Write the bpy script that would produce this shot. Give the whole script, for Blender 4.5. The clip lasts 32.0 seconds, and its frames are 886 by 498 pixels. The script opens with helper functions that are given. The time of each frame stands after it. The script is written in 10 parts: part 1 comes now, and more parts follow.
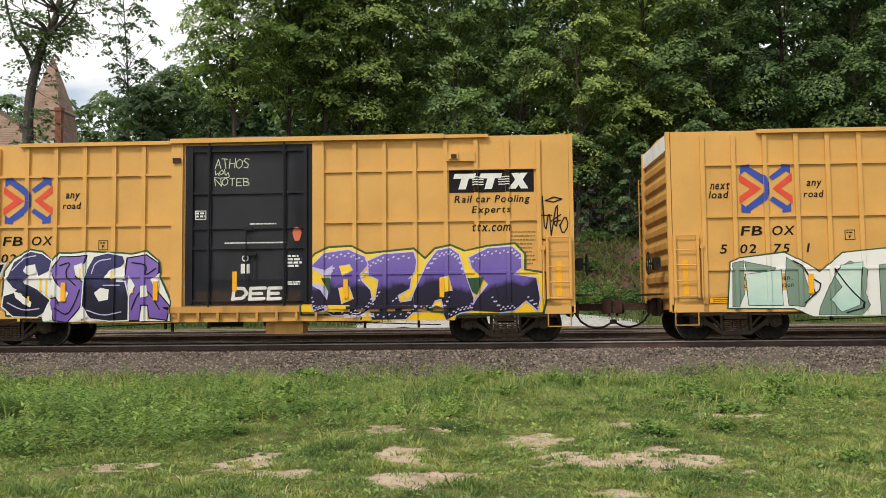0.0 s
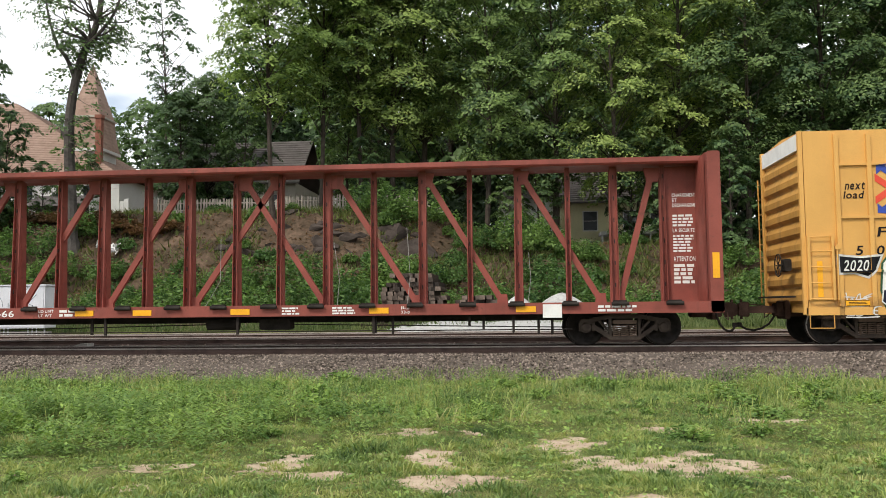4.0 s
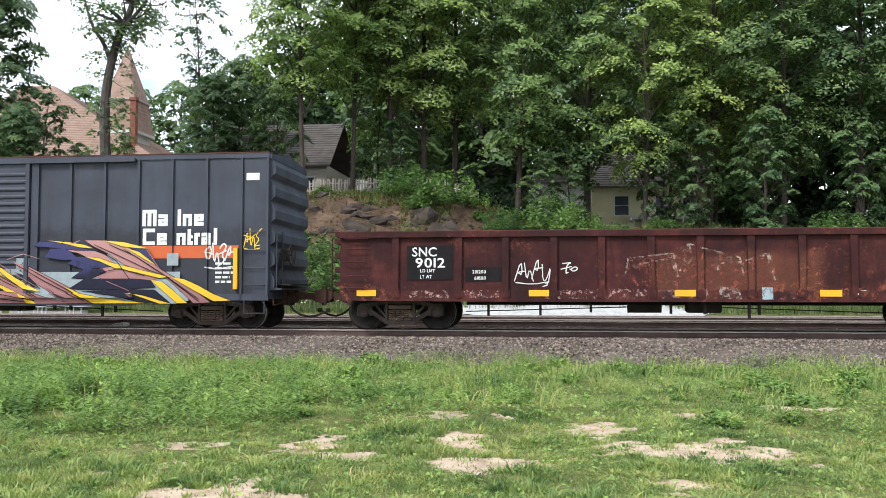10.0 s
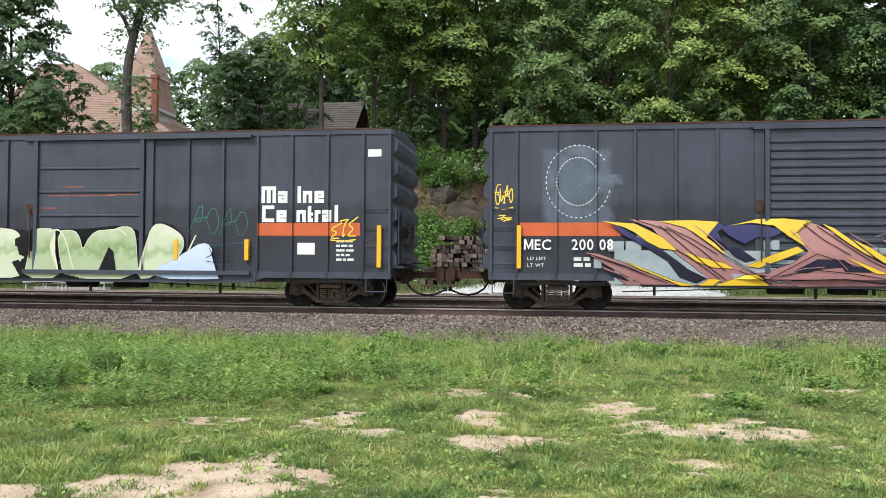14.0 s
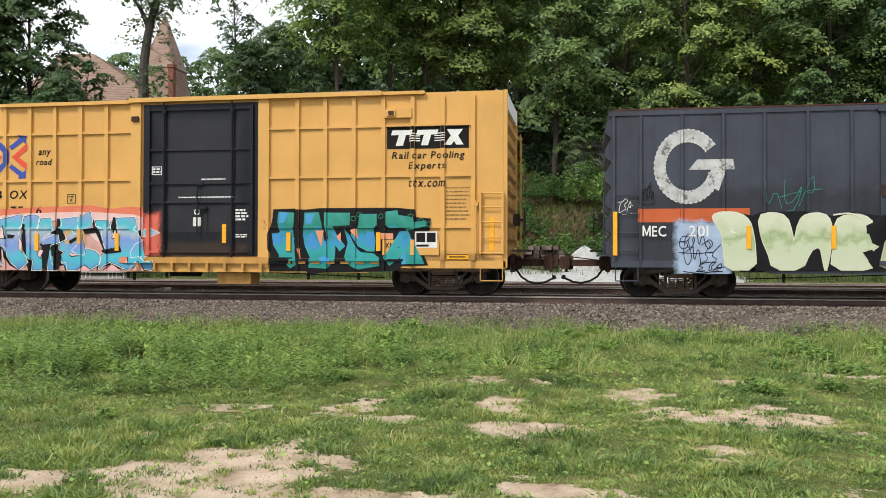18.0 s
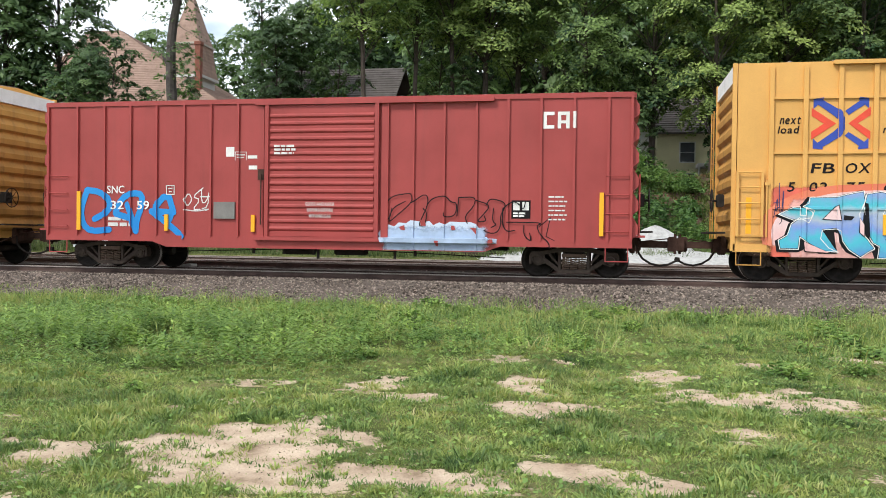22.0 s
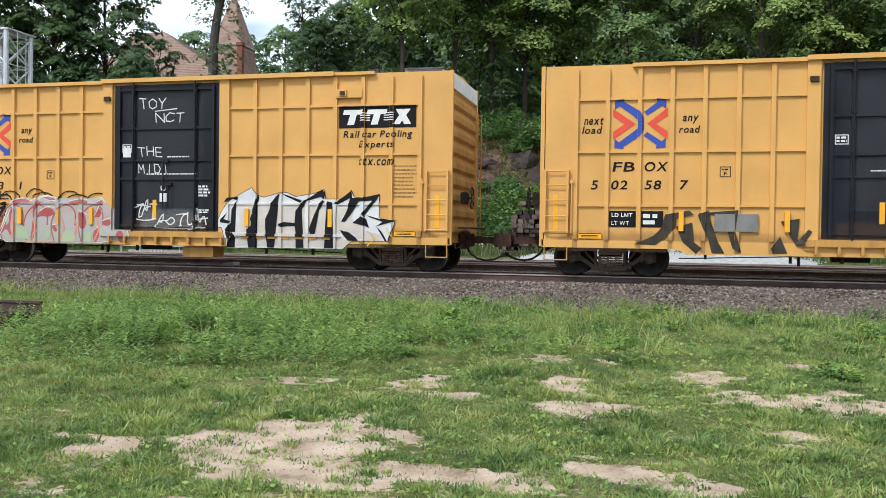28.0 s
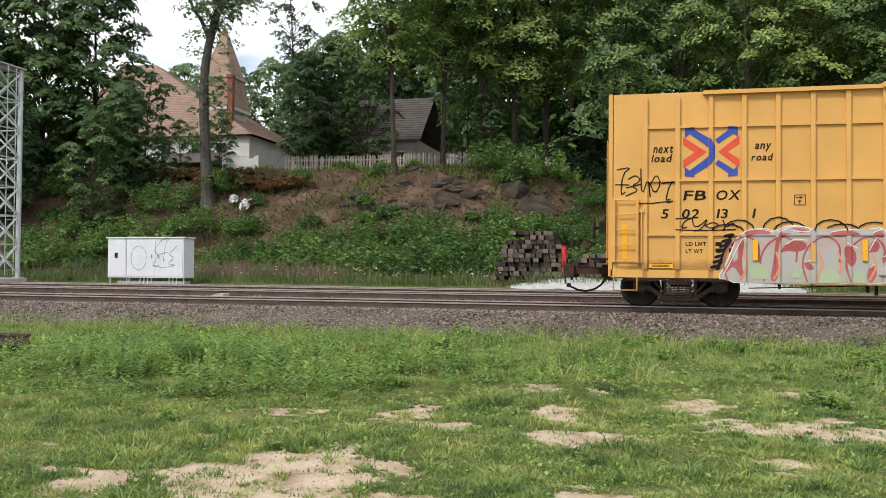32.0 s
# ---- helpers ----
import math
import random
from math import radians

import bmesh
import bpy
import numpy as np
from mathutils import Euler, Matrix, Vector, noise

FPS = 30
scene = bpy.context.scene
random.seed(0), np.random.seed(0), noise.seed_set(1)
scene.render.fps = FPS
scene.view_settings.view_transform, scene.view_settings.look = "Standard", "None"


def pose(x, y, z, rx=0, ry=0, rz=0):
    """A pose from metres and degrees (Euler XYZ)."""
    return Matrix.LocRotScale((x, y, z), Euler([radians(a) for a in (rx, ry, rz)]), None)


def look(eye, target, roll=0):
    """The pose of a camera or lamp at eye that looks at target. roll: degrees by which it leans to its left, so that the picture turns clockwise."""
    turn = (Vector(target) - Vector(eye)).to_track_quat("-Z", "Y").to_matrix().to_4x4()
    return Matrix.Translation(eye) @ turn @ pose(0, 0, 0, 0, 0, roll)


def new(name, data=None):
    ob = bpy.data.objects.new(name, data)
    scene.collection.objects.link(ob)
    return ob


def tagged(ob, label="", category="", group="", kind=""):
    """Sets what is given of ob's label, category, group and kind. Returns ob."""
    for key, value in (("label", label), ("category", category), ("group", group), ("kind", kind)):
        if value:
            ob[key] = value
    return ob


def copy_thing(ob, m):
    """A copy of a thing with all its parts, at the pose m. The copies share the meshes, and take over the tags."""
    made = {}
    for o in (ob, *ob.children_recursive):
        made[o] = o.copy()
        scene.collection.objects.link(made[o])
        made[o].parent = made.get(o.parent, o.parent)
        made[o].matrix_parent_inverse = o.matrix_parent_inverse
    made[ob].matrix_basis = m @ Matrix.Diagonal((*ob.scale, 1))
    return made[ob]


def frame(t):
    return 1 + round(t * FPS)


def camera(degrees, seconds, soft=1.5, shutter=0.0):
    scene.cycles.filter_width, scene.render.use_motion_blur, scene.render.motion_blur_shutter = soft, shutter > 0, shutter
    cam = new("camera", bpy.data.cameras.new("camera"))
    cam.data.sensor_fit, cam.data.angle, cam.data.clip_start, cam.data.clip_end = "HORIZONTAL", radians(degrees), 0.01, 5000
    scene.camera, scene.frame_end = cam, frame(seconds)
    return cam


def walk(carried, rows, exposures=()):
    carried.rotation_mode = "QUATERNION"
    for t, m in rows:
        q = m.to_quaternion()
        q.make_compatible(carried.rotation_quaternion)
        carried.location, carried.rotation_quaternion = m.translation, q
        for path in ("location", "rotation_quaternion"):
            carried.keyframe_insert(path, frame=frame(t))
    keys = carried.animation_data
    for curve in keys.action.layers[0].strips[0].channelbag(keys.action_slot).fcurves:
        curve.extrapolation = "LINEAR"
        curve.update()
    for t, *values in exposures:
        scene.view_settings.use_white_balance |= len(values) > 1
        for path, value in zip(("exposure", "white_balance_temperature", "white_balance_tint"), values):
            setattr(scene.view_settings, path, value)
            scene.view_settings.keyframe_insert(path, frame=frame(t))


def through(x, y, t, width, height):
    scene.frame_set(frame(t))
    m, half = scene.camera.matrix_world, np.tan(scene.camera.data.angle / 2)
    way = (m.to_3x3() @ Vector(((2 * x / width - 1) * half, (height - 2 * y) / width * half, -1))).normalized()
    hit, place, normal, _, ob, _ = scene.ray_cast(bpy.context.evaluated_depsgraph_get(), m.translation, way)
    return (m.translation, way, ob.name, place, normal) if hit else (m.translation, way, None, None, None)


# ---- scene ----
cam = camera(55.34, 32.0, soft=0.9, shutter=0.0)

# seconds, place of the lens in metres, pitch, roll and yaw in degrees (yaw from the square-on view of the track)
PATH = [
    (0.0, 0.012, 0.046, 1.568, 3.70, 0.60, 2.70),
    (0.5, 0.084, 0.041, 1.577, 3.79, 0.65, 2.20),
    (1.0, 0.130, 0.001, 1.571, 3.56, 0.07, 2.68),
    (1.5, 0.139, -0.005, 1.571, 3.91, 0.34, 3.30),
    (2.0, 0.092, -0.002, 1.581, 4.65, 0.67, 3.49),
    (2.5, 0.077, 0.008, 1.572, 5.12, 0.41, 4.31),
    (3.0, 0.057, 0.030, 1.569, 5.26, 0.42, 5.01),
    (3.5, 0.052, 0.037, 1.561, 3.95, 0.63, 5.15),
    (5.5, 0.043, 0.007, 1.559, 4.19, 0.27, 4.43),
    (6.0, 0.038, 0.011, 1.559, 3.91, 0.14, 4.90),
    (6.5, 0.032, 0.003, 1.564, 3.62, -0.14, 5.51),
    (7.0, 0.017, -0.005, 1.568, 3.17, -0.41, 6.64),
    (7.5, 0.008, 0.000, 1.564, 2.58, -0.25, 7.44),
    (8.0, -0.000, 0.006, 1.560, 2.29, -0.11, 7.07),
    (8.5, 0.020, 0.003, 1.561, 1.98, -0.01, 6.61),
    (9.0, 0.024, 0.003, 1.565, 1.85, -0.57, 6.91),
    (9.5, 0.019, -0.008, 1.563, 2.20, -0.94, 6.77),
    (10.0, 0.025, -0.011, 1.567, 2.87, -0.01, 7.04),
    (10.5, 0.018, -0.005, 1.562, 2.97, 0.34, 7.60),
    (11.0, 0.009, 0.009, 1.560, 2.78, -0.14, 7.94),
    (11.5, 0.006, -0.006, 1.565, 2.81, -0.56, 7.79),
    (12.0, 0.014, -0.013, 1.563, 2.68, -0.76, 7.54),
    (12.5, 0.012, -0.005, 1.563, 2.38, -0.84, 7.77),
    (13.0, 0.016, -0.007, 1.559, 1.96, -0.39, 7.82),
    (13.5, 0.018, -0.012, 1.558, 1.51, -0.33, 7.83),
    (14.0, 0.021, -0.012, 1.561, 1.44, -0.40, 8.34),
    (14.5, 0.007, -0.008, 1.557, 1.64, -0.23, 8.59),
    (16.5, 0.001, -0.002, 1.556, 0.08, 0.06, 8.87),
    (17.0, -0.005, 0.000, 1.553, 0.14, 0.11, 9.48),
    (17.5, -0.007, -0.007, 1.554, 0.63, 0.07, 9.44),
    (18.0, -0.016, -0.016, 1.555, 0.60, -0.13, 9.42),
    (18.5, -0.008, -0.012, 1.560, 0.27, -0.09, 9.24),
    (19.0, -0.010, -0.010, 1.557, -0.03, -0.12, 9.39),
    (19.5, -0.011, -0.009, 1.554, -0.44, -0.04, 9.81),
    (20.0, -0.007, -0.017, 1.554, -0.67, -0.09, 9.95),
    (20.5, -0.011, -0.015, 1.550, -1.06, -0.15, 10.30),
    (21.0, -0.014, -0.007, 1.548, -0.95, -0.41, 10.42),
    (21.5, -0.013, -0.010, 1.554, -0.67, -0.66, 10.65),
    (22.0, -0.018, -0.010, 1.554, -0.82, -0.76, 11.04),
    (22.5, -0.012, -0.026, 1.561, -0.37, -0.73, 11.55),
    (23.0, -0.015, -0.028, 1.569, 1.34, 0.08, 11.77),
    (23.5, -0.019, -0.025, 1.564, 2.31, 0.59, 11.37),
    (24.0, -0.028, -0.016, 1.558, 1.83, -0.10, 11.12),
    (24.5, -0.045, -0.013, 1.553, 1.25, -0.34, 11.63),
    (26.5, -0.051, -0.013, 1.551, -0.36, -0.43, 12.53),
    (27.0, -0.048, -0.013, 1.548, -0.82, -0.37, 13.07),
    (27.5, -0.050, -0.003, 1.547, -0.98, -0.49, 13.36),
    (28.0, -0.056, 0.004, 1.549, -0.93, -0.77, 13.66),
    (28.5, -0.065, 0.001, 1.544, -0.99, -0.53, 14.19),
    (29.0, -0.064, 0.004, 1.542, -1.18, -0.25, 14.34),
    (29.5, -0.060, -0.004, 1.548, -0.90, -0.46, 14.49),
    (30.0, -0.059, -0.003, 1.549, -0.11, -0.48, 14.44),
    (30.5, -0.043, -0.016, 1.551, 1.20, -0.30, 13.82),
    (31.0, -0.040, -0.022, 1.553, 1.72, -0.33, 13.22),
    (31.5, -0.042, -0.019, 1.552, 1.44, -0.45, 13.19),
    (32.0, -0.051, -0.014, 1.547, 1.11, -0.46, 13.03),
]
EXPOSURES = [(0, -0.08, 7000, 10), (3.5, 0.05, 6850, 10), (6, 0.58, 6150, 10), (13, 0.54, 6250, 10), (17, 0.10, 6550, 10), (18.5, 0.19, 6600, 10), (23, 0.34, 6300, 10), (27, 0.14, 6100, 10), (28, 0.18, 6000, 10), (30, 0.09, 6450, 10), (32, 0.12, 6600, 10)]
walk(cam, [(t, pose(x, y, z, 90 + p, 0, yaw) @ pose(0, 0, 0, 0, 0, -roll)) for t, x, y, z, p, roll, yaw in PATH], EXPOSURES)

# ---- light: bright hazy sky, wide soft sun from behind the camera's left shoulder ----
SUN_EL, SUN_AZ = 48.0, 215.0
world = bpy.data.worlds.new("sky")
scene.world = world
world.use_nodes = True
wn, wl = world.node_tree.nodes, world.node_tree.links
wn.clear()
w_out = wn.new("ShaderNodeOutputWorld")
w_sky = wn.new("ShaderNodeTexSky")
w_sky.sky_type = "NISHITA"
w_sky.sun_disc = False
w_sky.sun_elevation, w_sky.sun_rotation = radians(SUN_EL), radians(SUN_AZ)
w_bg = wn.new("ShaderNodeBackground")
w_bg.inputs["Strength"].default_value = 0.15
w_cloud = wn.new("ShaderNodeBackground")
w_cloud.inputs["Color"].default_value = (0.93, 0.96, 1.0, 1)
w_cloud.inputs["Strength"].default_value = 1.25
w_co = wn.new("ShaderNodeTexCoord")
w_map = wn.new("ShaderNodeMapping")
w_map.inputs["Scale"].default_value = (1, 1, 2.4)
w_noise = wn.new("ShaderNodeTexNoise")
w_noise.inputs["Scale"].default_value = 3.2
w_noise.inputs["Detail"].default_value = 6
w_ramp = wn.new("ShaderNodeValToRGB")
w_ramp.color_ramp.elements[0].position, w_ramp.color_ramp.elements[1].position = 0.30, 0.48
w_mix = wn.new("ShaderNodeMixShader")
wl.new(w_co.outputs["Generated"], w_map.inputs["Vector"])
wl.new(w_map.outputs["Vector"], w_noise.inputs["Vector"])
wl.new(w_noise.outputs["Fac"], w_ramp.inputs["Fac"])
wl.new(w_ramp.outputs["Color"], w_mix.inputs["Fac"])
wl.new(w_sky.outputs["Color"], w_bg.inputs["Color"])
wl.new(w_bg.outputs["Background"], w_mix.inputs[1])
wl.new(w_cloud.outputs["Background"], w_mix.inputs[2])
wl.new(w_mix.outputs["Shader"], w_out.inputs["Surface"])

sun = new("sun", bpy.data.lights.new("sun", "SUN"))
sun.data.energy, sun.data.angle, sun.data.color = 2.6, radians(11), (1.0, 0.96, 0.88)
_a, _e = radians(SUN_AZ), radians(SUN_EL)
sun.matrix_world = look((0, 0, 60), (-60 * math.sin(_a) * math.cos(_e), -60 * math.cos(_a) * math.cos(_e), 60 - 60 * math.sin(_e)))

# ---- materials ----
def _nodes(name):
    m = bpy.data.materials.new(name)
    m.use_nodes = True
    n, l = m.node_tree.nodes, m.node_tree.links
    b = n["Principled BSDF"]
    return m, n, l, b


def _noise(n, l, vec, scale, detail=5, rough=0.55, stretch=None):
    t = n.new("ShaderNodeTexNoise")
    t.inputs["Scale"].default_value, t.inputs["Detail"].default_value, t.inputs["Roughness"].default_value = scale, detail, rough
    if stretch:
        mp = n.new("ShaderNodeMapping")
        mp.inputs["Scale"].default_value = stretch
        l.new(vec, mp.inputs["Vector"])
        vec = mp.outputs["Vector"]
    l.new(vec, t.inputs["Vector"])
    return t.outputs["Fac"]


def _ramp(n, l, fac, stops):
    r = n.new("ShaderNodeValToRGB")
    el = r.color_ramp.elements
    while len(el) < len(stops):
        el.new(0.5)
    for e, (p, c) in zip(el, stops):
        e.position, e.color = p, (*c, 1) if len(c) == 3 else c
    l.new(fac, r.inputs["Fac"])
    return r.outputs["Color"]


def _mix(n, l, fac, a, b, mode="MIX"):
    m = n.new("ShaderNodeMix")
    m.data_type, m.blend_type = "RGBA", mode
    for sock, v in ((0, fac), (6, a), (7, b)):
        if isinstance(v, (int, float)):
            m.inputs[sock].default_value = v
        elif isinstance(v, tuple):
            m.inputs[sock].default_value = (*v, 1)
        else:
            l.new(v, m.inputs[sock])
    return m.outputs[2]


def shade(c, k):
    return tuple(min(1, v * k) for v in c)


def surface(name, col, rough=0.6, metal=0.0, scale=3.0, vary=0.25, grain=60.0, bump=0.15, streak=0.0, rust=0.0,
            rust_col=(0.12, 0.045, 0.02), dirt=(0.05, 0.04, 0.03), island=0.0, spec=0.4, coords="Object"):
    """A worn surface: broad blotches, fine grain, streaks that run down, rust spots and relief."""
    m, n, l, b = _nodes(name)
    co = n.new("ShaderNodeTexCoord").outputs[coords]
    broad = _noise(n, l, co, scale)
    fine = _noise(n, l, co, grain, 3)
    c = _ramp(n, l, broad, [(0.3, shade(col, 1 - vary)), (0.52, col), (0.75, shade(col, 1 + vary * 0.7))])
    f = _ramp(n, l, fine, [(0.3, (0.82, 0.82, 0.82)), (0.7, (1.12, 1.12, 1.12))])
    c = _mix(n, l, 0.7, c, f, "MULTIPLY")
    if island:
        g = n.new("ShaderNodeNewGeometry").outputs["Random Per Island"]
        o = n.new("ShaderNodeObjectInfo").outputs["Random"]
        add = n.new("ShaderNodeMath")
        add.operation = "ADD"
        l.new(g, add.inputs[0]), l.new(o, add.inputs[1])
        fr = n.new("ShaderNodeMath")
        fr.operation = "FRACT"
        l.new(add.outputs[0], fr.inputs[0])
        v = _ramp(n, l, fr.outputs[0], [(0.0, (1 - island,) * 3), (1.0, (1 + island,) * 3)])
        c = _mix(n, l, 1.0, c, v, "MULTIPLY")
    if streak:
        s = _noise(n, l, co, 1.5, 5, 0.6, (2.6, 2.6, 0.22))
        s = _ramp(n, l, s, [(0.50, (0, 0, 0)), (0.72, (streak,) * 3)])
        c = _mix(n, l, s, c, dirt)
    if rust:
        r = _noise(n, l, co, 5.5, 8, 0.7)
        r = _ramp(n, l, r, [(0.66 - 0.25 * rust, (0, 0, 0)), (0.72 - 0.2 * rust, (0.9, 0.9, 0.9))])
        c = _mix(n, l, r, c, rust_col)
    l.new(c, b.inputs["Base Color"])
    rr = _ramp(n, l, broad, [(0.3, (min(1, rough + 0.12),) * 3), (0.7, (max(0.05, rough - 0.1),) * 3)])
    l.new(rr, b.inputs["Roughness"])
    b.inputs["Metallic"].default_value = metal
    b.inputs["Specular IOR Level"].default_value = spec
    if bump:
        bp = n.new("ShaderNodeBump")
        bp.inputs["Strength"].default_value, bp.inputs["Distance"].default_value = bump, 0.02
        l.new(fine, bp.inputs["Height"])
        l.new(bp.outputs["Normal"], b.inputs["Normal"])
    return m


def foliage(name, dark, light, rough=0.55, through=0.35, spread=0.5, patch=0.55, gloss=0.25, low=0.42):
    """Leaves: each leaf its own green, some light through the blade, broad drifts of tone."""
    m, n, l, b = _nodes(name)
    g = n.new("ShaderNodeNewGeometry")
    o = n.new("ShaderNodeObjectInfo").outputs["Random"]
    co = n.new("ShaderNodeTexCoord").outputs["Object"]
    broad = _noise(n, l, co, patch, 4)
    mixv = n.new("ShaderNodeMath")
    mixv.operation = "MULTIPLY_ADD"
    l.new(g.outputs["Random Per Island"], mixv.inputs[0])
    mixv.inputs[1].default_value = spread
    l.new(broad, mixv.inputs[2])
    c = _ramp(n, l, mixv.outputs[0], [(low, dark), (low + 0.5 * spread + 0.16, light)])
    v = _ramp(n, l, o, [(0, (0.70, 0.76, 0.74)), (1, (1.28, 1.18, 1.0))])
    c = _mix(n, l, 1.0, c, v, "MULTIPLY")
    l.new(c, b.inputs["Base Color"])
    b.inputs["Roughness"].default_value = rough
    b.inputs["Specular IOR Level"].default_value = gloss
    t = n.new("ShaderNodeBsdfTranslucent")
    l.new(_mix(n, l, 1.0, c, (1.05, 1.2, 0.75), "MULTIPLY"), t.inputs["Color"])
    ms = n.new("ShaderNodeMixShader")
    ms.inputs["Fac"].default_value = through
    l.new(b.outputs["BSDF"], ms.inputs[1])
    l.new(t.outputs["BSDF"], ms.inputs[2])
    l.new(ms.outputs["Shader"], n["Material Output"].inputs["Surface"])
    return m


def turf(name, stops, small=0.34, broad=0.8, mid=3.2, through=0.3):
    """Grass whose tone drifts from tuft to tuft and in wide patches, more than from blade to blade."""
    m, n, l, b = _nodes(name)
    g = n.new("ShaderNodeNewGeometry")
    co = n.new("ShaderNodeTexCoord").outputs["Object"]
    wide = n.new("ShaderNodeMath")
    wide.operation = "MULTIPLY_ADD"
    l.new(_noise(n, l, co, broad, 3, 0.5, (1, 1, 0.05)), wide.inputs[0])
    wide.inputs[1].default_value = 1.2
    tuft = n.new("ShaderNodeMath")
    tuft.operation = "MULTIPLY_ADD"
    l.new(_noise(n, l, co, mid, 4, 0.6, (1, 1, 0.05)), tuft.inputs[0])
    tuft.inputs[1].default_value = 1.1
    own = n.new("ShaderNodeMath")
    own.operation = "MULTIPLY_ADD"
    l.new(g.outputs["Random Per Island"], own.inputs[0])
    own.inputs[1].default_value, own.inputs[2].default_value = small, -0.63 - small / 2
    l.new(own.outputs[0], tuft.inputs[2])
    l.new(tuft.outputs[0], wide.inputs[2])
    c = _ramp(n, l, wide.outputs[0], stops)
    l.new(c, b.inputs["Base Color"])
    b.inputs["Roughness"].default_value = 0.55
    b.inputs["Specular IOR Level"].default_value = 0.22
    t = n.new("ShaderNodeBsdfTranslucent")
    l.new(_mix(n, l, 1.0, c, (1.1, 1.2, 0.7), "MULTIPLY"), t.inputs["Color"])
    ms = n.new("ShaderNodeMixShader")
    ms.inputs["Fac"].default_value = through
    l.new(b.outputs["BSDF"], ms.inputs[1])
    l.new(t.outputs["BSDF"], ms.inputs[2])
    l.new(ms.outputs["Shader"], n["Material Output"].inputs["Surface"])
    return m


def paint(name, stops, axis="Z", span=(0.6, 2.4), rough=0.45, scale=3.0):
    """Spray paint that fades through several colours over its height, with soft overspray blotches."""
    m, n, l, b = _nodes(name)
    co = n.new("ShaderNodeTexCoord").outputs["Object"]
    sep = n.new("ShaderNodeSeparateXYZ")
    l.new(co, sep.inputs[0])
    mr = n.new("ShaderNodeMapRange")
    mr.inputs[1].default_value, mr.inputs[2].default_value = span
    l.new(sep.outputs[axis], mr.inputs[0])
    nz = _noise(n, l, co, scale, 4)
    ma = n.new("ShaderNodeMath")
    ma.operation = "MULTIPLY_ADD"
    l.new(nz, ma.inputs[0])
    ma.inputs[1].default_value = 0.55
    l.new(mr.outputs[0], ma.inputs[2])
    sb = n.new("ShaderNodeMath")
    sb.operation = "SUBTRACT"
    l.new(ma.outputs[0], sb.inputs[0])
    sb.inputs[1].default_value = 0.27
    c = _ramp(n, l, sb.outputs[0], stops)
    f = _ramp(n, l, _noise(n, l, co, 70, 3), [(0.3, (0.85,) * 3), (0.7, (1.1,) * 3)])
    c = _mix(n, l, 0.6, c, f, "MULTIPLY")
    l.new(c, b.inputs["Base Color"])
    b.inputs["Roughness"].default_value = rough
    b.inputs["Specular IOR Level"].default_value = 0.2
    return m


YELLOW = surface("boxcar_yellow_paint", (0.655, 0.355, 0.096), 0.55, scale=0.8, vary=0.10, grain=90, bump=0.03, streak=0.06, dirt=(0.30, 0.15, 0.045))
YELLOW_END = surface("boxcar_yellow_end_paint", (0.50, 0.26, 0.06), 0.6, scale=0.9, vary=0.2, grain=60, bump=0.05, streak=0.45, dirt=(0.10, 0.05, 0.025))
DOOR_BLACK = surface("door_black_paint", (0.009, 0.010, 0.015), 0.5, scale=1.2, vary=0.3, grain=70, bump=0.05, streak=0.15, dirt=(0.05, 0.045, 0.045), spec=0.22)
LOGO_BLACK = surface("lettering_black", (0.014, 0.012, 0.013), 0.7, vary=0.2, bump=0, spec=0.12)
WHITE = surface("lettering_white", (0.74, 0.74, 0.72), 0.55, scale=2, vary=0.12, bump=0.02, streak=0.12, dirt=(0.3, 0.28, 0.25))
LOGO_RED = surface("lettering_red", (0.70, 0.07, 0.035), 0.5, vary=0.1, bump=0)
LOGO_BLUE = surface("lettering_blue", (0.03, 0.065, 0.36), 0.5, vary=0.1, bump=0)
REFLECT = surface("reflector_orange_yellow", (0.85, 0.40, 0.015), 0.4, vary=0.08, bump=0)
CB_RED = surface("flatcar_oxide_red", (0.24, 0.058, 0.042), 0.6, scale=1.2, vary=0.25, grain=70, bump=0.08, streak=0.3, dirt=(0.07, 0.03, 0.025), rust=0.25, rust_col=(0.14, 0.045, 0.03))
SNC_RED = surface("boxcar_red_paint", (0.325, 0.050, 0.046), 0.55, scale=0.8, vary=0.14, grain=80, bump=0.04, streak=0.25, dirt=(0.16, 0.035, 0.03))
GREY_BLUE = surface("boxcar_slate_paint", (0.043, 0.049, 0.070), 0.5, scale=0.7, vary=0.32, grain=80, bump=0.04, streak=0.45, dirt=(0.022, 0.021, 0.022))
GON_BASE = surface("gondola_plain_brown", (0.085, 0.026, 0.017), 0.75, scale=1.6, vary=0.45, grain=40, bump=0.3, streak=0.4, dirt=(0.03, 0.014, 0.012), rust=0.0)
GON_BRIGHT = surface("gondola_flaking_rust", (0.33, 0.095, 0.042), 0.8, scale=4, vary=0.5, grain=30, bump=0.3, rust=0.4, rust_col=(0.09, 0.03, 0.02))
ORANGE = surface("stripe_orange", (0.52, 0.105, 0.03), 0.55, scale=1.5, vary=0.12, bump=0.02, streak=0.2, dirt=(0.2, 0.06, 0.03))
BUFF = surface("buffed_grey_patch", (0.28, 0.33, 0.35), 0.6, scale=2.5, vary=0.2, bump=0)
TRUCK = surface("truck_cast_steel", (0.060, 0.046, 0.038), 0.8, metal=0.0, scale=5, vary=0.4, grain=50, bump=0.3, rust=0.25, rust_col=(0.07, 0.04, 0.025), spec=0.15)
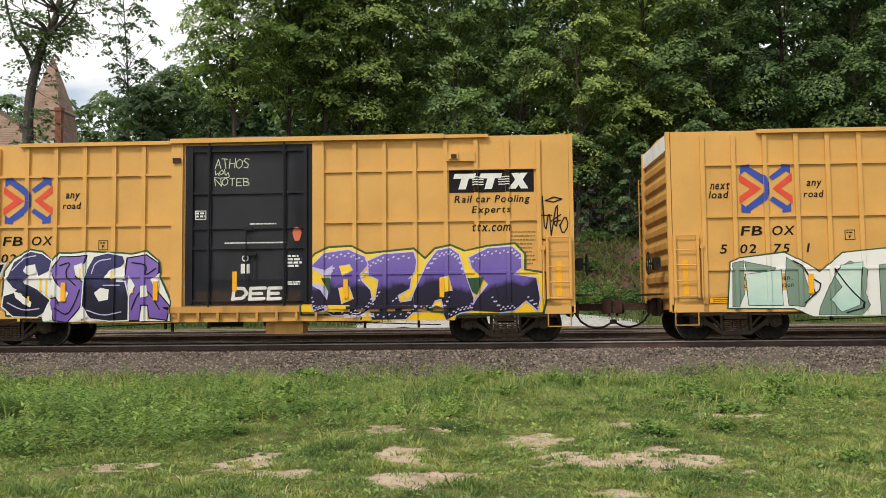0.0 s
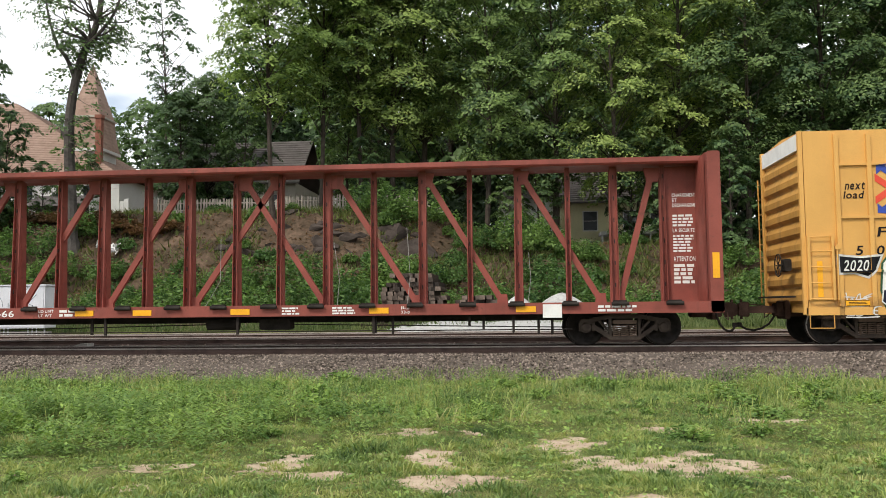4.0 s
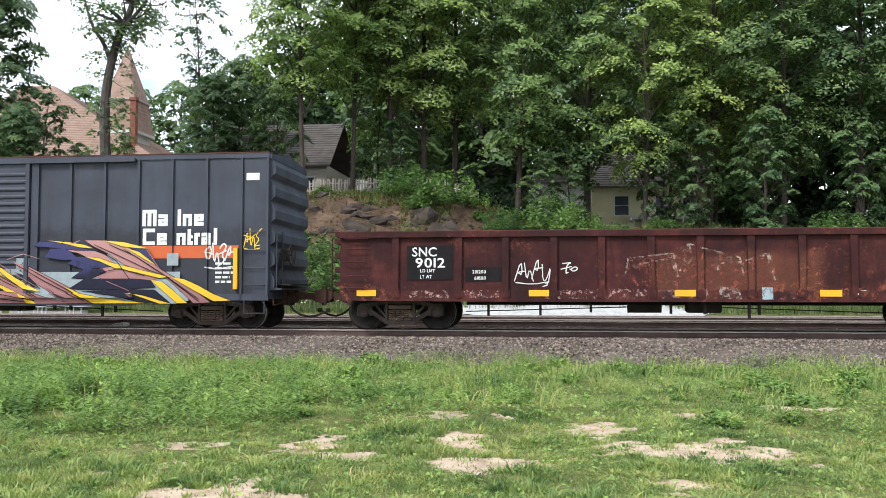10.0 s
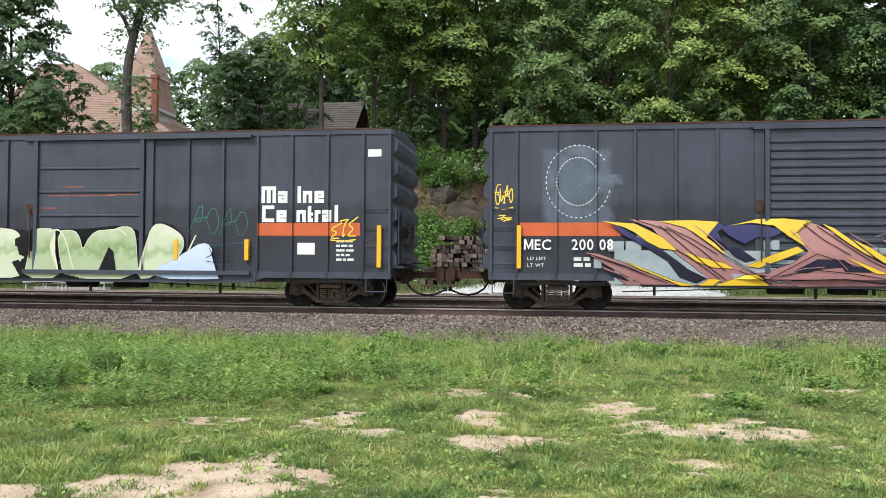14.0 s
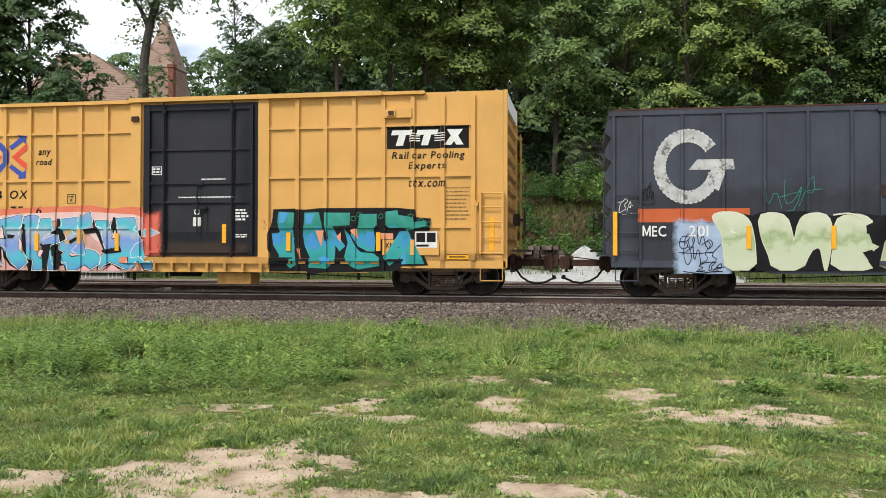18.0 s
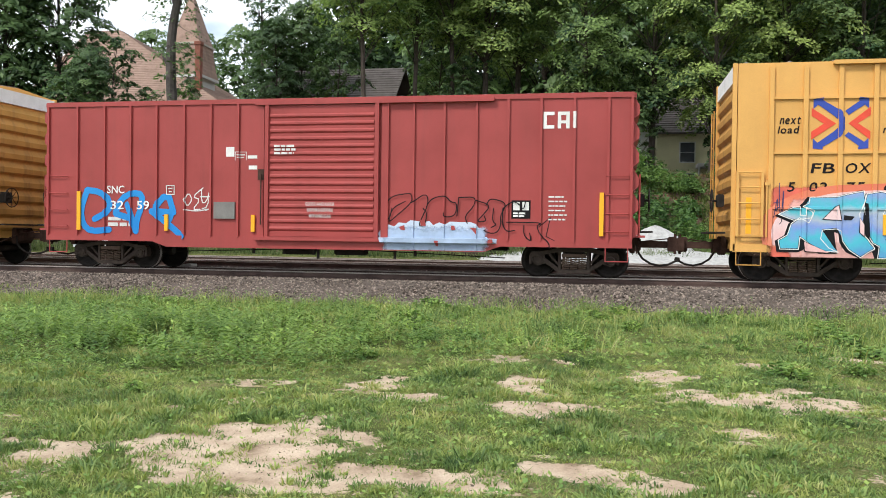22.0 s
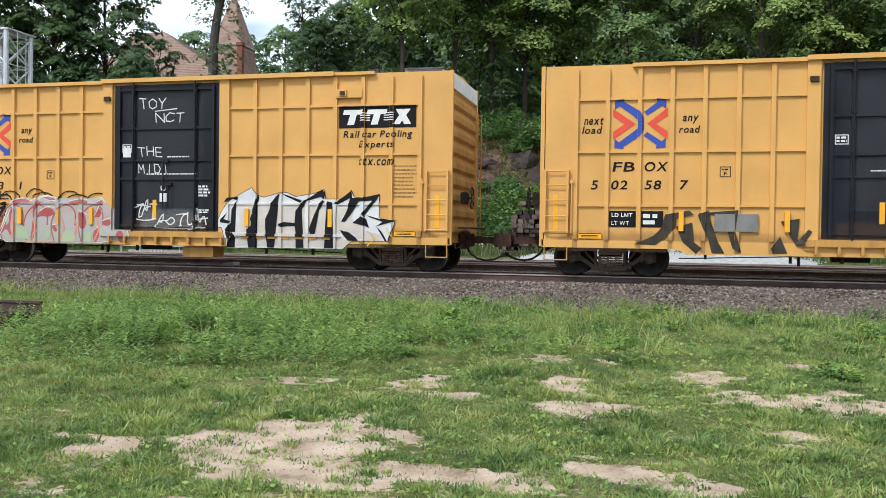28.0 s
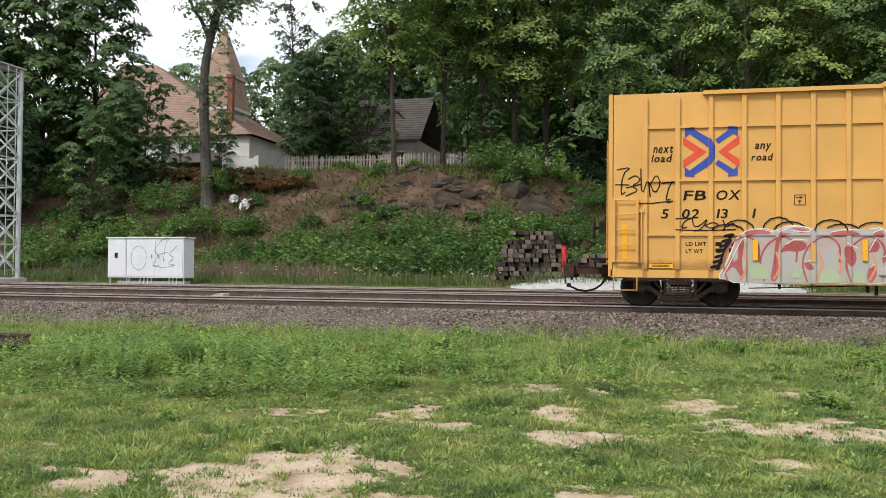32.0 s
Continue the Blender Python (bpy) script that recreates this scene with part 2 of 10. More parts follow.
WHEEL = surface("wheel_steel", (0.030, 0.026, 0.024), 0.7, metal=0.2, scale=6, vary=0.4, grain=40, bump=0.2, rust=0.2, rust_col=(0.06, 0.03, 0.02), spec=0.15)
TREAD = surface("wheel_tread_steel", (0.35, 0.33, 0.31), 0.35, metal=0.8, scale=8, vary=0.2, bump=0.05)
UNDER = surface("underframe_grime", (0.030, 0.025, 0.022), 0.85, scale=3, vary=0.4, grain=40, bump=0.2, spec=0.15)
COUPLER = surface("coupler_rust", (0.062, 0.034, 0.026), 0.85, scale=5, vary=0.4, grain=40, bump=0.3, spec=0.15)
ROOF_GREY = surface("galvanised_roof", (0.22, 0.21, 0.20), 0.6, metal=0.2, scale=2, vary=0.25, bump=0.05, streak=0.2)
RAIL = surface("rail_rusty_steel", (0.084, 0.052, 0.043), 0.7, metal=0.1, scale=3, vary=0.35, grain=40, bump=0.15)
RAIL_TOP = surface("rail_head_polished", (0.36, 0.31, 0.28), 0.5, metal=0.2, scale=3, vary=0.2, bump=0.03)
TIE = surface("creosoted_tie", (0.050, 0.036, 0.028), 0.9, scale=4, vary=0.4, grain=30, bump=0.5, island=0.35, spec=0.15)
TIE_END = surface("sawn_tie_end", (0.115, 0.088, 0.072), 0.9, scale=6, vary=0.5, grain=40, bump=0.4, island=0.8)
STONE = surface("ballast_stone", (0.205, 0.168, 0.142), 0.9, scale=8, vary=0.3, grain=60, bump=0.4, island=0.75, coords="Object", spec=0.15)
GRAVEL = surface("pale_gravel", (0.40, 0.40, 0.39), 0.9, scale=5, vary=0.25, grain=30, bump=0.6)
ROCK = surface("ledge_rock", (0.062, 0.049, 0.042), 0.9, scale=1.2, vary=0.45, grain=14, bump=0.8, spec=0.15)
SILVER = surface("galvanised_steel", (0.55, 0.57, 0.58), 0.45, metal=0.5, scale=3, vary=0.15, bump=0.03)
CABINET = surface("cabinet_white_paint", (0.66, 0.68, 0.72), 0.5, scale=1.5, vary=0.08, bump=0.02, streak=0.15, dirt=(0.35, 0.36, 0.38))
CONCRETE = surface("concrete", (0.42, 0.40, 0.37), 0.9, scale=3, vary=0.2, grain=40, bump=0.3)
SHINGLE_TAN = surface("tan_roof_shingles", (0.30, 0.205, 0.16), 0.9, scale=1.5, vary=0.2, grain=18, bump=0.5, island=0.18)
SHINGLE_DARK = surface("dark_roof_shingles", (0.098, 0.085, 0.080), 0.9, scale=1.5, vary=0.25, grain=18, bump=0.5, island=0.2)
SIDING = surface("white_clapboard", (0.58, 0.58, 0.56), 0.6, scale=0.8, vary=0.08, bump=0.02)
SIDING_TAN = surface("beige_siding", (0.42, 0.39, 0.33), 0.7, scale=0.8, vary=0.12, bump=0.03)
SIDING_YEL = surface("cream_siding", (0.62, 0.58, 0.36), 0.7, scale=0.8, vary=0.1, bump=0.03)
BRICK = surface("chimney_brick", (0.24, 0.09, 0.06), 0.85, scale=3, vary=0.3, grain=25, bump=0.4)
PICKET = surface("weathered_fence_wood", (0.33, 0.29, 0.245), 0.85, scale=3, vary=0.25, grain=40, bump=0.2, island=0.2)
GLASS_DARK = surface("dark_window_glass", (0.02, 0.025, 0.03), 0.08, scale=2, vary=0.2, bump=0, spec=0.6)
BARK = surface("tree_bark", (0.066, 0.053, 0.044), 0.95, scale=2.5, vary=0.4, grain=18, bump=0.8, spec=0.15)
BARK_GREY = surface("grey_tree_bark", (0.088, 0.078, 0.072), 0.95, scale=2.5, vary=0.4, grain=18, bump=0.8, spec=0.15)
BARK_DARK = surface("dark_tree_bark", (0.060, 0.048, 0.040), 0.95, scale=2.5, vary=0.4, grain=18, bump=0.8, spec=0.15)
CLOTH = surface("white_litter_sheet", (0.62, 0.61, 0.60), 0.7, scale=4, vary=0.1, bump=0.1)
DEVICE_RED = surface("marker_red", (0.45, 0.03, 0.03), 0.5, vary=0.15, bump=0.02)
LEAF_MAPLE = foliage("maple_leaves", (0.030, 0.066, 0.032), (0.325, 0.430, 0.152), rough=0.45, through=0.34, spread=0.26, patch=0.55, gloss=0.15, low=0.47)
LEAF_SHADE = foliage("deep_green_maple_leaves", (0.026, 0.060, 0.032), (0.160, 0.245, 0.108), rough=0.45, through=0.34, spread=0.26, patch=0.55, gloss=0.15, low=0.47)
LEAF_LIGHT = foliage("light_maple_leaves", (0.048, 0.100, 0.036), (0.335, 0.450, 0.155), rough=0.45, through=0.38, spread=0.28, patch=0.6, gloss=0.15, low=0.45)
LEAF_DARK = foliage("dark_leaves", (0.030, 0.066, 0.032), (0.120, 0.200, 0.082), rough=0.45, patch=0.6, gloss=0.35)
# shade deep in the wood, put into the leaf colour; no species of its own
LEAF_DEPTH_SHADE = foliage("depth_shaded_leaves", (0.012, 0.026, 0.016), (0.034, 0.058, 0.030), rough=0.6, through=0.15, patch=0.4, gloss=0.1)
LEAF_BUSH = foliage("shrub_leaves", (0.032, 0.080, 0.031), (0.145, 0.245, 0.080), spread=0.42, patch=0.9)
LEAF_BANK = foliage("bank_weeds", (0.050, 0.075, 0.024), (0.150, 0.185, 0.065), patch=1.2)
SPRING = surface("spring_steel_rust", (0.12, 0.08, 0.058), 0.8, scale=6, vary=0.35, grain=40, bump=0.2)
LEAF_DRY = foliage("brown_dead_leaves", (0.07, 0.038, 0.020), (0.17, 0.095, 0.055))
GRASS = turf("grass_blades", [(0.10, (0.052, 0.098, 0.037)), (0.32, (0.126, 0.200, 0.066)), (0.54, (0.226, 0.304, 0.096)), (0.76, (0.370, 0.402, 0.130)), (0.95, (0.460, 0.410, 0.220))])
ROUGH = turf("rough_grass_blades", [(0.15, (0.045, 0.080, 0.026)), (0.5, (0.110, 0.150, 0.055)), (0.85, (0.200, 0.235, 0.100))], 0.5, 0.5, 1.6)
PURPLE = foliage("purple_seed_heads", (0.10, 0.075, 0.070), (0.24, 0.19, 0.18), patch=1.0)
GRASS_PALE = turf("seeding_grass", [(0.15, (0.110, 0.150, 0.050)), (0.5, (0.250, 0.280, 0.100)), (0.85, (0.400, 0.390, 0.190))])
WEED = turf("broad_weed_leaves", [(0.15, (0.066, 0.140, 0.036)), (0.5, (0.172, 0.282, 0.074)), (0.85, (0.345, 0.465, 0.118))], 0.35, 0.6, 2.2)
FLOWER = surface("pale_wild_flowers", (0.42, 0.42, 0.26), 0.7, vary=0.3, bump=0)
TAG_WHITE = surface("tag_white", (0.62, 0.62, 0.60), 0.6, vary=0.2, bump=0)
TAG_BLACK = surface("tag_black", (0.012, 0.012, 0.014), 0.6, vary=0.2, bump=0, spec=0.12)


def rusty_steel(name):
    """Dark purple-brown paint gone to rust: orange bloom low down and in patches, pale scuffs, drips, soot."""
    m, n, l, b = _nodes(name)
    co = n.new("ShaderNodeTexCoord").outputs["Object"]
    c = _ramp(n, l, _noise(n, l, co, 0.9, 9, 0.72), [(0.30, (0.016, 0.007, 0.008)), (0.5, (0.044, 0.0125, 0.0125)), (0.68, (0.098, 0.026, 0.022))])
    drip = _ramp(n, l, _noise(n, l, co, 2.0, 8, 0.7, (5.0, 5.0, 0.45)), [(0.50, (0, 0, 0)), (0.72, (0.7,) * 3)])
    c = _mix(n, l, drip, c, (0.018, 0.010, 0.010))
    where = _ramp(n, l, _noise(n, l, co, 0.55, 3, 0.5), [(0.50, (0.0,) * 3), (0.64, (0.85,) * 3)])
    bloom = _ramp(n, l, _noise(n, l, co, 3.4, 10, 0.8), [(0.54, (0, 0, 0)), (0.62, (0.85,) * 3)])
    c = _mix(n, l, _mix(n, l, 1.0, bloom, where, "MULTIPLY"), c, (0.27, 0.085, 0.038))
    specks = _ramp(n, l, _noise(n, l, co, 9.0, 8, 0.8), [(0.66, (0, 0, 0)), (0.70, (0.8,) * 3)])
    c = _mix(n, l, specks, c, (0.24, 0.075, 0.036))
    scuff = _ramp(n, l, _noise(n, l, co, 6.0, 9, 0.8, (1.0, 1.0, 2.2)), [(0.66, (0, 0, 0)), (0.72, (0.55,) * 3)])
    c = _mix(n, l, _mix(n, l, 1.0, scuff, where, "MULTIPLY"), c, (0.42, 0.30, 0.24))
    l.new(c, b.inputs["Base Color"])
    b.inputs["Roughness"].default_value = 0.8
    b.inputs["Specular IOR Level"].default_value = 0.2
    bp = n.new("ShaderNodeBump")
    bp.inputs["Strength"].default_value, bp.inputs["Distance"].default_value = 0.35, 0.02
    l.new(_noise(n, l, co, 14, 8, 0.7), bp.inputs["Height"])
    l.new(bp.outputs["Normal"], b.inputs["Normal"])
    return m


GON_RUST = rusty_steel("gondola_rusted_steel")

# ---- mesh helpers ----
TRACK_Y, RAIL_Z = 21.9, 0.6


def thing(name, m, label, category, group="", kind=""):
    ob = new(name)
    ob.empty_display_size = 0.3
    ob.matrix_basis = m
    return tagged(ob, label, category, group, kind)


def mesh_from(name, bm, material):
    me = bpy.data.meshes.new(name)
    bm.to_mesh(me)
    bm.free()
    for m in material if isinstance(material, (list, tuple)) else [material]:
        me.materials.append(m)
    return me


def part(name, bm, material, parent, label="", at=None):
    ob = new(name, mesh_from(name, bm, material))
    ob.parent = parent
    if at is not None:
        ob.matrix_basis = at
    return tagged(ob, label)


def solo(name, bm, material, label, category, group="", kind="", at=None):
    ob = new(name, mesh_from(name, bm, material))
    if at is not None:
        ob.matrix_basis = at
    return tagged(ob, label, category, group, kind)


def same(ob_mesh, name, parent, at):
    ob = new(name, ob_mesh)
    ob.parent = parent
    ob.matrix_basis = at
    return ob


def array_mesh(name, verts, faces, materials, index=None):
    """A mesh from numpy arrays: verts (n, 3), faces (m, k)."""
    me = bpy.data.meshes.new(name)
    k = faces.shape[1]
    me.vertices.add(len(verts))
    me.vertices.foreach_set("co", np.ascontiguousarray(verts, dtype=np.float32).ravel())
    me.loops.add(faces.size)
    me.loops.foreach_set("vertex_index", np.ascontiguousarray(faces, dtype=np.int32).ravel())
    me.polygons.add(len(faces))
    me.polygons.foreach_set("loop_start", np.arange(0, faces.size, k, dtype=np.int32))
    for m in materials:
        me.materials.append(m)
    if index is not None:
        me.polygons.foreach_set("material_index", np.ascontiguousarray(index, dtype=np.int32))
    me.update(calc_edges=True)
    return me


def box(bm, x0, x1, y0, y1, z0, z1, m=None, bevel=0.0):
    """A block; with bevel, its long edges are cut."""
    if bevel:
        b = bevel
        ring = [(x0 + b, z0), (x1 - b, z0), (x1, z0 + b), (x1, z1 - b), (x1 - b, z1), (x0 + b, z1), (x0, z1 - b), (x0, z0 + b)]
        return extrude_y(bm, ring, y0, y1, m)
    v = [bm.verts.new(m @ Vector(p) if m else p) for p in ((x0, y0, z0), (x1, y0, z0), (x1, y1, z0), (x0, y1, z0), (x0, y0, z1), (x1, y0, z1), (x1, y1, z1), (x0, y1, z1))]
    for f in ((3, 2, 1, 0), (4, 5, 6, 7), (0, 1, 5, 4), (1, 2, 6, 5), (2, 3, 7, 6), (3, 0, 4, 7)):
        bm.faces.new([v[i] for i in f])


def extrude_y(bm, ring, y0, y1, m=None):
    """A prism: the ring of (x, z), counter-clockwise seen from -y, from y0 to y1."""
    a = [bm.verts.new(m @ Vector((x, y0, z)) if m else (x, y0, z)) for x, z in ring]
    b = [bm.verts.new(m @ Vector((x, y1, z)) if m else (x, y1, z)) for x, z in ring]
    bm.faces.new(a)
    bm.faces.new(b[::-1])
    k = len(ring)
    for i in range(k):
        bm.faces.new((a[i], b[i], b[(i + 1) % k], a[(i + 1) % k]))


def extrude_x(bm, ring, x0, x1):
    """A prism: the ring of (y, z), from x0 to x1."""
    a = [bm.verts.new((x0, y, z)) for y, z in ring]
    b = [bm.verts.new((x1, y, z)) for y, z in ring]
    bm.faces.new(a[::-1])
    bm.faces.new(b)
    k = len(ring)
    for i in range(k):
        bm.faces.new((a[i], a[(i + 1) % k], b[(i + 1) % k], b[i]))


def rod(bm, p, q, r0, r1=None, n=8, caps=True):
    p, q = Vector(p), Vector(q)
    r1 = r0 if r1 is None else r1
    d = (q - p).normalized()
    u = d.orthogonal().normalized()
    w = d.cross(u)
    a, b = [], []
    for i in range(n):
        c = 2 * math.pi * i / n
        o = u * math.cos(c) + w * math.sin(c)
        a.append(bm.verts.new(p + o * r0))
        b.append(bm.verts.new(q + o * r1))
    for i in range(n):
        bm.faces.new((a[i], a[(i + 1) % n], b[(i + 1) % n], b[i]))
    if caps:
        bm.faces.new(a[::-1])
        bm.faces.new(b)


def bar(bm, p, q, wide, thick):
    """A flat bar from p to q in the plane y = const; wide in that plane, thick across it."""
    p, q = Vector(p), Vector(q)
    d = q - p
    a = math.atan2(d.z, d.x)
    box(bm, 0, d.length, -thick / 2, thick / 2, -wide / 2, wide / 2, Matrix.Translation(p) @ Matrix.Rotation(-a, 4, "Y"))


def lathe(bm, profile, n=28):
    """Turns (radius, y) pairs about the y axis."""
    rings = []
    for r, y in profile:
        rings.append([bm.verts.new((r * math.cos(2 * math.pi * i / n), y, r * math.sin(2 * math.pi * i / n))) for i in range(n)] if r > 1e-4 else [bm.verts.new((0, y, 0))])
    for a, b in zip(rings, rings[1:]):
        for i in range(n):
            j = (i + 1) % n
            if len(a) == 1:
                bm.faces.new((a[0], b[j], b[i]))
            elif len(b) == 1:
                bm.faces.new((a[i], a[j], b[0]))
            else:
                bm.faces.new((a[i], a[j], b[j], b[i]))


def B():
    return bmesh.new()


# ---- lettering: glyphs of the built-in font, made once ----
GLYPHS = {}


def load_glyphs(chars):
    made = []
    for c in chars:
        cu = bpy.data.curves.new("glyph", "FONT")
        cu.body, cu.size, cu.resolution_u, cu.fill_mode, cu.offset = c, 1.0, 3, "FRONT", 0.014
        ob = new("glyph", cu)
        made.append((c, ob, cu))
    bpy.context.view_layer.update()
    dg = bpy.context.evaluated_depsgraph_get()
    for c, ob, cu in made:
        me = bpy.data.meshes.new_from_object(ob.evaluated_get(dg))
        vs = [(v.co.x, v.co.y) for v in me.vertices]
        GLYPHS[c] = (vs, [tuple(p.vertices) for p in me.polygons], min(x for x, _ in vs), max(x for x, _ in vs))
        bpy.data.meshes.remove(me)
        bpy.data.objects.remove(ob)
        bpy.data.curves.remove(cu)


load_glyphs("ABCDEFGHIJKLMNOPRSTUVWXYacdeghilmnoprstuwxy.0123456789-")


# a capital with upright legs and a slim middle
GLYPHS["M"] = ([(0, 0), (0.13, 0), (0.13, 0.72), (0, 0.72), (0.55, 0), (0.68, 0), (0.68, 0.72), (0.55, 0.72), (0.13, 0.72), (0.13, 0.46), (0.31, 0.02), (0.37, 0.02), (0.55, 0.46), (0.55, 0.72), (0.34, 0.24)],
               [(0, 1, 2, 3), (4, 5, 6, 7), (8, 9, 10, 14), (10, 11, 14), (14, 11, 12, 13)], 0, 0.68)


class Skin:
    """The side of a car: panel depth and the ribs that stand proud of it, so that paint follows them."""

    def __init__(self, y, posts=(), belts=()):
        self.y, self.posts, self.belts = y, posts, belts   # posts: x0, x1, y; belts: x0, x1, z0, z1, y

    def depth(self, x, z):
        d = self.y
        for x0, x1, y in self.posts:
            if x0 < x < x1:
                d = min(d, y)
        for x0, x1, z0, z1, y in self.belts:
            if x0 < x < x1 and z0 < z < z1:
                d = min(d, y)
        return d

    def drape(self, bm, lift):
        xs = [v.co.x for v in bm.verts]
        zs = [v.co.z for v in bm.verts]
        if not xs:
            return
        lo, hi, zl, zh, e = min(xs), max(xs), min(zs), max(zs), 0.004
        cuts = {x for p in self.posts for x in p[:2]}
        levels = {z for b in self.belts for z in b[2:4]}
        for c in cuts:
            for k in (-e, e):
                if lo < c + k < hi:
                    bmesh.ops.bisect_plane(bm, geom=bm.verts[:] + bm.edges[:] + bm.faces[:], plane_co=(c + k, 0, 0), plane_no=(1, 0, 0))
        for c in levels:
            for k in (-e, e):
                if zl < c + k < zh:
                    bmesh.ops.bisect_plane(bm, geom=bm.verts[:] + bm.edges[:] + bm.faces[:], plane_co=(0, 0, c + k), plane_no=(0, 0, 1))
        for v in bm.verts:
            v.co.y = self.depth(v.co.x, v.co.z) - lift


def text_into(bm, words, x0, x1, z0, z1, shear=0.0, gap=0.10, wide=0.0):
    """Words fitted into the rectangle."""
    pen, placed = 0.0, []
    for c in words:
        if c == " ":
            pen += 0.32
            continue
        vs, fs, lo, hi = GLYPHS[c]
        placed.append((vs, fs, pen - lo))
        pen += hi - lo + gap
    pen -= gap
    tall = max(y for vs, _, _ in placed for _, y in vs)
    low = min(0, min(y for vs, _, _ in placed for _, y in vs)) if any(c in "gpy" for c in words) else 0
    sx, sz = (x1 - x0) / pen, (z1 - z0) / (tall - low)
    if wide:
        sx = sz * wide
    for vs, fs, dx in placed:
        new_v = [bm.verts.new((x0 + (x + dx) * sx + (y - low) * sz * shear, 0, z0 + (y - low) * sz)) for x, y in vs]
        for f in fs:
            bm.faces.new([new_v[i] for i in f])


def rect_into(bm, x0, x1, z0, z1, shear=0.0):
    s = (z1 - z0) * shear
    bm.faces.new([bm.verts.new(p) for p in ((x0, 0, z0), (x1, 0, z0), (x1 + s, 0, z1), (x0 + s, 0, z1))])


def bars_into(bm, x0, x1, z0, z1, rows, rng, fill=0.62):
    """Rows of small bars for writing too small to read."""
    h = (z1 - z0) / rows
    for r in range(rows):
        x, zb = x0, z1 - (r + 1) * h + h * (1 - fill) / 2
        end = x1 - rng.random() * (x1 - x0) * 0.25
        while x < end:
            w = min(rng.uniform(1.2, 4.0) * h * fill, end - x)
            rect_into(bm, x, x + w, zb, zb + h * fill)
            x += w + h * fill * 0.6


# letters as strokes in a unit box, for spray paint
STROKES = {
    "A": ["0 0 .5 1 1 0", ".22 .38 .78 .38"], "B": ["0 0 0 1 .75 .95 .8 .62 .1 .52 .9 .42 .9 .08 0 0"], "E": ["1 1 0 1 0 0 1 0", "0 .5 .8 .5"],
    "R": ["0 0 0 1 .85 .95 .85 .58 .05 .48 1 0"], "H": ["0 0 0 1", "1 0 1 1", "0 .5 1 .5"], "U": ["0 1 0 .1 .5 0 1 .1 1 1"],
    "K": ["0 0 0 1", "1 1 .08 .48 1 0"], "S": ["1 .9 .3 1 0 .75 .9 .35 .7 0 0 .06"], "C": ["1 .85 .4 1 0 .6 .1 .1 .6 0 1 .15"],
    "D": ["0 0 0 1 .7 .95 1 .5 .7 .05 0 0"], "P": ["0 0 0 1 .85 .95 .9 .6 .05 .45"], "Y": ["0 1 .5 .5 1 1", ".5 .5 .5 0"], "L": ["0 1 0 0 1 0"], "T": ["0 1 1 1", ".5 1 .5 0"], "W": ["0 1 .25 0 .5 .7 .75 0 1 1"],
    "O": [".5 1 0 .7 .05 .2 .5 0 .95 .2 1 .7 .5 1"], "N": ["0 0 0 1 1 0 1 1"], "M": ["0 0 .1 1 .5 .4 .9 1 1 0"], "I": [".5 0 .5 1"], "G": ["1 .85 .4 1 0 .6 .1 .1 .6 0 1 .2 1 .5 .6 .5"],
}


# letters as heavy blocks in a unit box: the outline, then any counters


def soften(ring, times):
    """Rounds a ring by cutting its corners."""
    for _ in range(times):
        out = []
        for p, q in zip(ring, ring[1:] + ring[:1]):
            out += [(p[0] * 0.75 + q[0] * 0.25, p[1] * 0.75 + q[1] * 0.25), (p[0] * 0.25 + q[0] * 0.75, p[1] * 0.25 + q[1] * 0.75)]
        ring = out
    return ring


def grown(ring, d):
    """The ring pushed outward by d, with blunt corners."""
    area = sum(p[0] * q[1] - q[0] * p[1] for p, q in zip(ring, ring[1:] + ring[:1]))
    s = 1 if area > 0 else -1
    out = []
    k = len(ring)
    for i in range(k):
        a, b, c = ring[i - 1], ring[i], ring[(i + 1) % k]
        n1 = Vector((b[1] - a[1], a[0] - b[0])).normalized() * s
        n2 = Vector((c[1] - b[1], b[0] - c[0])).normalized() * s
        m = n1 + n2
        m = m / max(0.55, m.length_squared / 2)
        out.append((b[0] + m.x * d, b[1] + m.y * d))
    return out


def shapes(name, skin, rings, material, parent, lift, label=""):
    """Flat painted shapes, one mesh."""
    bm = B()
    for ring in rings:
        bm.faces.new([bm.verts.new((x, 0, z)) for x, z in ring])
    bmesh.ops.triangulate(bm, faces=bm.faces[:])
    skin.drape(bm, lift)
    bmesh.ops.recalc_face_normals(bm, faces=bm.faces[:])
    for f in bm.faces:
        if f.normal.y > 0:
            f.normal_flip()
    for i, f in enumerate(bm.faces):
        for v in f.verts:
            v.co.y -= 0.00001 * (i % 37)
    return part(name, bm, material, parent, label)


def capsule(bm, p, q, r, y):
    """A round-ended stroke in the xz plane at depth y."""
    d = math.atan2(q[1] - p[1], q[0] - p[0])
    ring = []
    for c, base in ((q, d - math.pi / 2), (p, d + math.pi / 2)):
        for i in range(4):
            a = base + math.pi * (0.06 + 0.88 * i / 3)
            ring.append(bm.verts.new((c[0] + r * math.cos(a), y, c[1] + r * math.sin(a))))
    bm.faces.new(ring)


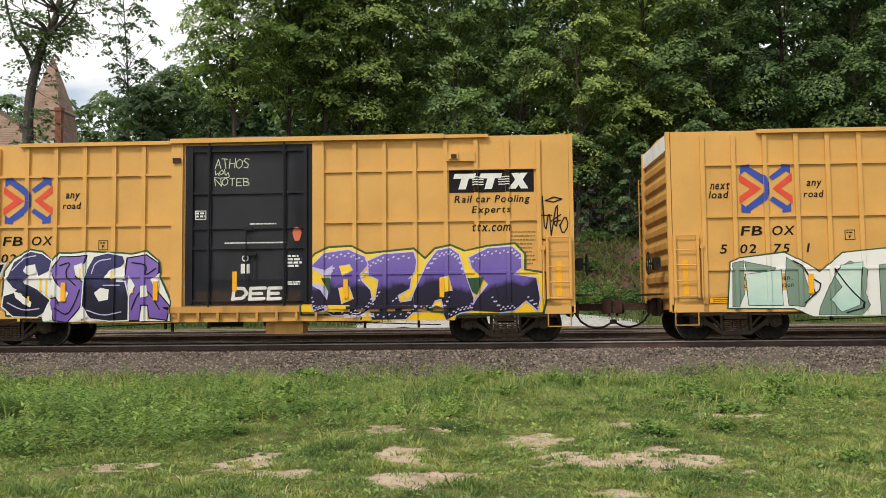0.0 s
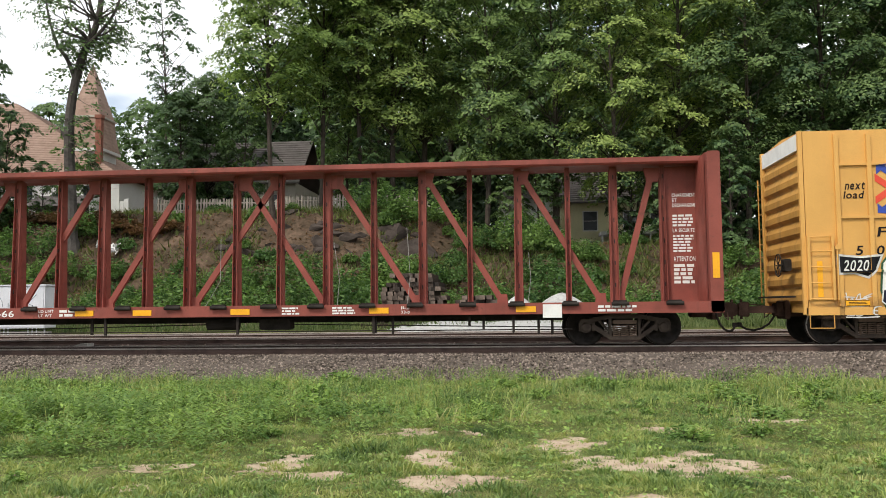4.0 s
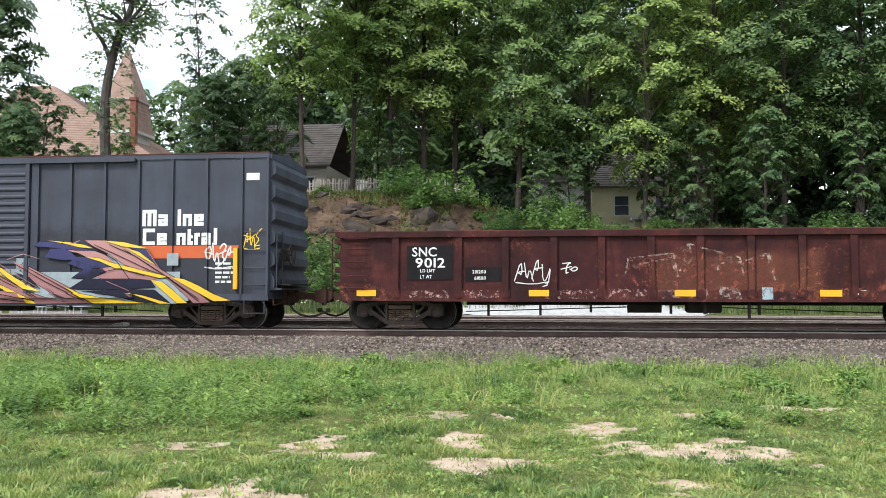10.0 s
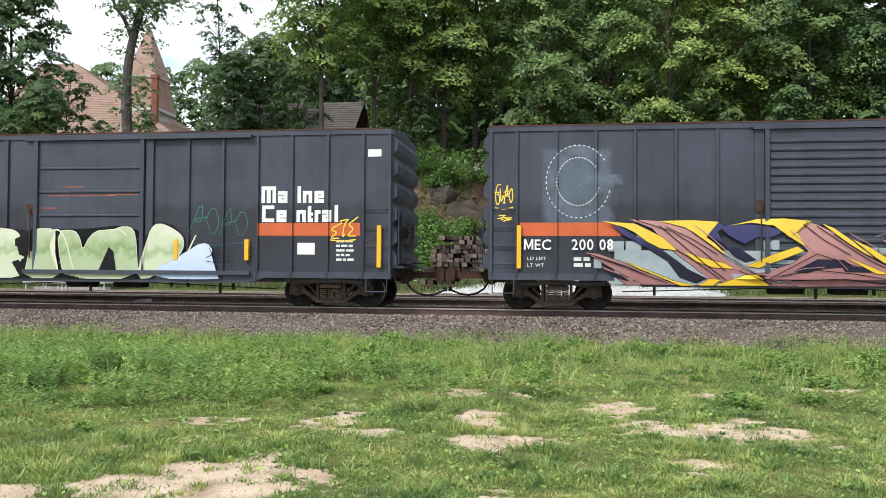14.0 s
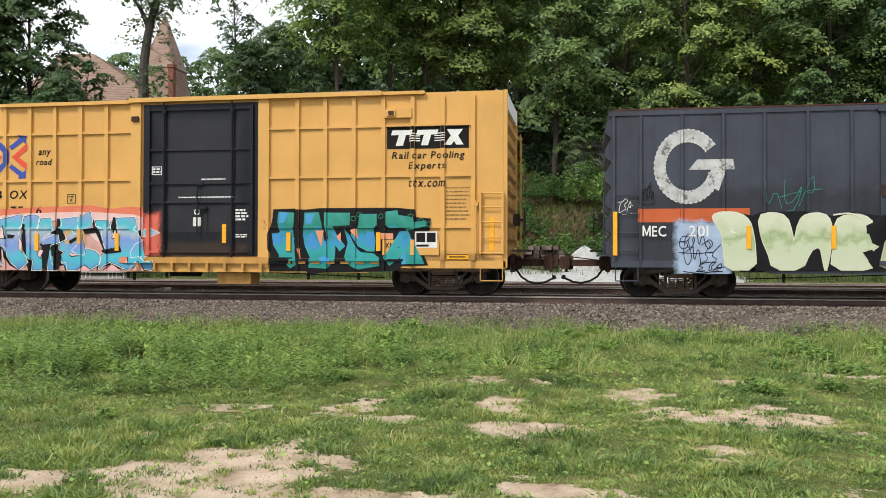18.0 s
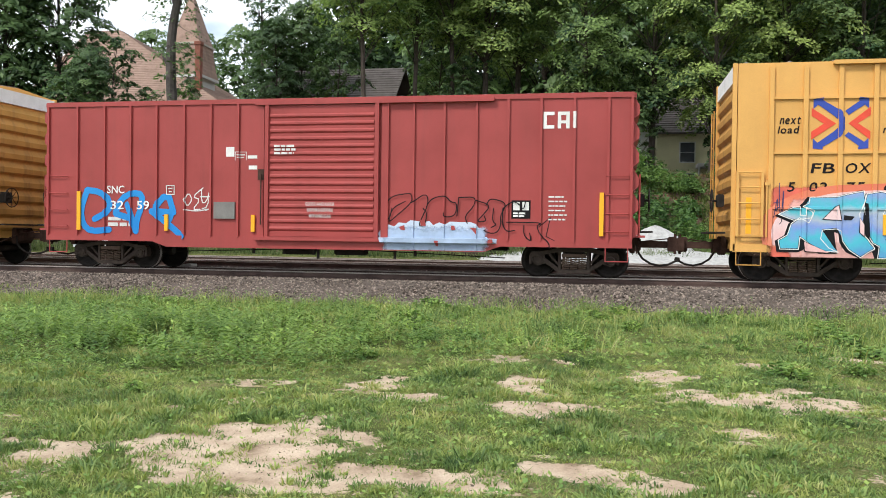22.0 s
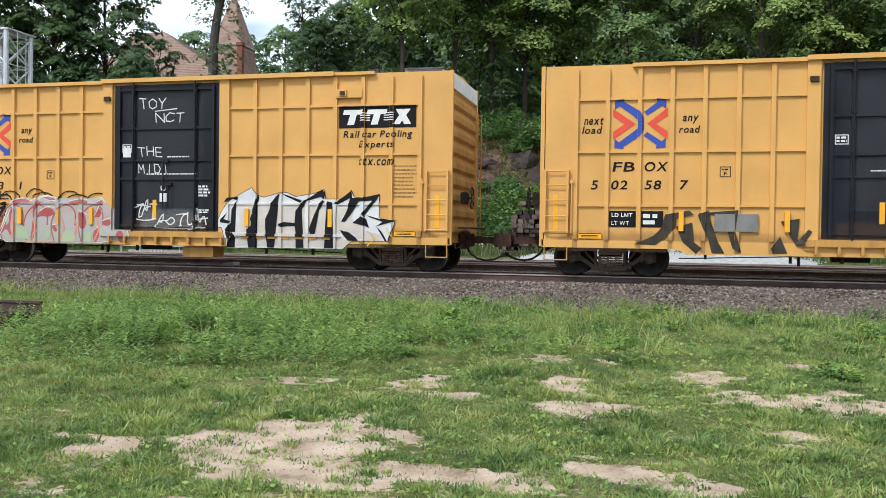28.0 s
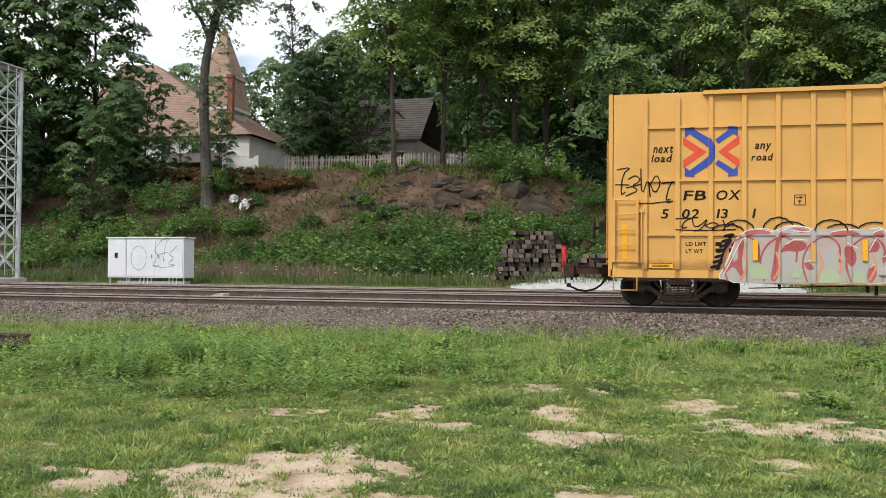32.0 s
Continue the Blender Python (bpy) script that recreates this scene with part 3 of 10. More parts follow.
def letter_lines(word, x0, x1, z0, z1, rng, slack=0.1):
    """Polylines of a painted word, each letter a little turned and stretched."""
    step = (x1 - x0) / len(word)
    out = []
    for i, c in enumerate(word):
        tilt, dz, kw = rng.uniform(-0.16, 0.16), rng.uniform(-0.06, 0.06) * (z1 - z0), rng.uniform(0.66, 0.86)
        cx = x0 + (i + 0.5) * step
        for s in STROKES[c]:
            n = [float(v) for v in s.split()]
            pts = []
            for u, v in zip(n[::2], n[1::2]):
                px = (u - 0.5) * step * kw + (v - 0.5) * tilt * (z1 - z0)
                pts.append((cx + px, z0 + v * (z1 - z0) + dz + u * tilt * 0.1))
            out.append(pts)
    return out


def flowing(pts):
    """An open line with its corners cut."""
    out = pts[:1]
    for p, q in zip(pts, pts[1:]):
        out += [(p[0] * 0.75 + q[0] * 0.25, p[1] * 0.75 + q[1] * 0.25), (p[0] * 0.25 + q[0] * 0.75, p[1] * 0.25 + q[1] * 0.75)]
    return out + pts[-1:]


HANDSTYLE = ["0 .8 .5 1 1 .8 .3 .5 .9 .2 0 0", "0 1 .3 0 .6 .7 1 0", ".9 .9 .2 .9 .1 .3 .5 0 1 .2 .7 .5 .3 .5", "0 0 .5 1 .7 .3 .1 .4 1 .5", "0 .9 1 1 .5 .8 .4 0 .7 .1",
             "0 .5 .4 .9 .8 .5 .4 .1 0 .5", "1 1 0 .6 .8 .4 0 0 .9 0", "0 1 .2 .1 .6 .1 .9 1 .8 -.2 .3 -.3"]


def scribble_lines(x0, x1, z0, z1, rng, letters=4):
    """Quick slanted handstyle strokes the size of letters, spelling nothing, with an underline."""
    out, step, h = [], (x1 - x0) / letters, z1 - z0
    last = -1
    for i in range(letters):
        k = (last + rng.randint(1, len(HANDSTYLE) - 1)) % len(HANDSTYLE)
        last = k
        n = [float(v) for v in HANDSTYLE[k].split()]
        grow, up = rng.uniform(0.8, 1.35), rng.uniform(-0.18, 0.18) * h
        pts = [(x0 + (i + u * 1.15 + 0.22 * (v - 0.5) + rng.uniform(-0.08, 0.08)) * step, z0 + up + v * grow * h + rng.uniform(-0.05, 0.05) * h) for u, v in zip(n[::2], n[1::2])]
        out.append(flowing(pts))
        if rng.random() < 0.35:
            out.append([(x0 + (i - 0.1) * step, z0 + h * rng.uniform(0.4, 0.7)), (x0 + (i + 1.1) * step, z0 + h * rng.uniform(0.5, 0.8))])
    if letters > 2:
        out.append(flowing([(x0, z0 - 0.16 * h), ((x0 + x1) / 2, z0 - 0.26 * h), (x1 + 0.1 * step, z0 - 0.10 * h), (x1 - 0.5 * step, z0 - 0.2 * h)]))
    return out


def spray(name, skin, lines, r, material, parent, lift, label=""):
    bm = B()
    r = r * 0.72 if name == "tag" else r
    for pts in lines:
        for p, q in zip(pts, pts[1:]):
            capsule(bm, p, q, r, 0)
    skin.drape(bm, lift)
    for i, f in enumerate(bm.faces):
        for v in f.verts:
            v.co.y -= 0.00002 * (i % 97)
    return part(name, bm, material, parent, label)


def decal(name, skin, fill, material, parent, lift=0.003, label=""):
    bm = B()
    fill(bm)
    skin.drape(bm, lift)
    for i, f in enumerate(bm.faces):
        for v in f.verts:
            v.co.y -= 0.00003 * (i % 61)
    return part(name, bm, material, parent, label)

# ---- ground: one sheet from behind the camera to the horizon ----
# bare sandy patches in the lawn: centre x, y, half length, half width
SAND = [(-2.46, 8.55, 0.31, 0.48), (-1.84, 7.94, 0.24, 0.29), (-1.31, 10.52, 0.20, 0.29), (-0.50, 10.52, 0.17, 0.24), (-0.87, 8.87, 0.18, 0.41),
        (-0.55, 7.76, 0.44, 0.34), (0.50, 9.95, 0.32, 0.42), (1.46, 8.64, 0.96, 0.50), (1.79, 10.98, 0.28, 0.25), (3.48, 12.01, 0.39, 0.36), (-3.62, 8.31, 0.33, 0.21),
        (-3.95, 6.90, 0.27, 0.13), (-3.41, 7.38, 0.16, 0.14), (-2.65, 5.99, 0.61, 0.63), (-1.46, 5.30, 0.55, 0.26), (-0.31, 5.68, 0.22, 0.14), (0.13, 5.54, 0.29, 0.19),
        (1.00, 6.88, 0.21, 0.16), (-3.84, 5.42, 0.20, 0.20), (-2.21, 5.17, 0.58, 0.29), (-2.49, 6.62, 0.23, 0.21)]


def sand_at(x, y):
    u = x + 0.30 * noise.noise((x * 1.6, y * 1.6, 3.1)) + 0.12 * noise.noise((x * 5, y * 5, 8.3))
    v = y + 0.34 * noise.noise((x * 1.6, y * 1.6, 11.7)) + 0.12 * noise.noise((x * 5, y * 5, 2.9))
    best = 0.0
    for cx, cy, rx, ry in SAND:
        best = max(best, 1.35 - math.hypot((u - cx) / (rx * 1.3), (v - cy) / (ry * 1.2)))
    worn = (0.32 if x < -0.4 else 0.14) * max(0.0, 9.5 - y) / 5 if -5 < x < 4 else 0.0
    n = 0.60 * noise.noise((x * 2.4, y * 3.4, 7.7)) + 0.50 * noise.noise((x * 6.5, y * 8.5, 1.2))
    return max(0.0, min(1.0, best * 1.1 + worn + n - 0.22))


def ramp_up(v, a, b):
    t = max(0.0, min(1.0, (v - a) / (b - a)))
    return t * t * (3 - 2 * t)


def ground_z(x, y):
    z = 0.30 * ramp_up(y, 18.4, 20.3) + 0.10 * ramp_up(y, 23.6, 25.0) + 0.34 * ramp_up(y, 31.9, 33.4)
    bank = ramp_up(y + 1.2 * noise.noise((x * 0.11, 0.3, 0.0)), 38.5, 51.0)
    z += (6.80 - 2.5 * ramp_up(x, -8.0, 2.0)) * bank + 0.055 * max(0, y - 52) * (1 if y < 120 else 0) + (0.055 * 68 if y >= 120 else 0)
    if 38 < y < 54:
        z += (0.75 * noise.noise((x * 0.35, y * 0.35, 1.0)) + 0.3 * noise.noise((x * 1.1, y * 1.1, 2.0))) * (1 - abs(y - 46) / 8)
    if y < 18.6:
        z += 0.05 * noise.noise((x * 0.5, y * 0.5, 5.0)) + 0.018 * noise.noise((x * 2.3, y * 2.3, 6.0))
    return z


def axis(parts):
    out = []
    for a, b, step in parts:
        k = max(1, round((b - a) / step))
        out += [a + (b - a) * i / k for i in range(k)]
    return out + [parts[-1][1]]


def build_ground():
    xs = axis([(-900, -80, 60), (-80, -26, 3), (-26, -13, 0.5), (-13, 12, 0.11), (12, 26, 0.5), (26, 80, 3), (80, 900, 60)])
    ys = axis([(-300, -10, 29), (-10, 3.2, 1.0), (3.2, 11, 0.075), (11, 19, 0.16), (19, 36, 1.0), (36, 54, 0.6), (54, 130, 6), (130, 1500, 120)])
    nx, ny = len(xs), len(ys)
    co = np.zeros((ny, nx, 3))
    mask = np.zeros(ny * nx)
    for j, y in enumerate(ys):
        for i, x in enumerate(xs):
            s = sand_at(x, y) if 3 < y < 12.5 and -9 < x < 9 else 0.0
            co[j, i] = (x, y, ground_z(x, y) - 0.012 * s)
            mask[j * nx + i] = s
    q = (np.arange(ny - 1)[:, None] * nx + np.arange(nx - 1)[None, :]).ravel()
    faces = np.stack([q, q + 1, q + nx + 1, q + nx], 1)
    me = array_mesh("ground", co.reshape(-1, 3), faces, [ground_material()])
    at = me.attributes.new("sand", "FLOAT", "POINT")
    at.data.foreach_set("value", mask.astype(np.float32))
    me.polygons.foreach_set("use_smooth", [True] * len(faces))
    tagged(new("ground", me), "lawn with bare sandy patches and a wooded bank behind the railway", "ground", kind="structure")


def ground_material():
    m, n, l, b = _nodes("soil_and_turf")
    co = n.new("ShaderNodeTexCoord").outputs["Object"]
    at = n.new("ShaderNodeAttribute")
    at.attribute_name = "sand"
    # turf tone kept dark: shadow in the gaps between blades is in the colour
    turf = _ramp(n, l, _noise(n, l, co, 1.3, 6, 0.65), [(0.3, (0.058, 0.078, 0.024)), (0.5, (0.100, 0.120, 0.036)), (0.72, (0.20, 0.175, 0.088))])
    turf = _mix(n, l, 0.8, turf, _ramp(n, l, _noise(n, l, co, 45, 4), [(0.3, (0.45,) * 3), (0.7, (1.35,) * 3)]), "MULTIPLY")
    turf = _mix(n, l, 0.8, turf, _ramp(n, l, _noise(n, l, co, 11, 5, 0.7), [(0.32, (0.55, 0.62, 0.5)), (0.66, (1.3, 1.22, 1.2))]), "MULTIPLY")
    sand = _ramp(n, l, _noise(n, l, co, 3.0, 6, 0.6), [(0.28, (0.22, 0.160, 0.105)), (0.42, (0.38, 0.290, 0.21)), (0.55, (0.47, 0.370, 0.275)), (0.72, (0.54, 0.435, 0.33))])
    sand = _mix(n, l, 0.7, sand, _ramp(n, l, _noise(n, l, co, 70, 4), [(0.3, (0.72,) * 3), (0.65, (1.12,) * 3)]), "MULTIPLY")
    edge = n.new("ShaderNodeMath")
    edge.operation = "MULTIPLY_ADD"
    l.new(_noise(n, l, co, 17, 6, 0.7), edge.inputs[0])
    edge.inputs[1].default_value = 1.25
    l.new(at.outputs["Fac"], edge.inputs[2])
    fac = _ramp(n, l, edge.outputs[0], [(0.90, (0, 0, 0)), (1.04, (1, 1, 1))])
    c = _mix(n, l, fac, turf, sand)
    sep = n.new("ShaderNodeSeparateXYZ")
    l.new(co, sep.inputs[0])
    bank = n.new("ShaderNodeMapRange")
    bank.inputs[1].default_value, bank.inputs[2].default_value = 33, 37
    l.new(sep.outputs["Y"], bank.inputs[0])
    earth = _ramp(n, l, _noise(n, l, co, 0.5, 8, 0.7), [(0.3, (0.030, 0.032, 0.017)), (0.5, (0.078, 0.056, 0.040)), (0.68, (0.150, 0.105, 0.078))])
    earth = _mix(n, l, 0.9, earth, _ramp(n, l, _noise(n, l, co, 4.5, 8, 0.75), [(0.3, (0.45, 0.48, 0.42)), (0.68, (1.45, 1.35, 1.3))]), "MULTIPLY")
    c = _mix(n, l, bank.outputs[0], c, earth)
    l.new(c, b.inputs["Base Color"])
    b.inputs["Roughness"].default_value = 0.95
    b.inputs["Specular IOR Level"].default_value = 0.1
    bp = n.new("ShaderNodeBump")
    bp.inputs["Strength"].default_value, bp.inputs["Distance"].default_value = 0.6, 0.03
    l.new(_noise(n, l, co, 22, 6, 0.7), bp.inputs["Height"])
    l.new(bp.outputs["Normal"], b.inputs["Normal"])
    return m


build_ground()


# ---- ballast bed and its stones ----
def build_ballast():
    bm = B()
    ring = [(18.0, 0.0), (18.4, 0.06), (19.3, 0.25), (20.2, 0.42), (23.4, 0.43), (24.2, 0.50), (27.8, 0.54), (31.6, 0.58), (32.8, 0.62), (32.8, 0.0)]
    xs = axis([(-200, -40, 20), (-40, 30, 0.7), (30, 200, 20)])
    rows = []
    for x in xs:
        rows.append([bm.verts.new((x, y + (0.22 * noise.noise((x * 0.9, y, 2.0)) if i < 3 else 0), z + 0.03 * noise.noise((x * 2.1, y * 2, 0.5)))) for i, (y, z) in enumerate(ring)])
    for a, b in zip(rows, rows[1:]):
        for i in range(len(ring) - 1):
            bm.faces.new((a[i], b[i], b[i + 1], a[i + 1]))
    solo("ballast_bed", bm, BALLAST, "grey crushed stone ballast under the rails", "ballast", kind="structure")
    rng = np.random.default_rng(4)
    n = 30000
    x = rng.uniform(-19, 12, n)
    u = rng.random(n)
    y = np.where(u < 0.8, rng.uniform(17.5, 20.9, n), rng.uniform(20.9, 32.5, n))
    keep = (y > 18.25) | (rng.random(n) < (y - 17.5) * 0.9)
    x, y = x[keep], y[keep]
    n = len(x)
    z = np.interp(y, [17.4, 18.0, 18.4, 19.3, 20.2, 23.4, 24.2, 27.8, 31.6], [0.0, 0.0, 0.06, 0.25, 0.42, 0.43, 0.50, 0.54, 0.58])
    s = rng.uniform(0.014, 0.040, n)
    octa = np.array([(1, 0, 0), (0, 1, 0), (-1, 0, 0), (0, -1, 0), (0, 0, 0.75), (0, 0, -0.75)])
    v = octa[None] * s[:, None, None] * rng.uniform(0.6, 1.35, (n, 6, 1))
    a = rng.uniform(0, 6.28, n)
    c, d = np.cos(a)[:, None], np.sin(a)[:, None]
    v = np.stack([v[..., 0] * c - v[..., 1] * d, v[..., 0] * d + v[..., 1] * c, v[..., 2] + 0.25 * v[..., 0]], -1)
    v += np.stack([x, y, z + s * 0.35], -1)[:, None]
    f = np.array([(0, 1, 4), (1, 2, 4), (2, 3, 4), (3, 0, 4), (1, 0, 5), (2, 1, 5), (3, 2, 5), (0, 3, 5)])
    me = array_mesh("ballast_stones", v.reshape(-1, 3), (f[None] + (np.arange(n) * 6)[:, None, None]).reshape(-1, 3), [STONE])
    tagged(new("ballast_stones", me), "loose grey and brown crushed stones", "stones", kind="stuff")


BALLAST = surface("ballast_bed", (0.115, 0.095, 0.080), 0.95, scale=2.0, vary=0.25, grain=16, bump=1.0, spec=0.15)
build_ballast()


# ---- three tracks: rails, ties, spikes and joint bars ----
def build_track(y, top, label):
    tr = thing("railway_track", pose(0, y, 0), label, "railway track", "parallel tracks", "structure")
    ring = [(-0.075, 0), (0.075, 0), (0.075, 0.012), (0.012, 0.035), (0.012, 0.125), (0.037, 0.138), (0.037, 0.168), (-0.037, 0.168), (-0.037, 0.138), (-0.012, 0.125), (-0.012, 0.035), (-0.075, 0.012)]
    for dy in (-0.7525, 0.7525):
        bm = B()
        extrude_x(bm, [(a + dy, b + top - 0.170) for a, b in ring], -220, 220)
        rail = part("rail", bm, RAIL, tr)
        bm = B()
        extrude_x(bm, [(dy - 0.039, top - 0.030), (dy + 0.039, top - 0.030), (dy + 0.039, top - 0.006), (dy + 0.030, top), (dy - 0.030, top), (dy - 0.039, top - 0.006)], -220, 220)
        part("rail_head", bm, RAIL_TOP, rail, "worn bright running surface")
        for x in (-21.6, -9.9, 2.05):
            bm = B()
            box(bm, x - 0.45, x + 0.45, dy - 0.045, dy - 0.014, top - 0.14, top - 0.045, bevel=0.01)
            for k in range(6):
                rod(bm, (x - 0.38 + 0.15 * k, dy - 0.065, top - 0.09), (x - 0.38 + 0.15 * k, dy - 0.04, top - 0.09), 0.016, n=6)
            part("joint_bar", bm, RAIL, rail)
    bm = B()
    box(bm, -0.115, 0.115, -1.3, 1.3, -0.18, 0.0, bevel=0.012)
    tie = mesh_from("tie", bm, TIE)
    rng = random.Random(int(y * 10))
    x = -34.0
    while x < 20:
        same(tie, "tie", tr, pose(x + rng.uniform(-0.03, 0.03), rng.uniform(-0.05, 0.05), top - 0.172 + rng.uniform(-0.012, 0.004), 0, 0, rng.uniform(-1.5, 1.5)))
        x += 0.53
    return tr


build_track(TRACK_Y, RAIL_Z, "main track with rusty rails on dark wooden ties")
build_track(26.0, RAIL_Z + 0.09, "second track with rusty rails on wooden ties")
build_track(29.9, RAIL_Z + 0.11, "rear siding track with rust-red rails")


# ---- lawn: grass blades, tufts and weeds ----
def blades(name, x, y, h, w, rng, material, label, lean=0.5, toward=None, cheap=False):
    """Grass: each blade bends over once; cheap ones are a single spike."""
    n = len(x)
    z = np.array([ground_z(a, b) for a, b in zip(x, y)]) - 0.01
    a = rng.uniform(0, 6.283, n)
    l = rng.uniform(0.1, lean, n) * h
    b = rng.uniform(0, 6.283, n) if toward is None else toward
    base = np.stack([x, y, z], 1)
    side = np.stack([np.cos(a), np.sin(a), np.zeros(n)], 1) * (w / 2)[:, None]
    tip = base + np.stack([np.cos(b) * l, np.sin(b) * l, h], 1)
    if cheap:
        v, f = np.stack([base - side, base + side, tip], 1).reshape(-1, 3), np.arange(n * 3).reshape(-1, 3)
    else:
        mid = base + np.stack([np.cos(b) * l * 0.35, np.sin(b) * l * 0.35, h * 0.75], 1)
        v = np.stack([base - side, base + side, mid + side * 0.8, mid - side * 0.8, tip], 1).reshape(-1, 3)
        k = np.arange(n)[:, None] * 5
        f = np.concatenate([k + np.array([[0, 1, 2]]), k + np.array([[0, 2, 3]]), k + np.array([[3, 2, 4]])], 1).reshape(-1, 3)
    me = array_mesh(name, v, f, [material])
    return tagged(new(name, me), label, "grass", kind="stuff")


GRIT = surface("grit", (0.24, 0.18, 0.125), 0.9, vary=0.4, bump=0.1, island=0.7)


def cover(a, b):
    """How thickly the lawn grows at a place, 0 to 1."""
    s = sand_at(a, b) if b < 12.5 and -9 < a < 9 else 0.0
    d = 0.72 + 0.6 * noise.noise((a * 0.9, b * 1.1, 9.0)) + 0.35 * noise.noise((a * 3.1, b * 3.1, 4.0))
    if b > 17.6:
        d *= max(0, (19.0 + 0.5 * noise.noise((a * 0.7, 1, 1)) - b) / 1.4)
    bare = max(0.0, min(1.0, 1.7 * (min(s, 0.66) - 0.12 + 0.55 * noise.noise((a * 3.6, b * 4.6, 71.0)))))
    isle = max(0.0, noise.noise((a * 3.4, b * 4.4, 44.0)) - 0.30)
    return d * (1 - bare) + 0.03 + 0.7 * isle * bare


def build_lawn():
    rng = np.random.default_rng(11)

    def scatter(n, power):
        y = 3.6 + 15.4 * rng.random(n) ** power
        x = rng.uniform(-0.95, 0.52, n) * y + rng.uniform(-1.2, 1.2, n)
        d = np.array([cover(a, b) for a, b in zip(x, y)])
        ok = rng.random(n) < d
        return x[ok], y[ok], np.clip(d[ok], 0.1, 1.3)

    # a thin short sward
    x, y, d = scatter(330000, 1.15)
    n = len(x)
    tall = 1.0 + np.maximum(0, y - 12.5) * 0.24
    lush = np.array([0.75 + 0.9 * noise.noise((a * 1.1, b * 0.8, 61.0)) + 0.7 * noise.noise((a * 3.4, b * 2.6, 62.0)) for a, b in zip(x, y)])
    h = rng.uniform(0.018, 0.058, n) * (0.4 + 0.8 * d) * tall * np.clip(lush, 0.25, 2.2)
    w = rng.uniform(0.006, 0.012, n) * (0.7 + y / 8)
    near = y < 10
    h = np.where(near, h * rng.uniform(0.7, 1.5, n), h)
    dry = np.array([noise.noise((a * 0.55, b * 0.9, 33.0)) + 0.5 * noise.noise((a * 2.2, b * 2.2, 13.0)) for a, b in zip(x, y)])
    pale = dry + rng.normal(0, 0.16, n) > 0.20
    blades("lawn_grass", x[~pale], y[~pale], h[~pale], w[~pale], rng, GRASS, "patchy green mown grass", 1.0, cheap=True)
    blades("dry_grass", x[pale], y[pale], h[pale] * 1.3, w[pale] * 0.8, rng, GRASS_PALE, "pale seeding grass drifts in the lawn", 0.8, cheap=True)
    # a close mat of short leaves where the lawn is nearest
    y = 3.9 + 7.5 * rng.random(210000) ** 1.1
    x = rng.uniform(-0.95, 0.52, len(y)) * y + rng.uniform(-0.8, 0.8, len(y))
    d = np.array([cover(a, b) for a, b in zip(x, y)])
    ok = rng.random(len(y)) < d * 1.1 - 0.12
    x, y = x[ok], y[ok]
    n = len(x)
    blades("short_mat_grass", x, y, rng.uniform(0.012, 0.045, n), rng.uniform(0.006, 0.013, n), rng, GRASS, "short matted grass between the tufts", 2.6, cheap=True)
    # crabgrass mats: blades that arch outward from low crowns
    for name, count, k, far in (("grass_tufts", 12500, 20, False), ("far_grass_tufts", 13000, 18, True)):
        tx, ty, d = scatter(count, 1.0)
        ok = (ty > 9.5) == far
        tx, ty, d = tx[ok], ty[ok], d[ok]
        t = len(tx)
        ang = rng.uniform(0, 6.283, t * k)
        size = np.repeat(rng.uniform(0.4, 1.15, t) * (0.5 + 0.6 * d), k)
        r = np.sqrt(rng.random(t * k)) * 0.085 * size
        x, y = np.repeat(tx, k) + r * np.cos(ang), np.repeat(ty, k) + r * np.sin(ang)
        lush = np.array([0.8 + 0.9 * noise.noise((a * 1.1, b * 0.8, 61.0)) + 0.6 * noise.noise((a * 3.4, b * 2.6, 62.0)) for a, b in zip(tx, ty)])
        h = rng.uniform(0.030, 0.105, t * k) * size * (1 + np.maximum(0, y - 12) * 0.12) * np.repeat(np.clip(lush, 0.35, 2.2), k)
        w = rng.uniform(0.008, 0.014, t * k) * (0.75 + y / 13)
        blades(name, x, y, h, w, rng, GRASS, "low spreading mats of crabgrass", 2.0, ang + rng.normal(0, 0.35, t * k), far)
    # small broad leaves lying in the sward
    x, y, d = scatter(15000, 1.1)
    n = len(x)
    z = np.array([ground_z(a, b) for a, b in zip(x, y)]) + rng.uniform(0.004, 0.05, n)
    nr = rng.normal(0, 0.35, (n, 3)) + np.array([0, -0.1, 1.0])
    v, f = flat_leaves(rng, np.stack([x, y, z], 1), nr / np.linalg.norm(nr, axis=1)[:, None], 0.016 * (0.8 + y / 14))
    tagged(new("clover_leaves", array_mesh("clover_leaves", v, f, [WEED])), "small round clover and plantain leaves in the lawn", "weeds", kind="stuff")
    # grit, twigs and dead bits lying on the bare sand
    n = 9000
    x, y = rng.uniform(-5.5, 4.5, n), rng.uniform(4.0, 11.5, n)
    ok = np.array([sand_at(a, b) for a, b in zip(x, y)]) > 0.35
    x, y = x[ok], y[ok]
    z = np.array([ground_z(a, b) for a, b in zip(x, y)]) - 0.006
    v, f = flat_leaves(rng, np.stack([x, y, z], 1), rng.normal(0, 0.4, (len(x), 3)) + np.array([0, 0, 1.0]), rng.uniform(0.003, 0.011, len(x)))
    tagged(new("sand_grit", array_mesh("sand_grit", v, f, [GRIT])), "small dark grit and twigs on the bare sand", "grit", kind="stuff")
    # taller seeding stems, mostly by the ballast and to one side
    n = 24000
    y = 18.9 - 7.5 * rng.random(n) ** 1.5
    x = rng.uniform(-1, 1, n) * (3 + 0.72 * y) - 0.1 * y
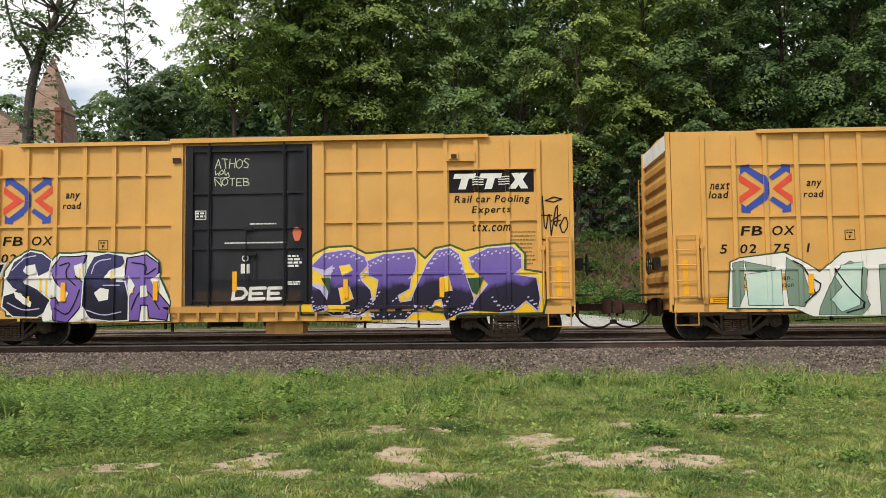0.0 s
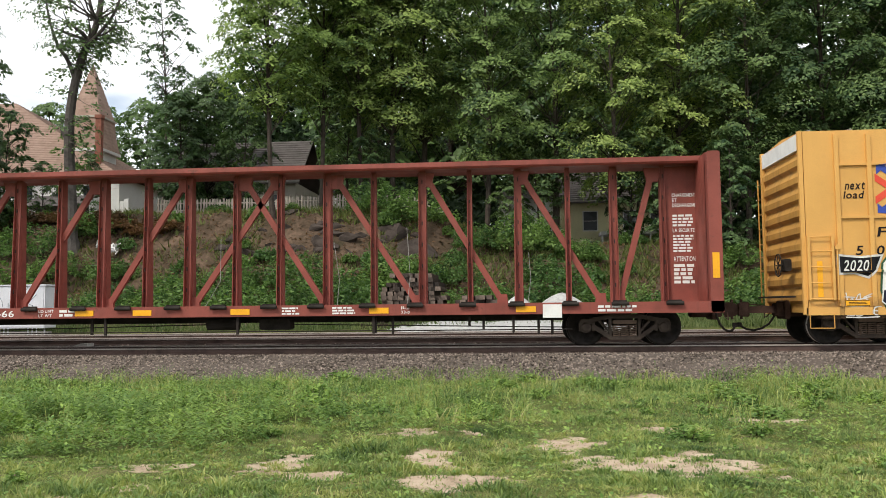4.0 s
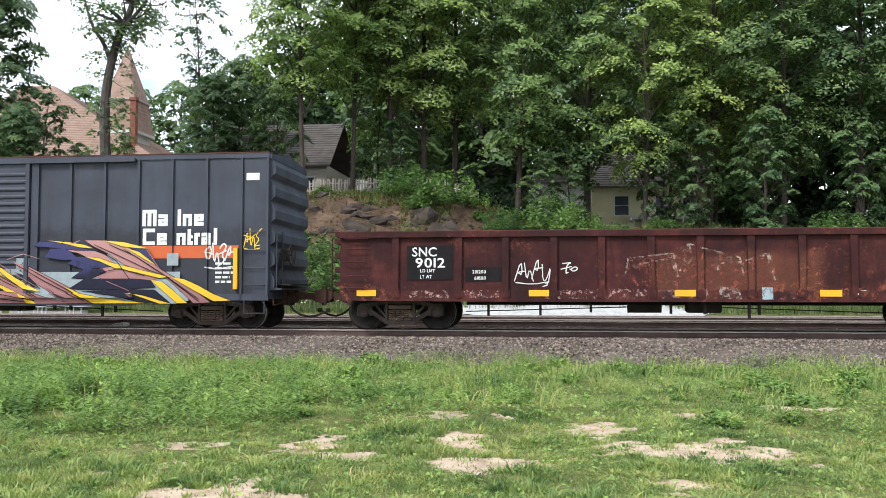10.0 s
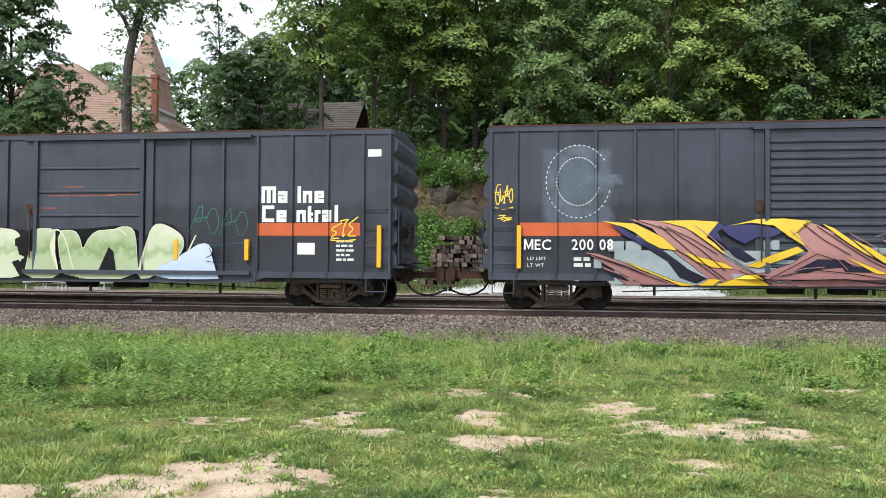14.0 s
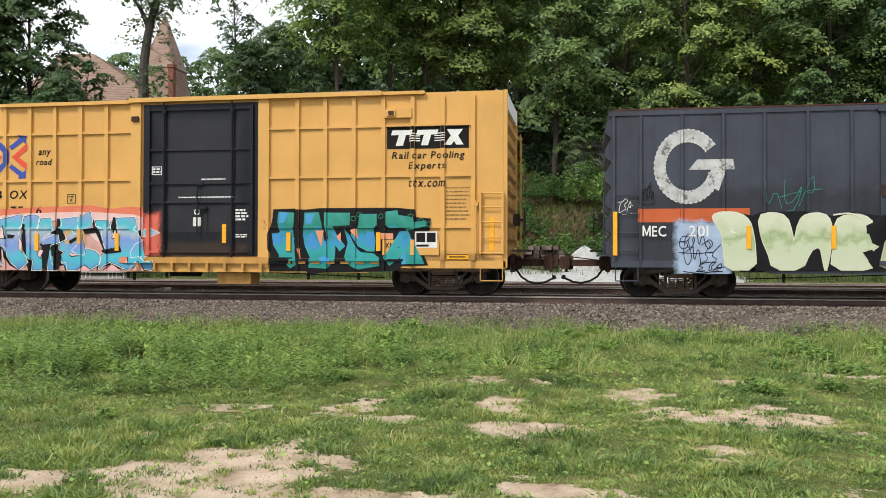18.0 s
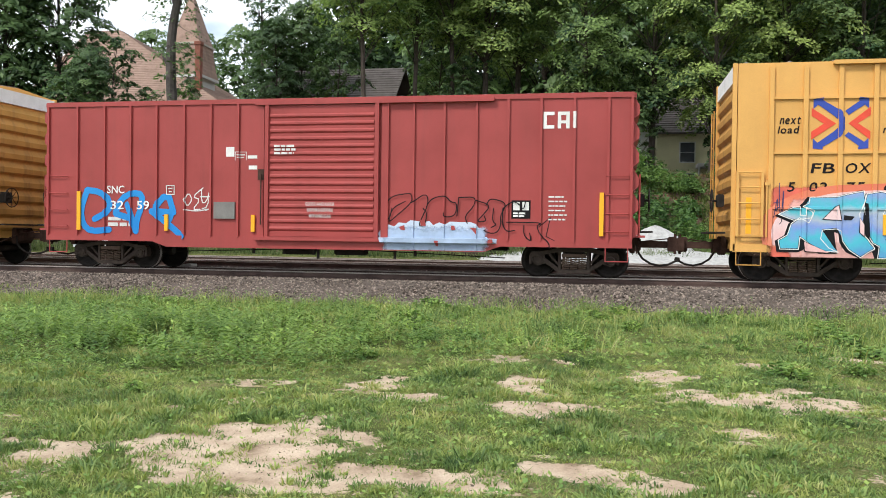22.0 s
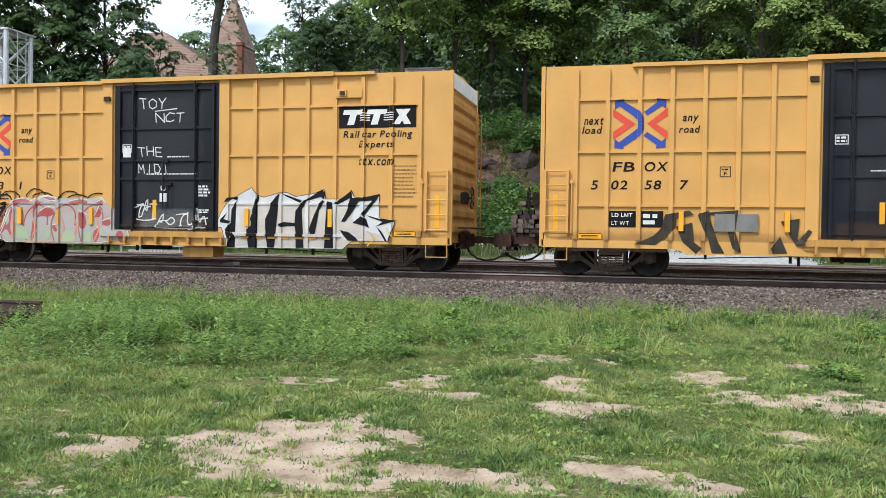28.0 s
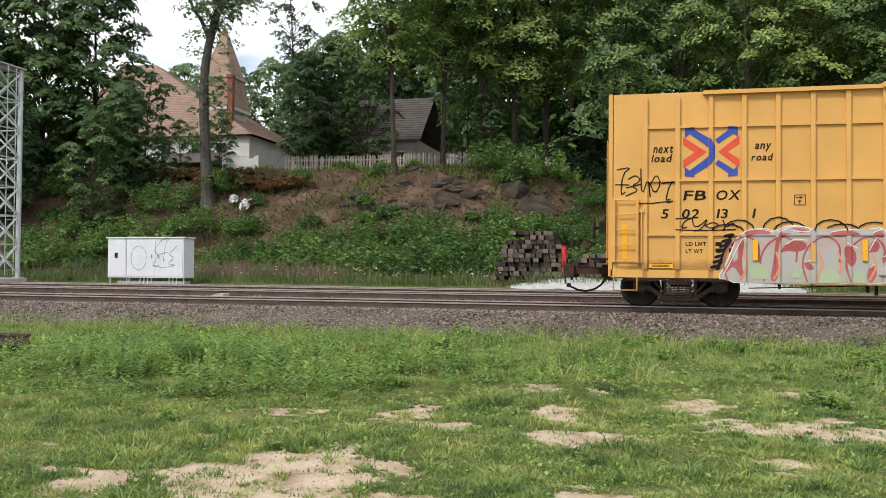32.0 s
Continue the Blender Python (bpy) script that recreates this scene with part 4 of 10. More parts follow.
    pick = np.array([noise.noise((a * 0.45, b * 0.45, 21.0)) + 0.7 * noise.noise((a * 1.7, b * 1.4, 22.0)) + 0.15 * (b > 15.5) for a, b in zip(x, y)]) > 0.08
    x, y = x[pick], y[pick]
    n = len(x)
    blades("tall_grass", x, y, rng.uniform(0.08, 0.30, n), rng.uniform(0.010, 0.020, n), rng, GRASS, "tall seeding grass along the ballast", 1.5)
    # the leafy weed field: upright stems with leaves all along
    stems = 4300
    sx, sy = rng.normal(-6.6, 2.3, stems), rng.normal(11.6, 1.7, stems)
    more = 2600
    sx = np.concatenate([sx, rng.uniform(-12, 9, more)])
    sy = np.concatenate([sy, rng.uniform(9.5, 18.2, more)])
    ok = np.array([noise.noise((a * 0.7, b * 0.7, 50.0)) + 0.5 * noise.noise((a * 2.5, b * 2.5, 51.0)) > (-0.15 if i < stems else 0.12) for i, (a, b) in enumerate(zip(sx, sy))]) & (sy > 7.5) & (sy < 18.4)
    sx, sy = sx[ok], sy[ok]
    m = 15
    sh = rng.uniform(0.14, 0.46, len(sx))
    t = np.tile(np.linspace(0.25, 1.0, m), len(sx))
    ang = rng.uniform(0, 6.283, len(t))
    out = 0.07 * (1.15 - t)
    cz = np.array([ground_z(a, b) for a, b in zip(sx, sy)])
    c = np.stack([np.repeat(sx, m) + np.cos(ang) * out, np.repeat(sy, m) + np.sin(ang) * out, np.repeat(cz, m) + t * np.repeat(sh, m)], 1)
    d = np.stack([np.cos(ang), np.sin(ang), rng.uniform(-0.2, 0.5, len(t))], 1)
    s = (rng.uniform(0.020, 0.044, len(t)))[:, None]
    q = np.stack([-np.sin(ang), np.cos(ang), np.zeros(len(t))], 1)
    v = np.stack([c - d * s, c + q * s * 0.42, c + d * s * 1.2, c - q * s * 0.42], 1).reshape(-1, 3)
    tagged(new("weed_field", array_mesh("weed_field", v, np.arange(len(v)).reshape(-1, 4), [WEED])), "knee-high leafy weeds growing through the lawn", "weeds", kind="stuff")


def flat_leaves(rng, c, nr, size):
    u = np.cross(nr, rng.normal(size=c.shape))
    u /= np.linalg.norm(u, axis=1)[:, None] + 1e-9
    w = np.cross(nr, u)
    s = (size * rng.uniform(0.6, 1.4, len(c)))[:, None]
    v = np.stack([c - u * s, c - w * s * 0.75, c + u * s, c + w * s * 0.75], 1).reshape(-1, 3)
    return v, np.arange(len(v)).reshape(-1, 4)


build_lawn()


def weed_clump(name, x, y, r, h, count, seed, material, label, leaf=0.06):
    """A rounded clump of leafy stems."""
    rng = np.random.default_rng(seed)
    a, q = rng.uniform(0, 6.283, count), np.sqrt(rng.random(count)) * r
    lobe = 1 + 0.35 * np.sin(3 * a + seed) * np.sin(5 * a + 2 * seed)
    q = q * lobe
    z = h * (1 - (q / (r * 1.3)) ** 2 * 0.6) * rng.uniform(0.1, 1.0, count) ** 0.5 * (0.72 + 0.4 * np.sin(2.3 * q / r * 3 + 4 * a + seed))
    c = np.stack([q * np.cos(a), q * np.sin(a), z], 1)
    u = rng.normal(size=(count, 3)) * (1, 1, 0.45)
    u /= np.linalg.norm(u, axis=1)[:, None]
    w = np.cross(u, rng.normal(size=(count, 3)) * (0.5, 0.5, 1.0) + (0, 0, 0.6))
    w /= np.linalg.norm(w, axis=1)[:, None]
    s = (rng.uniform(0.6, 1.3, count) * leaf)[:, None]
    v = np.stack([c - u * s, c - w * s * 0.45, c + u * s, c + w * s * 0.45], 1).reshape(-1, 3)
    f = np.arange(count * 4).reshape(-1, 4)
    stems = 30
    bm = B()
    for i in range(stems):
        t = rng.uniform(0, 6.283)
        rr = rng.random() ** 0.5 * r * 0.8
        rod(bm, (rr * 0.5 * math.cos(t), rr * 0.5 * math.sin(t), -0.05), (rr * math.cos(t), rr * math.sin(t), h * rng.uniform(0.5, 0.9)), 0.004, 0.002, 3, False)
    plant = thing(name, pose(x, y, ground_z(x, y)), label, "weeds" if leaf < 0.1 else "shrub")
    ob = new("leaves", array_mesh("leaves", v, f, [material]))
    ob.parent = plant
    part("stalk", bm, BARK, plant)
    return plant

# ---- the train: every car an empty at its middle on the rail, x along the track, -y the near side, z up from the rail ----
WHEELSETS = []   # wheelset, x, axle height
CARS = []        # car, x at the start


def wheel_mesh(r):
    bm = B()
    lathe(bm, [(0, -0.66), (0.13, -0.66), (0.15, -0.71), (0.2, -0.72), (r - 0.10, -0.765), (r - 0.07, -0.80), (r, -0.80), (r + 0.002, -0.70), (r + 0.028, -0.685), (r + 0.026, -0.665), (r - 0.07, -0.665), (r - 0.1, -0.70), (0.15, -0.66)])
    me = mesh_from("wheel", bm, [WHEEL, TREAD])
    for p in me.polygons:
        c = p.center
        if abs(math.hypot(c.x, c.z) - r) < 0.012 and -0.8 < c.y < -0.7:
            p.material_index = 1
        p.use_smooth = True
    return me


WHEEL_MESH = {r: wheel_mesh(r) for r in (0.42, 0.457)}


def axle_mesh():
    bm = B()
    rod(bm, (0, -0.95, 0), (0, 0.95, 0), 0.085, n=12)
    for s in (-1, 1):
        rod(bm, (0, s * 0.92, 0), (0, s * 1.13, 0), 0.135, n=16)
        rod(bm, (0, s * 1.13, 0), (0, s * 1.155, 0), 0.11, 0.095, 16)
        for k in range(3):
            a = 2.094 * k
            rod(bm, (0.06 * math.cos(a), s * 1.15, 0.06 * math.sin(a)), (0.06 * math.cos(a), s * 1.172, 0.06 * math.sin(a)), 0.02, n=6)
    return mesh_from("wheelset", bm, TRUCK)


AXLE_MESH = axle_mesh()


def frame_mesh():
    """The cast side frame of a truck, about the truck's middle, axles 1.80 m apart."""
    bm = B()
    for s in (-1, 1):
        box(bm, s * 0.90 - 0.17, s * 0.90 + 0.17, -0.10, 0.10, 0.53, 0.66, bevel=0.05)
        for k in (-1, 1):
            box(bm, s * 0.90 + k * 0.155 - 0.032, s * 0.90 + k * 0.155 + 0.032, -0.09, 0.09, 0.36, 0.58, bevel=0.012)
        bar(bm, (s * 0.78, 0, 0.50), (s * 0.34, 0, 0.20), 0.10, 0.17)
        bar(bm, (s * 0.82, 0, 0.62), (s * 0.30, 0, 0.72), 0.10, 0.17)
        bar(bm, (s * 0.60, 0, 0.60), (s * 0.36, 0, 0.34), 0.05, 0.12)
        box(bm, s * 0.345 - 0.032, s * 0.345 + 0.032, -0.09, 0.09, 0.22, 0.70, bevel=0.012)
    box(bm, -0.36, 0.36, -0.10, 0.10, 0.66, 0.76, bevel=0.03)
    box(bm, -0.38, 0.38, -0.10, 0.10, 0.15, 0.235, bevel=0.03)
    return mesh_from("side_frame", bm, TRUCK)


def spring_mesh():
    """A nest of coil springs under the bolster end, set forward in the frame's window."""
    bm = B()
    for x in (-0.20, 0, 0.20):
        for k in range(6):
            z = 0.245 + 0.046 * k
            rod(bm, (x - 0.085, -0.09, z), (x + 0.085, -0.09, z + 0.022), 0.017, n=6)
            rod(bm, (x, 0, z), (x, 0, z + 0.024), 0.085, 0.085, 10)
    box(bm, -0.29, 0.29, -0.10, 0.14, 0.53, 0.62, bevel=0.02)
    return mesh_from("spring_nest", bm, SPRING)


FRAME_MESH, SPRING_MESH = frame_mesh(), spring_mesh()


def add_trucks(car, xs, r, base=1.80):
    for xc in xs:
        for s in (-1, 1):
            f = same(FRAME_MESH, "truck_side_frame", car, pose(xc, s * 1.02, r - 0.457))
            same(SPRING_MESH, "spring_nest", f, pose(0, 0, 0))
        bm = B()
        box(bm, -0.22, 0.22, -1.0, 1.0, 0.48, 0.72, bevel=0.03)
        rod(bm, (0, 0, 0.70), (0, 0, 0.88), 0.3, n=12)
        for s in (-1, 1):
            box(bm, s * 0.55 - 0.05, s * 0.55 + 0.05, -0.85, 0.85, 0.33, 0.45)
        part("truck_bolster", bm, UNDER, car, at=pose(xc, 0, 0))
        for s in (-1, 1):
            ws = same(AXLE_MESH, "wheelset", car, pose(xc + s * base / 2, 0, r))
            w1 = same(WHEEL_MESH[r], "wheel", ws, pose(0, 0, 0))
            w2 = same(WHEEL_MESH[r], "wheel", ws, pose(0, 0, 0, 0, 0, 180))
            WHEELSETS.append((ws, xc + s * base / 2, r))


def add_couplers(car, half, total, brake=True):
    """Draft gear, knuckle, air hose and cut lever at both ends."""
    for s in (-1, 1):
        at = pose(0, 0, 0) if s > 0 else pose(0, 0, 0, 0, 0, 180)
        bm = B()
        box(bm, half - 0.5, half + 0.25, -0.22, 0.22, 0.66, 1.0, bevel=0.04)
        box(bm, half + 0.25, half + total - 0.17, -0.075, 0.075, 0.75, 0.92, bevel=0.02)
        extrude_y(bm, [(half + total - 0.22, 0.70), (half + total - 0.02, 0.70), (half + total + 0.06, 0.78), (half + total + 0.06, 0.92), (half + total - 0.05, 0.99), (half + total - 0.22, 0.97)], -0.14, 0.15)
        box(bm, half + total - 0.30, half + total - 0.08, -0.20, -0.06, 0.66, 1.03, bevel=0.035)
        box(bm, half + total - 0.20, half + total + 0.03, 0.02, 0.19, 0.68, 1.00, bevel=0.03)
        rod(bm, (half + total - 0.12, -0.16, 0.60), (half + total - 0.12, -0.16, 1.10), 0.035, n=8)
        box(bm, half - 0.02, half + 0.10, -0.36, 0.36, 0.60, 1.06, bevel=0.03)
        c = part("coupler", bm, COUPLER, car, at=at)
        bm = B()
        run = [(0.10, -0.34, 0.82), (0.14, -0.38, 0.66), (0.24, -0.40, 0.48), (0.40, -0.40, 0.36), (0.58, -0.36, 0.31), (0.76, -0.28, 0.34), (0.90, -0.18, 0.42)]
        pts = [Vector((half + x * total, y, z)) for x, y, z in run] + [Vector((half + total, -0.12, 0.46))]
        for p, q in zip(pts, pts[1:]):
            rod(bm, p, q, 0.028, n=7)
        box(bm, half + total - 0.10, half + total, -0.17, -0.07, 0.41, 0.52, bevel=0.015)
        part("air_hose", bm, UNDER, c)
        bm = B()
        pts = [Vector((half + 0.08, -1.45, 0.80)), Vector((half + 0.10, -1.45, 0.62)), Vector((half + 0.14, -1.0, 0.66)), Vector((half + 0.20, -0.3, 0.90)), Vector((half + total - 0.15, -0.05, 1.0))]
        for p, q in zip(pts, pts[1:]):
            rod(bm, p, q, 0.014, n=5)
        part("cut_lever", bm, COUPLER, c)


def add_grab(car, x0, x1, zs, y, material, name="grab_iron"):
    for z in zs:
        bm = B()
        rod(bm, (x0, y - 0.06, z), (x1, y - 0.06, z), 0.012, n=6)
        for x in (x0, x1):
            rod(bm, (x, y, z), (x, y - 0.06, z), 0.012, n=6)
        part(name, bm, material, car)


def corrugated_end(car, x, half_w, z0, z1, n, material, sign, label, deep=0.11):
    """An end wall pressed into wide horizontal ribs."""
    bm = B()
    h = (z1 - z0) / n
    outer = []
    for i in range(n):
        za = z0 + i * h
        outer += [(x + sign * 0.004, za + 0.02), (x + sign * deep, za + 0.22 * h), (x + sign * deep, za + 0.58 * h), (x + sign * 0.004, za + 0.96 * h)]
    ring = outer + [(x - sign * 0.02, z1), (x - sign * 0.02, z0)]
    extrude_y(bm, ring if sign > 0 else ring[::-1], -half_w + 0.06, half_w - 0.06)
    return part("end_panel", bm, material, car, label)


def brake_gear(car, x, sign):
    """Hand-brake wheel, housing and platform on the end wall."""
    bm = B()
    box(bm, min(x, x + sign * 0.16), max(x, x + sign * 0.16), -1.05, -0.75, 1.75, 2.05, bevel=0.03)
    rod(bm, (x + sign * 0.16, -0.9, 1.9), (x + sign * 0.26, -0.9, 1.9), 0.03)
    for k in range(16):
        a, b = 2 * math.pi * k / 16, 2 * math.pi * (k + 1) / 16
        rod(bm, (x + sign * 0.27, -0.9 + 0.27 * math.cos(a), 1.9 + 0.27 * math.sin(a)), (x + sign * 0.27, -0.9 + 0.27 * math.cos(b), 1.9 + 0.27 * math.sin(b)), 0.014, n=5)
    for k in range(4):
        a = math.pi * k / 4
        rod(bm, (x + sign * 0.27, -0.9 - 0.27 * math.cos(a), 1.9 - 0.27 * math.sin(a)), (x + sign * 0.27, -0.9 + 0.27 * math.cos(a), 1.9 + 0.27 * math.sin(a)), 0.010, n=5)
    box(bm, min(x, x + sign * 0.35), max(x, x + sign * 0.35), -1.3, 0.6, 1.12, 1.16)
    part("hand_brake", bm, UNDER, car)


def under_gear(car, seed, mid):
    """Centre sill, brake rods, reservoir and cylinder under the floor."""
    rng = random.Random(seed)
    bm = B()
    box(bm, -mid, mid, -0.25, 0.25, 0.62, 0.95)
    part("centre_sill", bm, UNDER, car)
    bm = B()
    rod(bm, (-1.2, -0.75, 0.60), (-0.4, -0.75, 0.60), 0.16, n=12)
    part("air_reservoir", bm, UNDER, car)
    bm = B()
    box(bm, 0.2, 1.0, -0.95, -0.55, 0.45, 0.72, bevel=0.04)
    part("brake_cylinder", bm, UNDER, car)
    bm = B()
    rod(bm, (-mid, -0.5, 0.46), (-0.6, -0.5, 0.60), 0.014, n=5)
    rod(bm, (0.9, -0.5, 0.58), (mid, -0.5, 0.44), 0.014, n=5)
    for k in range(7):
        x = rng.uniform(-mid * 0.9, mid * 0.9)
        box(bm, x - 0.03, x + 0.03, -1.3, -1.24, rng.uniform(0.3, 0.5), 0.75)
    part("brake_rigging", bm, UNDER, car)


def put_car(name, x0, label, group):
    car = thing(name, pose(x0, TRACK_Y, RAIL_Z), label, name.replace("_", " "), group)
    CARS.append((car, x0))
    return car


# ---- yellow high-cube boxcars ----
FB_POSTS_L = [-7.04, -6.31, -5.57, -4.84, -4.11, -3.37, -2.63]
FB_POSTS_R = [2.58, 3.31, 4.05, 4.80, 5.54, 6.29, 7.04]
FB_BELTS = [4.21, 2.97, 1.71]
FB_SKIN = Skin(-1.545, [(x - 0.05, x + 0.05, -1.605) for x in FB_POSTS_L + FB_POSTS_R],
               [(a, b, z - 0.03, z + 0.03, -1.592) for z in FB_BELTS for a, b in ((-7.04, -1.80), (1.80, 7.04))])
FB_DOOR_SKIN = Skin(-1.585, [(x - 0.043, x + 0.043, -1.648) for x in (-1.42, -0.97, 0.88, 1.39)],
                    [(-1.45, 1.42, z - 0.033, z + 0.033, -1.638) for z in (3.72, 2.86, 2.37, 1.10)])


def fbox_body(car, number):
    bm = B()
    extrude_x(bm, [(-1.54, 0.76), (1.54, 0.76), (1.54, 5.02), (0.0, 5.12), (-1.54, 5.02)], -7.77, 7.77)
    body = part("body", bm, YELLOW, car)
    bm = B()
    for k in range(17):
        x = -7.6 + k * 0.95
        extrude_x(bm, [(-1.5, 5.025), (0, 5.125), (1.5, 5.025), (1.5, 5.06), (0, 5.165), (-1.5, 5.06)], x - 0.03, x + 0.03)
    part("roof_ribbing", bm, ROOF_GREY, body, "galvanised roof seams")
    bm = B()
    extrude_y(bm, [(-7.83, 0.70), (-6.9, 0.70), (-4.75, 0.70), (-4.4, 0.58), (4.4, 0.58), (4.75, 0.70), (7.83, 0.70), (7.83, 0.88), (-7.83, 0.88)], -1.56, -1.50)
    part("side_sill", bm, YELLOW, car)
    bm = B()
    extrude_y(bm, [(-7.83, 0.70), (-4.75, 0.70), (-4.4, 0.58), (4.4, 0.58), (4.75, 0.70), (7.83, 0.70), (7.83, 0.88), (-7.83, 0.88)], 1.50, 1.56)
    part("side_sill", bm, YELLOW, car)
    bm = B()
    box(bm, -0.05, 0.05, -1.605, -1.54, 0.90, 4.93, bevel=0.012)
    post = mesh_from("side_post", bm, YELLOW)
    for x in FB_POSTS_L + FB_POSTS_R:
        same(post, "side_post", car, pose(x, 0, 0))
    for x in (-1.79, 1.70):
        bm = B()
        box(bm, x - 0.14, x + 0.14, -1.61, -1.54, 0.72, 4.96, bevel=0.015)
        part("door_post", bm, YELLOW, car)
    for x in (-7.83, 7.83):
        bm = B()
        box(bm, x - 0.055, x + 0.04, -1.56, -1.46, 0.72, 5.03)
        part("corner_post", bm, YELLOW, car)
        bm = B()
        box(bm, x - 0.055, x + 0.04, 1.46, 1.56, 0.72, 5.03)
        part("corner_post", bm, YELLOW, car)
    for z in FB_BELTS:
        for a, b in ((-7.04, -1.80), (1.80, 7.04)):
            bm = B()
            box(bm, a, b, -1.592, -1.54, z - 0.03, z + 0.03)
            part("belt_rail", bm, YELLOW, car)
    for a, b, z0, z1, y in ((-5.75, -1.92, 4.94, 5.03, -1.66), (-1.95, 4.78, 4.96, 5.07, -1.69), (4.78, 5.85, 4.97, 5.05, -1.65)):
        bm = B()
        box(bm, a, b, y, -1.53, z0, z1, bevel=0.015)
        part("door_track", bm, YELLOW, car)
    bm = B()
    box(bm, 4.82, 5.52, -1.64, -1.54, 4.40, 4.62)
    box(bm, 4.90, 5.12, -1.68, -1.62, 4.44, 4.60)
    part("door_stop", bm, YELLOW, car)
    bm = B()
    box(bm, -1.88, -1.70, -1.67, -1.60, 4.48, 4.60)
    part("door_stop_buffer", bm, COUPLER, car)
    bm = B()
    box(bm, 4.95, 5.08, -1.70, -1.67, 4.46, 4.56)
    part("door_stop_buffer", bm, COUPLER, car)
    # plug door
    bm = B()
    box(bm, -1.58, 1.56, -1.585, -1.53, 0.99, 4.90)
    door = part("door", bm, DOOR_BLACK, car, "black plug door with locking rods")
    for x in (-1.42, -0.97, 0.88, 1.39):
        bm = B()
        box(bm, x - 0.04, x + 0.04, -1.645, -1.58, 1.02, 4.84, bevel=0.012)
        part("door_stile", bm, DOOR_BLACK, door)
    for z in (4.76, 3.72, 2.86, 2.37, 1.10):
        bm = B()
        box(bm, -1.45, 1.42, -1.635, -1.58, z - 0.03, z + 0.03)
        part("door_rail", bm, DOOR_BLACK, door)
    for x in (-0.97, 0.88):
        bm = B()
        rod(bm, (x, -1.665, 0.95), (x, -1.665, 4.95), 0.022, n=8)
        for z in (1.2, 2.0, 2.9, 3.8, 4.7):
            box(bm, x - 0.05, x + 0.05, -1.68, -1.62, z - 0.03, z + 0.03)
        part("lock_rod", bm, DOOR_BLACK, door)
    bm = B()
    rod(bm, (-0.05, -1.68, 1.55), (-0.05, -1.68, 2.80), 0.02, n=8)
    rod(bm, (0.12, -1.70, 1.65), (0.12, -1.70, 2.2), 0.016, n=8)
    box(bm, -0.14, 0.20, -1.68, -1.62, 2.18, 2.26)
    box(bm, -0.10, 0.10, -1.67, -1.60, 2.80, 2.90)
    part("door_handle", bm, DOOR_BLACK, door)
    bm = B()
    box(bm, -1.95, 1.95, -1.66, -1.54, 0.80, 0.96)
    for k in range(8):
        x = -1.7 + k * 0.48
        box(bm, x - 0.03, x + 0.03, -1.68, -1.54, 0.62, 0.82)
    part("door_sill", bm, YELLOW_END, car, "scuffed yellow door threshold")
    bm = B()
    box(bm, 1.96, 4.86, -1.618, -1.54, 0.86, 0.93, bevel=0.01)
    for k in range(7):
        box(bm, 2.2 + 0.38 * k, 2.42 + 0.38 * k, -1.60, -1.54, 0.80, 0.86)
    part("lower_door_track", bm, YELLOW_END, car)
    # ladders at both ends of the side
    for s in (-1, 1):
        a, b = sorted((s * 7.22, s * 7.76))
        bm = B()
        for x in (a, b):
            box(bm, x - 0.03, x + 0.03, -1.66, -1.54, 1.05, 2.56, bevel=0.008)
        box(bm, a, b, -1.565, -1.545, 1.05, 2.56)
        lad = part("ladder", bm, YELLOW, car)
        for z in (1.08, 1.45, 1.82, 2.18, 2.52):
            bm = B()
            rod(bm, (a, -1.65, z), (b, -1.65, z), 0.014, n=6)
            part("rung", bm, YELLOW, lad)
        bm = B()
        rod(bm, (s * 7.12, -1.64, 1.05), (s * 7.12, -1.64, 2.35), 0.02, n=6)
        box(bm, s * 7.12 - 0.05, s * 7.12 + 0.05, -1.66, -1.54, 2.22, 2.30)
        part("drain_bracket", bm, YELLOW, car)
        bm = B()
        pts = [(a, 0.72), (a, 0.40), (b, 0.40), (b, 0.72)]
        for p, q in zip(pts, pts[1:]):
            rod(bm, (p[0], -1.57, p[1]), (q[0], -1.57, q[1]), 0.014, n=6)
        part("sill_step", bm, YELLOW_END, car)
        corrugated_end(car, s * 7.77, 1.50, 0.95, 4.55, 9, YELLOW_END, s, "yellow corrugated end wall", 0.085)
        bm = B()
        box(bm, min(s * 7.76, s * 7.865), max(s * 7.76, s * 7.865), -1.455, 1.455, 4.60, 4.98)
        part("end_strip", bm, WHITE, car, "white strip with small writing on the end wall")
        bm = B()
        for k, z in enumerate((1.15, 1.5, 1.85, 2.2, 2.55, 2.95, 3.35, 3.75, 4.15)):
            rod(bm, (s * 8.0, 0.95, z), (s * 8.0, 1.42, z), 0.013, n=5)
        for y in (0.95, 1.42):
            rod(bm, (s * 8.0, y, 1.0), (s * 8.0, y, 4.3), 0.018, n=5)
        part("end_ladder", bm, YELLOW_END, car)
        brake_gear(car, s * 7.97, s)
    under_gear(car, 3, 4.6)
    for x, z0, z1, y in ((-4.6, 1.12, 1.58, -1.625), (-2.3, 1.12, 1.58, -1.625), (2.37, 1.12, 1.58, -1.625), (4.69, 1.12, 1.58, -1.625), (0.65 if number == "502756" else -0.35, 1.32, 1.80, FB_DOOR_SKIN.y - 0.012)):
        bm = B()
        box(bm, x - 0.055, x + 0.055, y, y + 0.06, z0, z1)
        part("reflector", bm, REFLECT, car)
